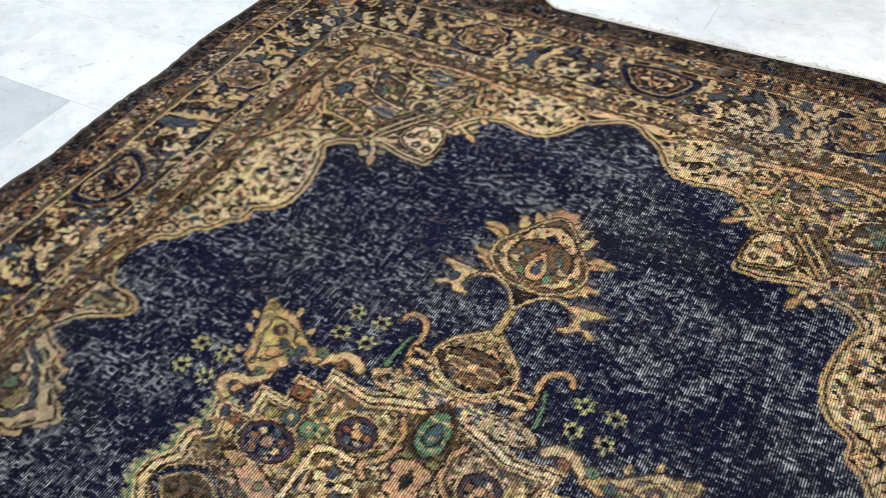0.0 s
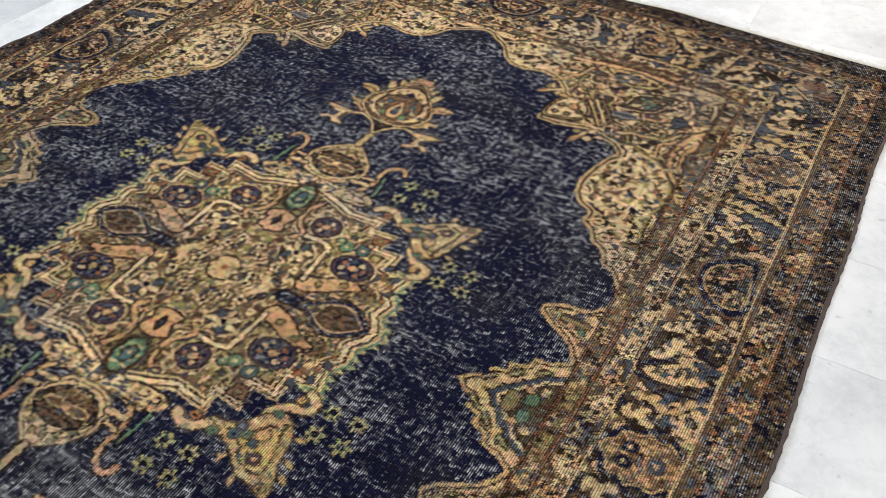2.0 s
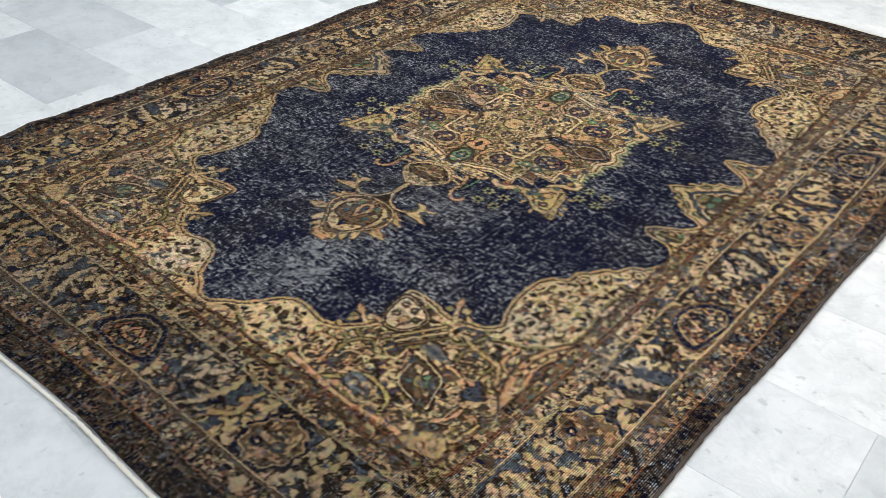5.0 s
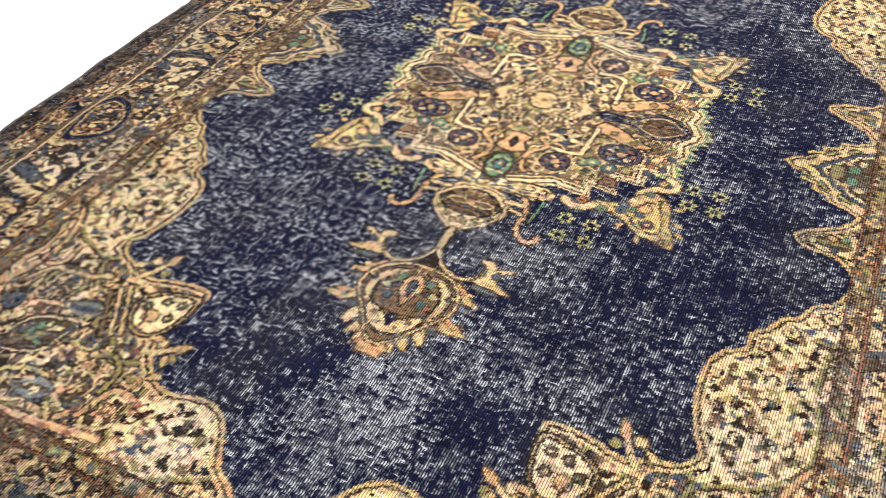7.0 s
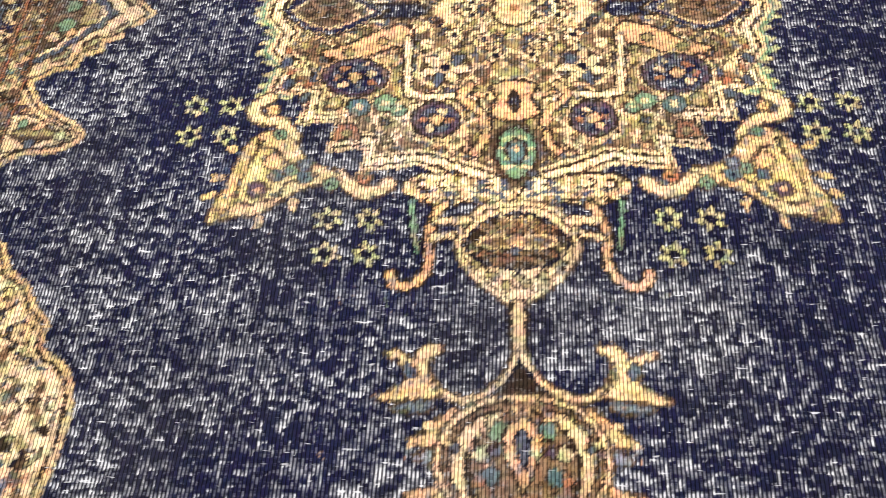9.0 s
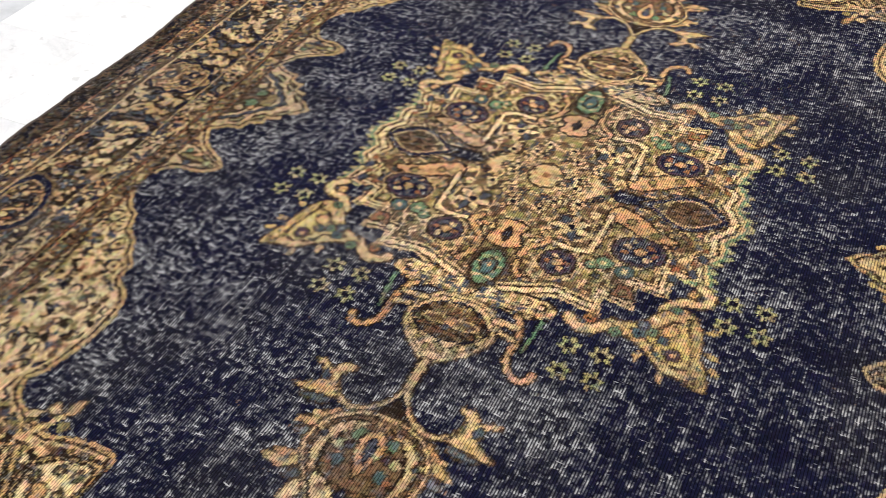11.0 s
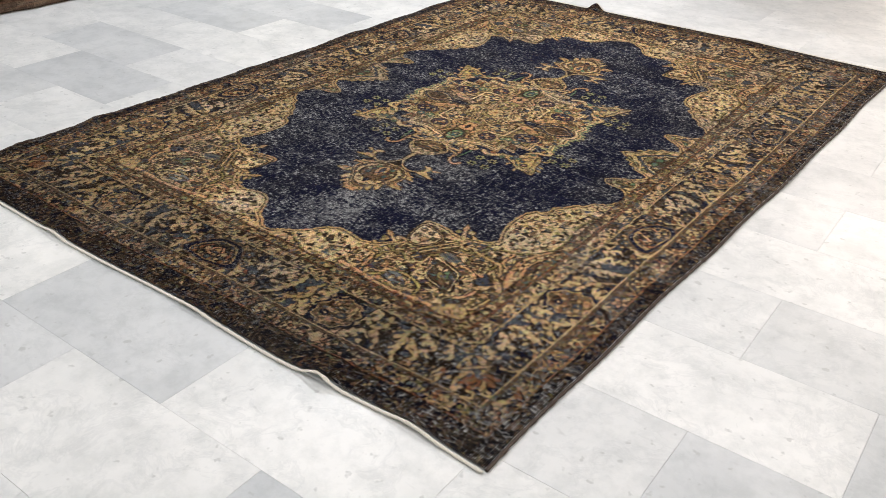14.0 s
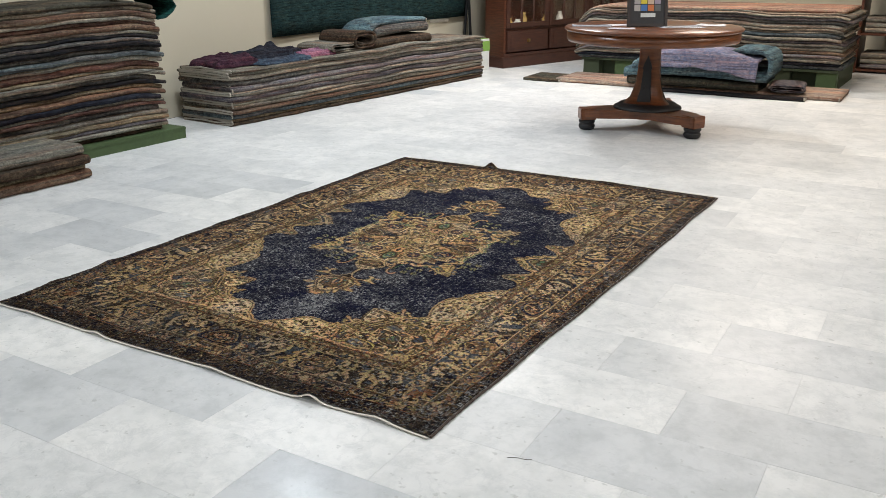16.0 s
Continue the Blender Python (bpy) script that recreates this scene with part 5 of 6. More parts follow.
def rug_body(length, depth, h, seed, wave, nu=30, droop=(0.0, 0.0), rough=0.013):
    """A folded rug lying flat: rounded at its fold (y = 0) and at both ends."""
    ring = []
    r = h / 2
    for k in range(7):
        a = math.pi / 2 + math.pi * k / 6
        ring.append((r + r * math.cos(a), r + r * math.sin(a)))
    ring += [(depth * t, 0.0) for t in (0.3, 0.7)]
    for k in range(5):
        a = -math.pi / 2 + math.pi * k / 4
        ring.append((depth - r + r * math.cos(a), r + r * math.sin(a)))
    ring += [(depth * t, h) for t in (0.7, 0.3)]
    n, verts, faces = len(ring), [], []
    for i in range(nu + 1):
        t = i / nu
        x = length * (0.5 - 0.5 * math.cos(math.pi * t)) * 0.35 + length * t * 0.65
        d = min(x, length - x)
        s = math.sqrt(max(0.88, 1 - max(0.0, 1 - d / r) ** 2)) if d < r else 1.0
        dz = wave(x)
        for end, amount in ((0.0, droop[0]), (length, droop[1])):
            dz -= amount * max(0.0, 1 - abs(x - end) / 0.22) ** 2
        for y, z in ring:
            j = rough * wobble(x, seed + (y > depth / 2), 5) + 0.4 * rough * wobble(x, seed + 9, 21)
            verts.append((x, y + j * (1 if y < depth / 2 else -1) * 1.6, r + (z - r) * s + dz + 0.25 * j * (z > r)))
        if i:
            faces += [((i - 1) * n + k, i * n + k, i * n + (k + 1) % n, (i - 1) * n + (k + 1) % n) for k in range(n)]
    faces += [tuple(range(n)), tuple(reversed(range(nu * n, nu * n + n)))]
    return verts, [], faces


def end_cord(depth, h, x, wave, rad=0.006):
    """The pale sewn edge that shows round a folded rug's end."""
    r = h / 2
    path = [(depth * 0.97, h * 0.72), (depth * 0.6, h * 0.8), (depth * 0.3, h * 0.76)] + [(r + r * 0.92 * math.cos(math.pi / 2 + math.pi * k / 6), r + r * 0.6 * math.sin(math.pi / 2 + math.pi * k / 6)) for k in range(7)] + [(depth * 0.35, h * 0.28), (depth * 0.95, h * 0.22)]
    verts, faces = [], []
    for i, (y, z) in enumerate(path):
        z += wave(x) + 0.008 * math.sin(y * 15 + h * 900) + 0.005 * math.sin(y * 37 + h * 500)
        verts += [(x - rad, y, z - rad), (x + rad, y, z - rad), (x + rad, y, z + rad), (x - rad, y, z + rad)]
        if i:
            b = 4 * i
            faces += [(b - 4 + k, b - 4 + (k + 1) % 4, b + (k + 1) % 4, b + k) for k in range(4)]
    return verts, [], faces


def folded_rug(m, length, depth, h, colour, seed, wave, where, group, droop=(0.0, 0.0), cord=(True, True), nu=30):
    word = WORDS.get(colour, colour)
    ob = thing("folded_rug", m, f"{word} folded wool rug {where}", "rug", group)
    part("wool_body", rug_body(length, depth, h, seed, wave, nu, droop), wool[colour], ob, "", True)
    for end, x in zip(cord, (h * 0.15, length - h * 0.15)):
        if end:
            part("edging", end_cord(depth, h, x, wave), M_TRIM, ob, "pale cotton edging")
    return ob


def stack(corner, turn, length, depth, z0, layers, thick, where, group, seed, bulge=0.012, droop=(0.0, 0.0), jitter=0.04, sag=0.0, cord=(True, True)):
    """Rugs laid on one another from the floor or a plinth upwards."""
    rs = random.Random(seed)
    z = z0
    for k, colour in enumerate(layers):
        h = thick * rs.uniform(0.65, 1.35)
        dx, dy, dl = rs.uniform(-jitter, jitter), rs.uniform(-0.026, 0.02), rs.uniform(-jitter, jitter)
        rise = (z - z0)
        wave = lambda x, s=seed, a=rise: (bulge * wobble(x, s, 1.1) + 0.35 * bulge * wobble(x, s + 4, 3.7)) * min(1.0, a / 0.25) - sag * a * (2 * x / length - 1) ** 2
        m = pose(corner[0], corner[1], z, 0, 0, turn) @ pose(dx, dy, 0)
        folded_rug(m, length + dl, depth, h, colour, seed * 50 + k, wave, where, group, (droop[0] * min(1, rise / 0.3), droop[1] * min(1, rise / 0.3)), cord)
        z += h * 0.985
    return z


# long stack against the west wall
long_layers = ["brown", "gold", "slate", "rust", "stone", "cream", "mauve", "stone", "lilac", "grey", "cream", "stone", "stone"]
top_long = stack((-2.868, 1.655), 86.6, 3.66, 0.63, 0.0, long_layers, 0.0355, "in the long low stack by the wall", "long stack of rugs", 4, 0.032, jitter=0.02, cord=(True, False))
# tall stack on its green plinth
tall_layers = ["brown", "cream", "mauve", "gold", "stone", "grey", "red", "stone", "navy", "rust", "gold", "dark", "grey", "stone", "gold", "red", "cream", "slate", "grey", "dark", "grey", "dark", "stone", "rust", "red", "cream", "rust", "stone", "olive"]
plinth = thing("plinth", pose(-2.86, 1.162, 0), "low dark green painted wooden plinth on the floor", "plinth")
part("top", slab(-0.72, -2.75, 0.062, 0.0, 0.0, 0.085, 0.003), M_GREEN, plinth)
part("skirt", slab(-0.02, -2.74, 0.0, -0.004, -0.004, 0.0615), M_GREEN, plinth)
part("end_panel", slab(-0.71, -0.02, 0.0, -0.0205, -0.004, 0.0615), M_GREEN, plinth)
part("end_panel", slab(-0.71, -2.74, 0.0, -0.0205, -2.724, 0.0615), M_GREEN, plinth)
top_tall = stack((-2.93, -1.55), 90, 2.6, 0.6, 0.085, tall_layers, 0.0343, "in the tall stack on the plinth", "tall stack of rugs", 7, 0.05, (0.0, 0.022), 0.03, 0.02, cord=(False, False))
# small pile in front of it
stack((-2.415, -1.45), 90, 1.44, 0.42, 0.0, ["rust", "gold", "brown", "stone"], 0.056, "in a small pile on the floor", "small pile of rugs", 9, 0.03, (0, 0.0), 0.012, cord=(False, False))


def crumpled(name, m, lx, ly, h, colour, seed, label, freq=7.0):
    """A cloth or rug thrown down in soft folds, closed underneath."""
    nx, ny = 34, 22
    verts, faces = [], []
    for j in range(ny + 1):
        for i in range(nx + 1):
            u, v = i / nx, j / ny
            e = min(u, 1 - u) * lx, min(v, 1 - v) * ly
            rim = min(1.0, min(e) / 0.05)
            rim = math.sqrt(max(0.0, 1 - (1 - rim) ** 2))
            ox = 0.05 * wobble(v * 3, seed + 1, 1.3) * (1 - abs(2 * u - 1) * 0.2)
            oy = 0.04 * wobble(u * 3, seed + 2, 1.6)
            z = h * (0.55 + 0.5 * noise.noise(Vector((u * lx * freq * 0.5, v * ly * freq, seed))) + 0.18 * abs(noise.noise(Vector((u * lx * freq * 2, v * ly * freq * 2.4, seed + 5)))))
            z = z * (0.45 + 0.75 * u) + 0.016 * max(0.0, math.sin(9 * u + 14 * v + 3 * wobble(u * 4, seed + 6, 2)))
            verts.append((u * lx + ox, v * ly + oy, max(0.012, z) * rim + 0.001))
    w = nx + 1
    faces = [(j * w + i, j * w + i + 1, (j + 1) * w + i + 1, (j + 1) * w + i) for j in range(ny) for i in range(nx)]
    base = len(verts)
    rim_ids = [i for i in range(w)] + [j * w + nx for j in range(1, ny + 1)] + [ny * w + i for i in range(nx - 1, -1, -1)] + [j * w for j in range(ny - 1, 0, -1)]
    verts += [(verts[k][0], verts[k][1], 0.0) for k in rim_ids]
    n = len(rim_ids)
    faces += [(rim_ids[k], base + k, base + (k + 1) % n, rim_ids[(k + 1) % n]) for k in range(n)]
    faces.append(tuple(base + k for k in reversed(range(n))))
    ob = part(name, (verts, [], faces), wool[colour], None, "", True)
    ob.matrix_world = m
    return tagged(ob, label, "textile" if name != "folded_rug" else "rug")


def roll_fold(name, m, length, turns, t, width, colour, label, seed, tall=0.0):
    """A thick rug folded over itself: a flattened spiral, extruded along its length."""
    pts = []
    for k in range(turns * 16 + 1):
        a = 2 * math.pi * k / 16
        g = (k / 16) * t
        rx, rz = width / 2 - g * 1.05, (tall / 2 or (turns + 0.5) * t * 1.02) - g
        pts.append((rx * math.copysign(abs(math.cos(a)) ** 0.55, math.cos(a)), rz * math.copysign(abs(math.sin(a)) ** 0.8, math.sin(a))))
    low = tall / 2 or (turns + 0.5) * t * 1.02
    verts, faces = [], []
    nu = 22
    q = len(pts)
    for i in range(nu + 1):
        x = length * i / nu
        s = 1 + 0.05 * wobble(x, seed, 3)
        for o in (0.0, t * 0.86):
            for k, (y, z) in enumerate(pts):
                f = 1 - o / max(0.02, math.hypot(y, z))
                verts.append((x + 0.012 * wobble(z * 9, seed + 2, 2), y * f * s + 0.012 * wobble(x, seed + 3, 4), low + z * f * s + 0.01 * wobble(x, seed + 4, 3) * (z > 0)))
        if i:
            b0, b1 = (i - 1) * 2 * q, i * 2 * q
            for k in range(q - 1):
                faces.append((b0 + k, b1 + k, b1 + k + 1, b0 + k + 1))
                faces.append((b0 + q + k, b0 + q + k + 1, b1 + q + k + 1, b1 + q + k))
    for i, rev in ((0, False), (nu, True)):
        b = i * 2 * q
        for k in range(q - 1):
            f = (b + k, b + k + 1, b + q + k + 1, b + q + k)
            faces.append(tuple(reversed(f)) if rev else f)
    ob = part(name, (verts, [], faces), wool[colour], None, "", True)
    ob.matrix_world = m
    return tagged(ob, label, "rug")


# textiles thrown on the long stack
T = top_long - 0.004
crumpled("draped_textile", pose(-3.0, 1.68, T, 0, 0, 86.6), 0.46, 0.42, 0.1, "plum", 3, "dark plum woollen cloth crumpled on the stacked rugs", 5.5)
crumpled("draped_textile", pose(-3.0, 2.08, T, 0, 0, 86.6), 0.56, 0.4, 0.15, "navy", 5, "navy blue cloth crumpled on the stacked rugs", 3.6)
crumpled("draped_textile", pose(-2.85, 2.04, T, 0, 0, 86.6), 0.55, 0.2, 0.07, "blue", 8, "faded blue cloth lying on the stacked rugs", 4.5)
crumpled("draped_textile", pose(-2.88, 2.52, T, 0, 0, 86.6), 0.46, 0.3, 0.09, "pink", 11, "pink cloth lying on the stacked rugs", 4.0)
roll_fold("folded_rug", pose(-2.84, 3.14, T, 0, 0, 176.6), 0.42, 2, 0.02, 0.5, "stone", "beige-grey rug folded over on the stacked rugs", 12)
flat = lambda x: 0.0
lift = lambda x: 0.03 * math.sin(x * 3.0)
folded_rug(pose(-2.83, 3.4, T, 0, 0, 86.6), 1.02, 0.42, 0.1, "brown", 141, flat, "folded on the long low stack", "", (0, 0), (False, False))
folded_rug(pose(-2.85, 3.57, T + 0.095, 0, 0, 86.6), 0.85, 0.4, 0.1, "grey", 142, lift, "folded on the long low stack", "", (0, 0), (False, False))
folded_rug(pose(-2.88, 3.48, T + 0.19, 0, 0, 86.6), 0.95, 0.36, 0.055, "azure", 143, lift, "folded on top of a grey one", "", (0.08, 0), (False, True))
roll_fold("folded_rug", pose(-2.82, 3.36, T, 0, 0, 176.6), 0.42, 2, 0.03, 0.36, "brown", "dark brown rug rolled up on the stacked rugs", 14, 0.2)


def end_drape(x0, x1, y_end, z_top, colour, seed, label):
    """A cloth that lies on a stack and bulges over its end, curling back underneath."""
    prof = ((-0.34, 0.012), (-0.2, 0.03), (-0.06, 0.04), (0.04, 0.034), (0.14, 0.0), (0.19, -0.06), (0.15, -0.11), (0.08, -0.14), (0.03, -0.145))
    nx, q, verts, faces = 18, len(prof), [], []
    for k in (0, 1):
        for i in range(nx + 1):
            u = i / nx
            for j, (y, z) in enumerate(prof):
                f = 0.02 * wobble(u * 4 + j * 0.4, seed, 1.7)
                verts.append((x0 + (x1 - x0) * u, y_end + y * (1 + 0.25 * wobble(u * 3, seed + 2)) - (0.009 * k if j > 3 else 0), z_top + z + f * (j > 0) - (0.009 * k if j < 5 else -0.006 * k)))
    half = (nx + 1) * q
    for i in range(nx):
        for j in range(q - 1):
            a = i * q + j
            faces += [(a, a + q, a + q + 1, a + 1), (half + a, half + a + 1, half + a + q + 1, half + a + q)]
    rim = [i * q for i in range(nx + 1)] + [nx * q + j for j in range(1, q)] + [i * q + q - 1 for i in range(nx - 1, -1, -1)] + [j for j in range(q - 2, 0, -1)]
    faces += [(rim[k], half + rim[k], half + rim[(k + 1) % len(rim)], rim[(k + 1) % len(rim)]) for k in range(len(rim))]
    ob = part("draped_textile", (verts, [], faces), wool[colour], None, "", True)
    return tagged(ob, label, "textile")


end_drape(-3.36, -2.92, 1.05, top_tall + 0.004, "teal", 21, "bright teal cloth hanging over the tall stack's end")

# pallet with its stack, at the far end
pallet = thing("pallet", pose(-0.4, 6.05, 0), "low dark green wooden platform under stacked rugs", "platform")
part("deck", slab(-1.38, 0.0, 0.176, 1.34, 1.15, 0.2, 0.003), M_DGREEN, pallet)
for x in (-1.36, -0.98, 0.0, 0.7, 1.14):
    part("post", slab(x, 0.02, 0.0, x + 0.19, 0.14, 0.1755, 0.003), M_GREEN if x in (-0.98, 1.14) else M_DGREEN, pallet)
part("back_board", slab(-1.36, 0.16, 0.0, 1.33, 0.18, 0.1755), M_DGREEN, pallet)
part("side_board", slab(1.31, 0.181, 0.0, 1.33, 1.13, 0.1755), M_DGREEN, pallet)
far_layers = ["slate", "navy", "stone", "cream", "lilac", "rust", "cream", "stone", "mauve", "cream", "slate", "cream", "stone", "cream", "grey", "lilac", "cream", "stone"]
top_far = stack((-1.84, 6.02), 0.6, 2.8, 1.1, 0.2, far_layers, 0.0315, "stacked on the green platform", "rugs on the platform", 23, 0.04, (0.14, 0.02), 0.03, 0.03, cord=(False, False))
folded_rug(pose(-1.72, 6.04, top_far - 0.015, 0, 0, 0.6), 2.66, 1.08, 0.035, "salmon", 77, lambda x: 0.0, "laid flat on top of the stack", "rugs on the platform", (0.06, 0.0), (False, False))
# flat rugs on the floor before it
folded_rug(pose(-1.76, 5.33, 0, 0, 0, 1.2), 2.84, 0.62, 0.045, "blush", 81, lambda x: 0.0, "lying flat on the marble floor", "", nu=40)
folded_rug(pose(-2.12, 5.27, 0, 0, 0, 3), 0.42, 0.5, 0.035, "olive", 83, lambda x: 0.0, "lying flat on the marble floor", "")
folded_rug(pose(-0.7, 5.2, 0, 0, 0, 1.2), 1.5, 0.12, 0.03, "dark", 84, lambda x: 0.0, "lying flat on the marble floor", "")
# faded blue rugs folded before the platform
arch = lambda x: 0.05 * math.sin(min(1.0, x / 1.3) * math.pi)
folded_rug(pose(-0.95, 5.3, 0.045, 0, 0, 1), 1.3, 0.5, 0.085, "olive", 151, flat, "folded in a heap on the floor", "heap of faded rugs", (0, 0), (False, False))
folded_rug(pose(-0.98, 5.29, 0.125, 0, 0, 2), 1.4, 0.5, 0.11, "azure", 152, lambda x: 0.5 * arch(x), "folded in a heap on the floor", "heap of faded rugs", (0.02, 0.0), (False, False))
folded_rug(pose(-0.9, 5.3, 0.232, 0, 0, 3), 1.16, 0.48, 0.1, "azure", 153, lambda x: arch(x) + 0.04 * x, "folded in a heap on the floor", "heap of faded rugs", (0.06, 0.0), (False, False))
def draped_rug(x0, x1, y_front, y_back, z_top, drop, colour, seed, label):
    """A rug thrown over a heap: flat on top, hanging down in front in slanting folds."""
    nx, ny, thick = 40, 30, 0.02
    top, under, faces = [], [], []
    for j in range(ny + 1):
        s = j / ny * (y_back - y_front + drop)          # from the hanging edge upwards
        for i in range(nx + 1):
            u = i / nx
            fold = wobble(u * 2.2 + s * 1.3, seed, 2.2)
            hang = drop * (0.8 + 0.35 * u + 0.12 * wobble(u, seed + 2, 4))
            d = s - drop + (drop - hang) * max(0.0, 1 - s / drop)
            bend = 0.06
            if d < 0:
                y, z = y_front - bend * math.sin(min(1.0, -d / bend) * math.pi / 2) - 0.12 * max(0.0, -d - bend), z_top - max(0.0, -d - bend * 0.4)
            else:
                y, z = y_front + d, z_top + 0.02 * wobble(d * 3 + u * 2, seed + 1, 2)
            z += 0.05 * math.sin(u * math.pi) + 0.035 * fold * (0.4 + 0.6 * (d < 0.1))
            y -= 0.035 * fold * (d < 0.05)
            x = x0 + (x1 - x0) * u + 0.03 * wobble(s * 3, seed + 4, 1.5)
            top.append((x, y, z))
            under.append((x, y + (thick if d < 0 else 0.0), z - (0.004 if d < 0 else thick)))
    n = len(top)
    w = nx + 1
    for j in range(ny):
        for i in range(nx):
            a = j * w + i
            faces += [(a, a + 1, a + w + 1, a + w), (n + a, n + a + w, n + a + w + 1, n + a + 1)]
    rim = [i for i in range(w)] + [j * w + nx for j in range(1, ny + 1)] + [ny * w + i for i in range(nx - 1, -1, -1)] + [j * w for j in range(ny - 1, 0, -1)]
    faces += [(rim[k], n + rim[k], n + rim[(k + 1) % len(rim)], rim[(k + 1) % len(rim)]) for k in range(len(rim))]
    ob = part("draped_rug", (top + under, [], faces), wool[colour], None, "", True)
    return tagged(ob, label, "rug")


draped_rug(-0.74, 0.36, 5.24, 5.74, 0.375, 0.2, "violet", 154, "faded violet-blue patterned rug thrown over the blue heap")
roll_fold("folded_rug", pose(0.26, 5.3, 0.1, 0, 0, 93), 0.5, 1, 0.055, 0.5, "azure", "faded blue rug folded over beside a heap", 33, 0.36)
roll_fold("folded_rug", pose(0.62, 5.34, 0.045, 0, 0, 100), 0.4, 2, 0.018, 0.34, "mauve", "small mauve rug rolled up on a flat rug", 37)

# ---- wall hanging, cabinet, carton ----


def hanging():
    ob = thing("wall_hanging", pose(-3.6, 2.92, 0), "dark green woven cloth hanging on the cream wall", "wall hanging")
    verts, faces = [], []
    nx, nz = 40, 12
    for k in range(2):
        for j in range(nz + 1):
            for i in range(nx + 1):
                y, z = 3.56 * i / nx, 0.575 + 1.5 * j / nz
                verts.append((0.012 + 0.012 * k + 0.007 * math.sin(y * 6 + math.sin(z * 3)), y, z))
    w, half = nx + 1, (nx + 1) * (nz + 1)
    for j in range(nz):
        for i in range(nx):
            f = (j * w + i, j * w + i + 1, (j + 1) * w + i + 1, (j + 1) * w + i)
            faces += [tuple(reversed(f)), tuple(half + q for q in f)]
    edge = [i for i in range(w)] + [j * w + nx for j in range(1, nz + 1)] + [nz * w + i for i in range(nx - 1, -1, -1)] + [j * w for j in range(nz - 1, 0, -1)]
    faces += [(a, b, half + b, half + a) for a, b in zip(edge, edge[1:] + edge[:1])]
    part("cloth", (verts, [], faces), wool["pine"], ob, "", True)
    part("hanging_rail", slab(0.002, -0.04, 2.06, 0.03, 3.6, 2.09, 0.004), M_DARKWOOD, ob)
    for k in range(46):
        y = 2.72 + k * 0.018
        part("tassel", slab(0.015, y, 0.53, 0.02, y + 0.006, 0.578), M_TRIM, ob) if k < 24 else None
    return ob


hanging()
M_BLACK = plain("black_iron", (0.015, 0.015, 0.017), 0.5, 0.2)
stand = thing("floor_stand", pose(-3.5, 6.4, 0), "thin black metal stand against the cream wall", "stand")
for k, (dx, dy) in enumerate(((0.0, -0.14), (0.0, 0.1), (0.05, 0.0))):
    verts, faces = [], []
    for z in (0.0, 0.95):
        s = 1 - z / 0.95
        verts += [(dx * s + a, dy * s + b, z) for a, b in ((-0.012, -0.012), (0.012, -0.012), (0.012, 0.012), (-0.012, 0.012))]
    faces = [(0, 1, 5, 4), (1, 2, 6, 5), (2, 3, 7, 6), (3, 0, 4, 7), (3, 2, 1, 0), (4, 5, 6, 7)]
    part("leg", (verts, [], faces), M_BLACK, stand)

M_GLASS = Mat("window_glass", 0.04)
M_GLASS.b.inputs["Transmission Weight"].default_value = 1.0
M_GLASS.b.inputs["IOR"].default_value = 1.45
M_GLASS.b.inputs["Base Color"].default_value = (0.95, 0.97, 0.96, 1)
M_BRASS = plain("old_brass", (0.45, 0.3, 0.12), 0.35, 0.9)


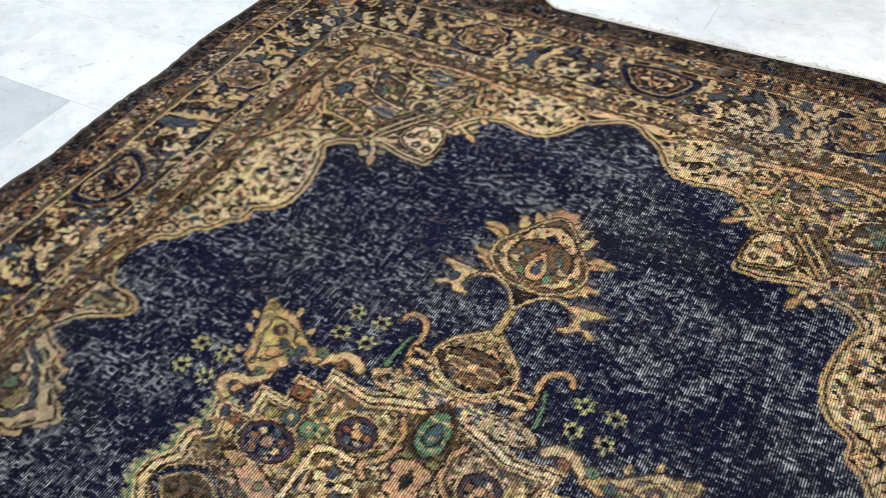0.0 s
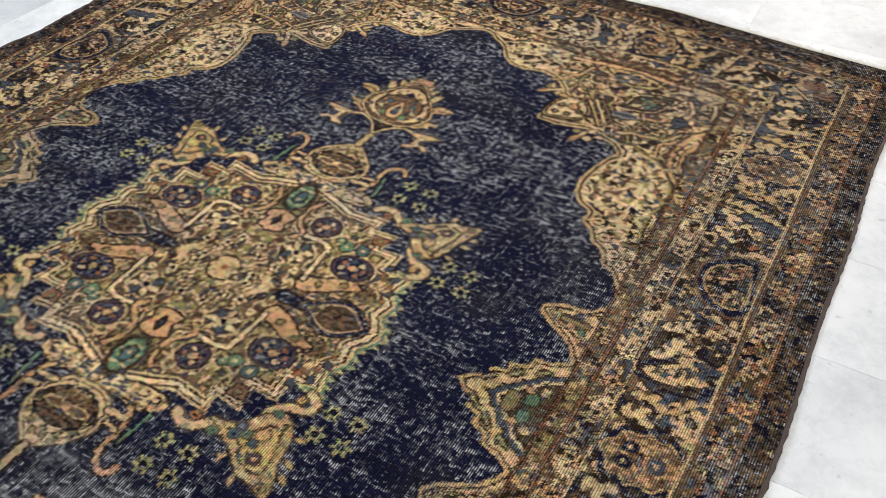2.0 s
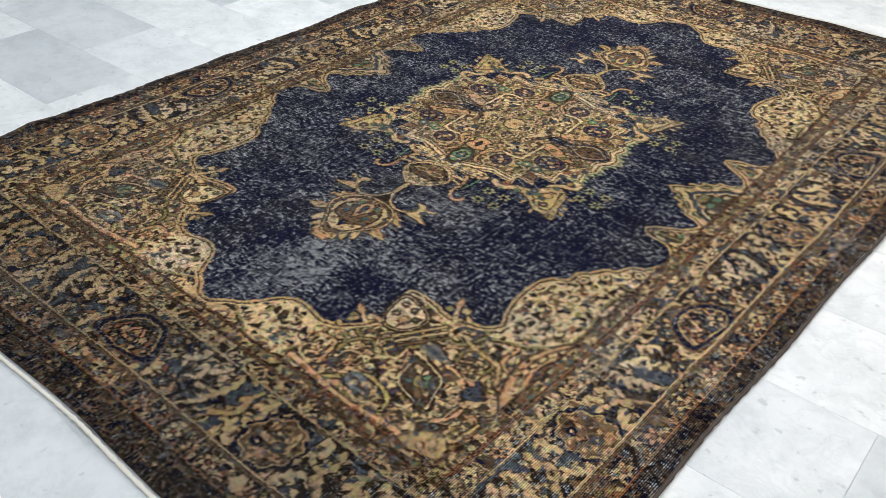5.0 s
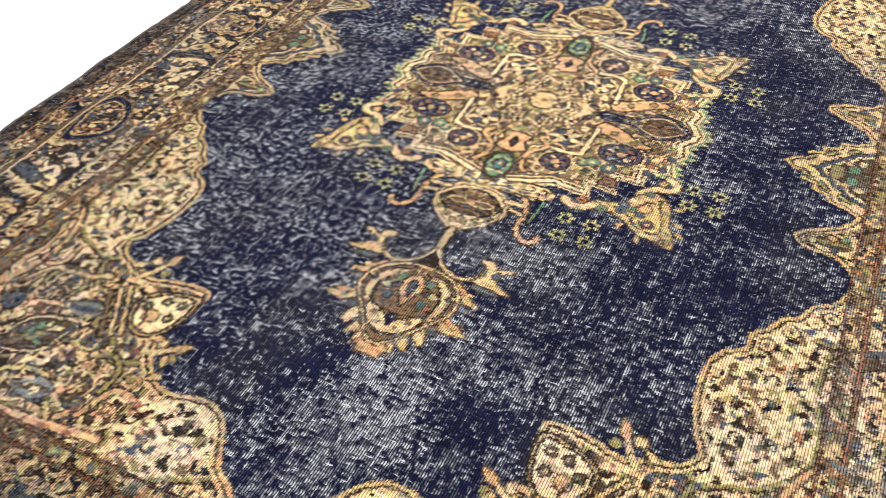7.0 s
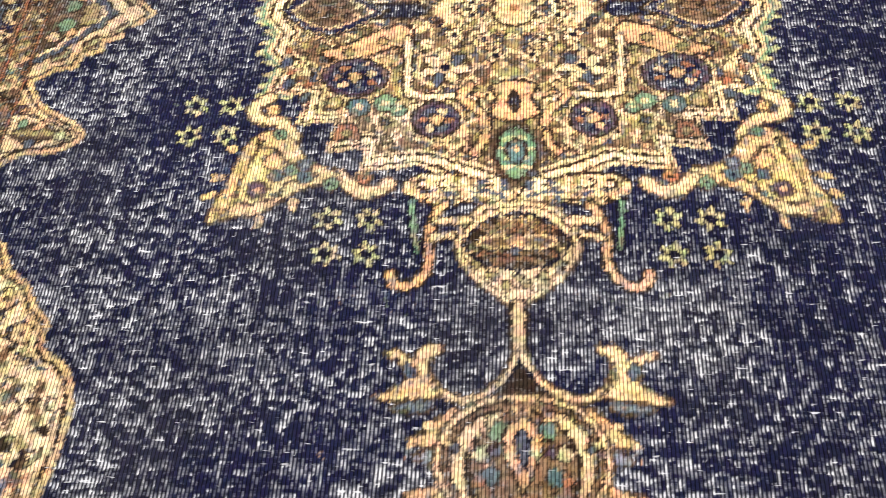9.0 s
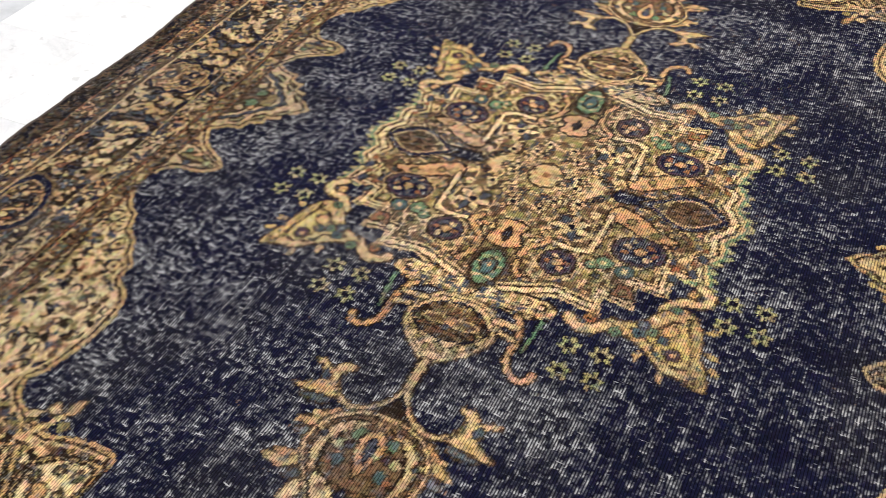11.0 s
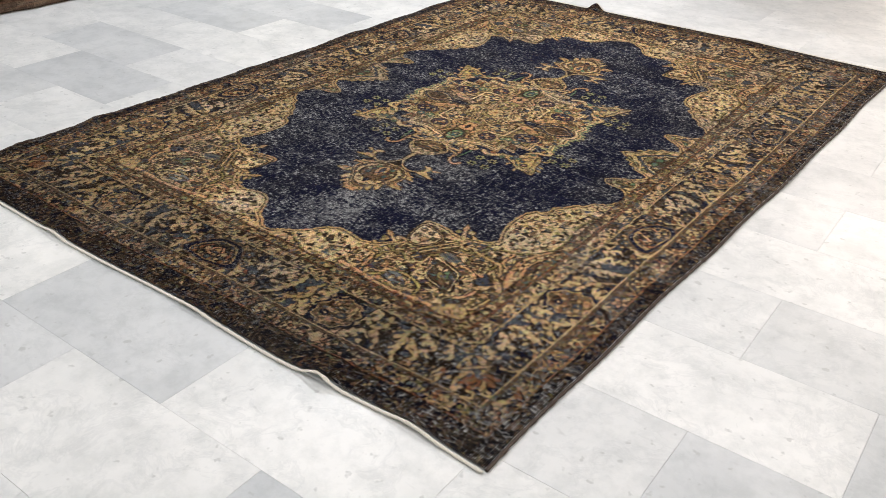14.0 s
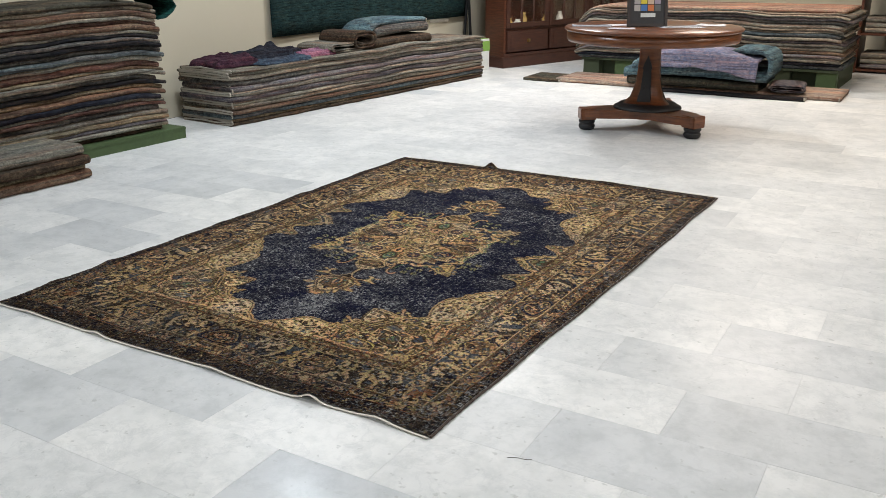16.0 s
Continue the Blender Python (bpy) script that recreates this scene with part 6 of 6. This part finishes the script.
def cabinet():
    """A glazed display cabinet: drawers below, glass doors above. Local x runs along its front, y into it."""
    ob = thing("display_cabinet", pose(-2.81, 6.08, 0, 0, 0, 72), "dark mahogany display cabinet with glass doors and drawers", "cabinet")
    L, D, H = 2.3, 0.33, 2.05
    part("plinth", slab(-0.02, -0.02, 0, L + 0.02, D, 0.13, 0.006), M_WOOD, ob)
    part("side_panel", slab(0, 0, 0.1305, 0.035, D - 0.02, H, 0.003), M_DARKWOOD, ob)
    part("side_panel", slab(L - 0.035, 0, 0.1305, L, D - 0.02, H, 0.003), M_DARKWOOD, ob)
    part("back_panel", slab(0, D - 0.0195, 0.1305, L, D, H), M_DARKWOOD, ob)
    part("top", slab(-0.03, -0.03, H + 0.0005, L + 0.03, D, H + 0.05, 0.008), M_WOOD, ob)
    part("middle_shelf", slab(0.0355, 0.02, 0.44, L - 0.0355, D - 0.02, 0.465), M_WOOD, ob)
    for z in (0.85, 1.25, 1.65):
        part("shelf", slab(0.0355, 0.05, z, L - 0.0355, D - 0.02, z + 0.02), M_WOOD, ob)
    part("drawer_rail", slab(-0.005, -0.012, 0.131, L + 0.005, 0.0, 0.17, 0.004), M_WOOD, ob)
    for k in range(3):
        x0 = 0.04 + k * 0.745
        dr = part("drawer", slab(x0 + 0.01, -0.008, 0.185, x0 + 0.72, 0.015, 0.435, 0.006), M_WOOD, ob)
        part("drawer_panel", slab(x0 + 0.07, -0.014, 0.225, x0 + 0.66, -0.0075, 0.395, 0.004), M_WOOD, dr)
        part("handle", slab(x0 + 0.34, -0.03, 0.29, x0 + 0.39, -0.0145, 0.33, 0.005), M_BRASS, dr)
        door = part("door", slab(x0, -0.006, 0.47, x0 + 0.06, 0.024, H - 0.02, 0.004), M_WOOD, ob)
        bm = bmesh.new()
        box(bm, x0 + 0.67, -0.006, 0.47, x0 + 0.735, 0.024, H - 0.02, 0.004)
        part("stile", bm, M_WOOD, door)
        part("rail", slab(x0 + 0.0605, -0.006, 0.47, x0 + 0.6695, 0.024, 0.53, 0.004), M_WOOD, door)
        part("rail", slab(x0 + 0.0605, -0.006, H - 0.09, x0 + 0.6695, 0.024, H - 0.02, 0.004), M_WOOD, door)
        for j in (0.26, 0.465):
            part("glazing_bar", slab(x0 + j, -0.004, 0.5305, x0 + j + 0.012, 0.02, H - 0.0905), M_WOOD, door)
        pane = part("pane", slab(x0 + 0.061, 0.021, 0.531, x0 + 0.669, 0.0245, H - 0.091), M_GLASS.m, door)
        pane.visible_shadow = False
    return ob


cabinet()
M_CERAMIC = plain("glazed_ware", (0.5, 0.34, 0.12), 0.25)
M_CERAMIC2 = plain("white_ware", (0.6, 0.58, 0.52), 0.3)
cab_m = pose(-2.81, 6.08, 0, 0, 0, 72)
for k, (x, r, h, mat) in enumerate(((0.2, 0.05, 0.13, M_CERAMIC2), (0.3, 0.045, 0.1, M_CERAMIC), (0.44, 0.06, 0.08, M_CERAMIC2), (0.55, 0.04, 0.16, M_CERAMIC), (0.95, 0.06, 0.12, M_CERAMIC), (1.2, 0.05, 0.15, M_CERAMIC2))):
    ob = part("vase", lathe([(r * 0.6, 0), (r, h * 0.3), (r * 0.95, h * 0.55), (r * 0.45, h * 0.82), (r * 0.6, h)], 20), mat, None, "", True)
    ob.matrix_world = cab_m @ pose(x, 0.22, 0.4655)
    tagged(ob, "small glazed ceramic vase standing inside the cabinet", "vase", "vases in the cabinet")

M_CARTON = plain("white_card", (0.62, 0.64, 0.62), 0.55)
M_LEAFGREEN = plain("green_print", (0.2, 0.36, 0.07), 0.5)
carton = thing("carton", pose(-2.98, 5.62, 0, 0, 0, 80), "white cardboard carton with a light green band", "box")
part("body", slab(0, 0, 0, 0.32, 0.28, 0.36, 0.004), M_CARTON, carton)
part("printed_band", slab(-0.0025, -0.0025, 0.22, 0.3225, 0.2825, 0.335), M_LEAFGREEN, carton, "light green printed band")
part("lid_flap", slab(0.004, 0.004, 0.3605, 0.316, 0.138, 0.364), M_LEAFGREEN, carton)
part("lid_flap", slab(0.004, 0.142, 0.3605, 0.316, 0.276, 0.364), M_LEAFGREEN, carton)

# ---- round table ----
TX, TY = -0.02, 3.29


def table():
    ob = thing("pedestal_table", pose(TX, TY, 0), "round mahogany pedestal table on a three-footed base", "table")
    part("tabletop", lathe([(0.0, 0.748), (0.62, 0.748), (0.652, 0.752), (0.664, 0.762), (0.664, 0.772), (0.655, 0.78), (0.0, 0.78)], 72), M_TABLEWOOD, ob, "", True)
    part("apron", lathe([(0.6, 0.676), (0.636, 0.676), (0.645, 0.69), (0.645, 0.7475), (0.6, 0.7475)], 72), M_TABLEWOOD, ob, "", True)
    # three-sided waisted column
    verts, faces = [], []
    prof = ((0.165, 0.205), (0.18, 0.208), (0.2, 0.17), (0.25, 0.122), (0.34, 0.094), (0.46, 0.08), (0.6, 0.078), (0.675, 0.086), (0.747, 0.1))
    n = 24
    for z, r in prof:
        for i in range(n):
            a = 2 * math.pi * i / n
            k = 1 + 0.16 * math.cos(3 * (a - math.pi / 2)) * (1.0 if z < 0.6 else 0.5)
            verts.append((r * k * math.cos(a), r * k * math.sin(a), z))
    for j in range(len(prof) - 1):
        faces += [(j * n + i, j * n + (i + 1) % n, (j + 1) * n + (i + 1) % n, (j + 1) * n + i) for i in range(n)]
    faces += [tuple(reversed(range(n))), tuple((len(prof) - 1) * n + i for i in range(n))]
    part("column", (verts, [], faces), M_TABLEWOOD, ob, "", True)
    part("collar", lathe([(0.262, 0.1652), (0.258, 0.178), (0.232, 0.192), (0.214, 0.204), (0.19, 0.206)], 40), M_BLACK, ob, "ebonised moulding at the column's foot", True)
    # dark pointed panels let into the three faces
    for k in range(3):
        a = math.radians(-90 + 120 * k)
        outl = [(-0.052, 0.225), (0.052, 0.225), (0.038, 0.32), (0.03, 0.46), (0.035, 0.475), (0.028, 0.5), (0.0, 0.57), (-0.028, 0.5), (-0.035, 0.475), (-0.03, 0.46), (-0.038, 0.32)]
        v, f = [], []
        for o in (0.0, 0.012):
            for u, z in outl:
                rad = np.interp(z, [p[0] for p in prof], [p[1] for p in prof]) * 0.845 - 0.004 + o
                v.append((rad * math.cos(a) - u * math.sin(a), rad * math.sin(a) + u * math.cos(a), z))
        q = len(outl)
        f = [tuple(reversed(range(q))), tuple(range(q, 2 * q))] + [(i, (i + 1) % q, q + (i + 1) % q, q + i) for i in range(q)]
        part("inset_panel", (v, [], f), M_BLACK, ob, "black pointed inset panel")
    # hollow-sided base
    v, f = [], []
    n = 48
    for z, s in ((0.1, 0.985), (0.105, 1.0), (0.16, 1.0), (0.1645, 0.985)):
        for i in range(n):
            a = 2 * math.pi * i / n
            c = math.cos(3 * (a - math.pi / 2))
            r = 0.2 + 0.33 * max(0.0, (c + 1) / 2) ** 2.6
            v.append((s * r * math.cos(a), s * r * math.sin(a), z))
    for j in range(3):
        f += [(j * n + i, j * n + (i + 1) % n, (j + 1) * n + (i + 1) % n, (j + 1) * n + i) for i in range(n)]
    f += [tuple(reversed(range(n))), tuple(3 * n + i for i in range(n))]
    part("base", (v, [], f), M_TABLEWOOD, ob)
    for k in range(3):
        a = math.radians(90 + 120 * k)
        foot = part("foot", lathe([(0.044, 0.0), (0.058, 0.01), (0.064, 0.028), (0.06, 0.042), (0.05, 0.046), (0.055, 0.05), (0.064, 0.06), (0.064, 0.074), (0.052, 0.08)], 28), M_BLACK, ob, "dark turned bun foot", True)
        foot.matrix_basis = pose(0.47 * math.cos(a), 0.47 * math.sin(a), 0)
        blk = part("foot_block", slab(-0.062, -0.062, 0.0805, 0.062, 0.062, 0.168, 0.006), M_TABLEWOOD, ob)
        blk.matrix_basis = pose(0.47 * math.cos(a), 0.47 * math.sin(a), 0, 0, 0, 90 + 120 * k)
    ob.matrix_world = pose(TX, TY, 0, 0, 0, 5)
    return ob


table()
TZ = 0.7805
# framed colour chart leaning on the table
M_FRAME = plain("dark_frame", (0.035, 0.025, 0.022), 0.45)
M_CARD = plain("chart_card", (0.03, 0.03, 0.033), 0.7)
chart = thing("colour_chart", pose(TX - 0.02, TY - 0.08, TZ, -12, 0, 30), "dark framed photographic colour chart standing on the table", "colour chart")
W2, HH = 0.15, 0.42
part("frame_side", slab(-W2, -0.012, 0.0, -W2 + 0.022, 0.012, HH, 0.002), M_FRAME, chart)
part("frame_side", slab(W2 - 0.022, -0.012, 0.0, W2, 0.012, HH, 0.002), M_FRAME, chart)
part("frame_rail", slab(-W2 + 0.0222, -0.012, 0.0, W2 - 0.0222, 0.012, 0.022, 0.002), M_FRAME, chart)
part("frame_rail", slab(-W2 + 0.0222, -0.012, HH - 0.022, W2 - 0.0222, 0.012, HH, 0.002), M_FRAME, chart)
part("card", slab(-W2 + 0.0224, -0.004, 0.0224, W2 - 0.0224, 0.004, HH - 0.0224), M_CARD, chart)
part("prop", slab(-0.02, 0.013, 0.0, 0.02, 0.02, 0.2, 0.002), M_FRAME, chart)
SW = ((0.4, 0.38, 0.36), (0.06, 0.16, 0.4), (0.55, 0.16, 0.05), (0.12, 0.13, 0.13), (0.35, 0.33, 0.33), (0.6, 0.5, 0.04), (0.55, 0.42, 0.33), (0.3, 0.26, 0.34), (0.08, 0.28, 0.1), (0.3, 0.05, 0.12), (0.05, 0.3, 0.35), (0.6, 0.58, 0.56))
for k, c in enumerate(SW):
    i, j = k % 4, k // 4
    x, z = -0.098 + i * 0.05, 0.115 + j * 0.052
    part("swatch", slab(x, -0.0062, z, x + 0.045, -0.0041, z + 0.046), plain("swatch_ink", c, 0.6), chart, "square colour swatch")
part("caption_strip", slab(-0.05, -0.0062, 0.07, 0.06, -0.0041, 0.1), M_CARTON, chart, "white paper strip")
# papers and plastic on the table
M_PAPER = plain("paper", (0.7, 0.7, 0.72), 0.5)
M_FILM = plain("clear_film", (0.5, 0.52, 0.58), 0.15)


def sheet(x, y, w, d, turn, label, mat, seed):
    v, f = [], []
    nx, ny = 8, 6
    for k in (0, 1):
        for j in range(ny + 1):
            for i in range(nx + 1):
                u, t = i / nx, j / ny
                z = 0.0006 + 0.0008 * k + 0.012 * max(0.0, noise.noise(Vector((u * 3, t * 3, seed)))) * (0.3 + abs(2 * u - 1))
                v.append(((u - 0.5) * w, (t - 0.5) * d, z))
    q, half = nx + 1, (nx + 1) * (ny + 1)
    for j in range(ny):
        for i in range(nx):
            g = (j * q + i, j * q + i + 1, (j + 1) * q + i + 1, (j + 1) * q + i)
            f += [tuple(reversed(g)), tuple(half + e for e in g)]
    edge = [i for i in range(q)] + [j * q + nx for j in range(1, ny + 1)] + [ny * q + i for i in range(nx - 1, -1, -1)] + [j * q for j in range(ny - 1, 0, -1)]
    f += [(a, b, half + b, half + a) for a, b in zip(edge, edge[1:] + edge[:1])]
    ob = part("paper", (v, [], f), mat, None, "", True)
    ob.matrix_world = pose(TX + x, TY + y, TZ, 0, 0, turn)
    return tagged(ob, label, "paper")


sheet(-0.42, -0.18, 0.3, 0.16, 25, "crumpled clear plastic wrapper lying on the table", M_FILM, 1)
sheet(-0.24, 0.0, 0.22, 0.14, 40, "white paper sheet lying on the round table", M_PAPER, 2)
sheet(-0.12, -0.34, 0.2, 0.12, 30, "white paper label lying on the round table", M_PAPER, 3)
sheet(0.2, 0.02, 0.34, 0.2, 35, "crumpled clear plastic sleeve lying on the table", M_FILM, 4)
sheet(0.36, 0.28, 0.22, 0.16, 10, "white paper sheet lying on the round table", M_PAPER, 5)

# dark shelving with stacked rugs beyond the platform
shelf = thing("shelf_unit", pose(0.85, 7.75, 0), "dark wooden shelf unit at the far wall", "shelf")
part("side_panel", slab(0, 0, 0, 0.03, 0.6, 1.6, 0.003), M_DARKWOOD, shelf)
part("side_panel", slab(2.4, 0, 0, 2.43, 0.6, 1.6, 0.003), M_DARKWOOD, shelf)
for z in (0.02, 0.42, 0.82, 1.22, 1.575):
    part("shelf_board", slab(0.0302, 0.0, z, 2.3998, 0.6, z + 0.025, 0.002), M_DARKWOOD, shelf)
for k, (z, c) in enumerate(((0.0455, "lilac"), (0.4455, "cream"), (0.8455, "stone"))):
    for j in range(3):
        folded_rug(pose(0.92, 7.78, z + j * 0.06), 2.2, 0.5, 0.058, (c, "cream", "stone")[j], 90 + 3 * k + j, lambda x: 0.0, "lying in the dark shelf unit", "rugs in the shelf", (0, 0), (False, False), 14)


def loose_thread(x, y, turn, length):
    """A dark thread that has come off a rug."""
    verts, faces = [], []
    for i in range(9):
        u = length * i / 8
        w = 0.004 * math.sin(i * 0.7)
        verts += [(u, w - 0.0005, 0.0002), (u, w + 0.0005, 0.0002), (u, w + 0.0003, 0.0013), (u, w - 0.0003, 0.0013)]
        if i:
            b = 4 * i
            faces += [(b - 4 + k, b - 4 + (k + 1) % 4, b + (k + 1) % 4, b + k) for k in range(4)]
    faces += [(0, 1, 2, 3), (35, 34, 33, 32)]
    ob = part("loose_thread", (verts, [], faces), M_BIND)
    ob.matrix_basis = pose(x, y, 0, 0, 0, turn)
    tagged(ob, "short dark brown wool thread lying on the marble floor", "thread")


loose_thread(1.27, -1.41, 26.6, 0.067)

# ceiling light fittings
M_LAMPCASE = plain("white_metal", (0.75, 0.75, 0.74), 0.4)
for (x, y), wide in zip(LAMPS, LAMP_WIDE):
    fit_ = thing("ceiling_light", pose(x, y, CEIL - 0.05), "white square ceiling light fixed to the ceiling", "ceiling light", "ceiling lights")
    s = wide / 2 + 0.03
    for a in ((-s, -s, s, -s + 0.025), (-s, s - 0.025, s, s), (-s, -s + 0.0252, -s + 0.025, s - 0.0252), (s - 0.025, -s + 0.0252, s, s - 0.0252)):
        part("frame", slab(a[0], a[1], 0.0, a[2], a[3], 0.05, 0.002), M_LAMPCASE, fit_)

# ---- floor slabs: 0.59 x 0.297 m in running bond, turned a little against the rug ----
TW, TH, TURN = 0.59, 0.2975, radians(2.0)


def slab_mesh(name):
    g, e, z = 0.0002, 0.0004, 0.003
    x, y = TW / 2 - g, TH / 2 - g
    verts = [(sx * x, sy * y, -z) for sx, sy in ((-1, -1), (1, -1), (1, 1), (-1, 1))]
    verts += [(sx * x, sy * y, -e) for sx, sy in ((-1, -1), (1, -1), (1, 1), (-1, 1))]
    verts += [(sx * (x - e), sy * (y - e), 0) for sx, sy in ((-1, -1), (1, -1), (1, 1), (-1, 1))]
    faces = [(8, 9, 10, 11)]
    for a in (0, 4):
        faces += [(a + i, a + (i + 1) % 4, a + 4 + (i + 1) % 4, a + 4 + i) for i in range(4)]
    me = bpy.data.meshes.new(name)
    me.from_pydata(verts, [], faces)
    me.materials.append(M_MARBLE)
    return me


tile_mesh = slab_mesh("slab")
# slabs that stand out: 0 is a dark grey one, 1 nearly white; the rest vary by chance
TONES = {(0, -2): 1.1, (0, -1): 0.18, (0, 0): 0.9, (0, 1): 0.75, (-1, -2): 0.2, (-1, -1): 0.9, (-1, 0): 0.0, (-2, -1): 0.6, (-2, 0): 0.6, (1, 0): 0.5, (1, 1): 0.18, (2, 1): 0.83, (2, 2): 0.3, (3, 0): 0.7, (3, 1): 0.58, (4, 2): 0.35,
         (4, 1): 0.85, (3, -4): 0.15, (3, -5): 0.8, (4, -4): 0.2, (2, -4): 0.4, (2, -5): 0.35, (4, -5): 0.7, (5, -4): 0.8, (6, -4): 0.15, (6, -3): 0.9, (7, -4): 0.2, (7, -5): 0.3, (5, -3): 0.75, (8, -3): 0.8, (1, -4): 0.8}
tone_rs = random.Random(12)
spots = []
for row in range(-18, 36):
    for col in range(-9, 12):
        u = 0.361 + (col + 0.5) * TW + (0.295 if row % 2 else 0.0)
        v = -1.727 + (row + 0.5) * TH
        x, y = u * math.cos(TURN) - v * math.sin(TURN), u * math.sin(TURN) + v * math.cos(TURN)
        if X0 - 0.2 < x < X1 + 0.2 and Y0 - 0.1 < y < Y1 + 0.1:
            spots.append((x, y, TONES.get((row, col), tone_rs.uniform(0.5, 0.85))))
spots.sort(key=lambda s: math.hypot((s[0] - 0.1) / 1.0, (s[1] - 0.6) / 1.25))
rest_v, rest_f = [], []
for k, (x, y, tone) in enumerate(spots):
    if k < 300 and X0 + 0.35 < x < X1 - 0.35:
        ob = new("slab", tile_mesh)
        ob.parent = floor
        ob.matrix_basis = pose(x, y, random.uniform(-0.0001, 0.0001), 0, 0, 2.0)
        ob.color = (0.56 + 0.245 * tone, 0.575 + 0.225 * tone, 0.588 + 0.195 * tone, 1.0)
    else:
        m = pose(x, y, 0, 0, 0, 2.0)
        base = len(rest_v)
        corners = [m @ v.co for v in tile_mesh.vertices]
        rest_v += [(min(max(p.x, X0), X1), min(max(p.y, Y0), Y1), p.z) for p in corners]
        rest_f += [tuple(base + i for i in p.vertices) for p in tile_mesh.polygons]
rest = part("slabs", (rest_v, [], rest_f), M_MARBLE, floor)
rest["kind"] = "stuff"
rest.color = (1, 1, 1, 0)
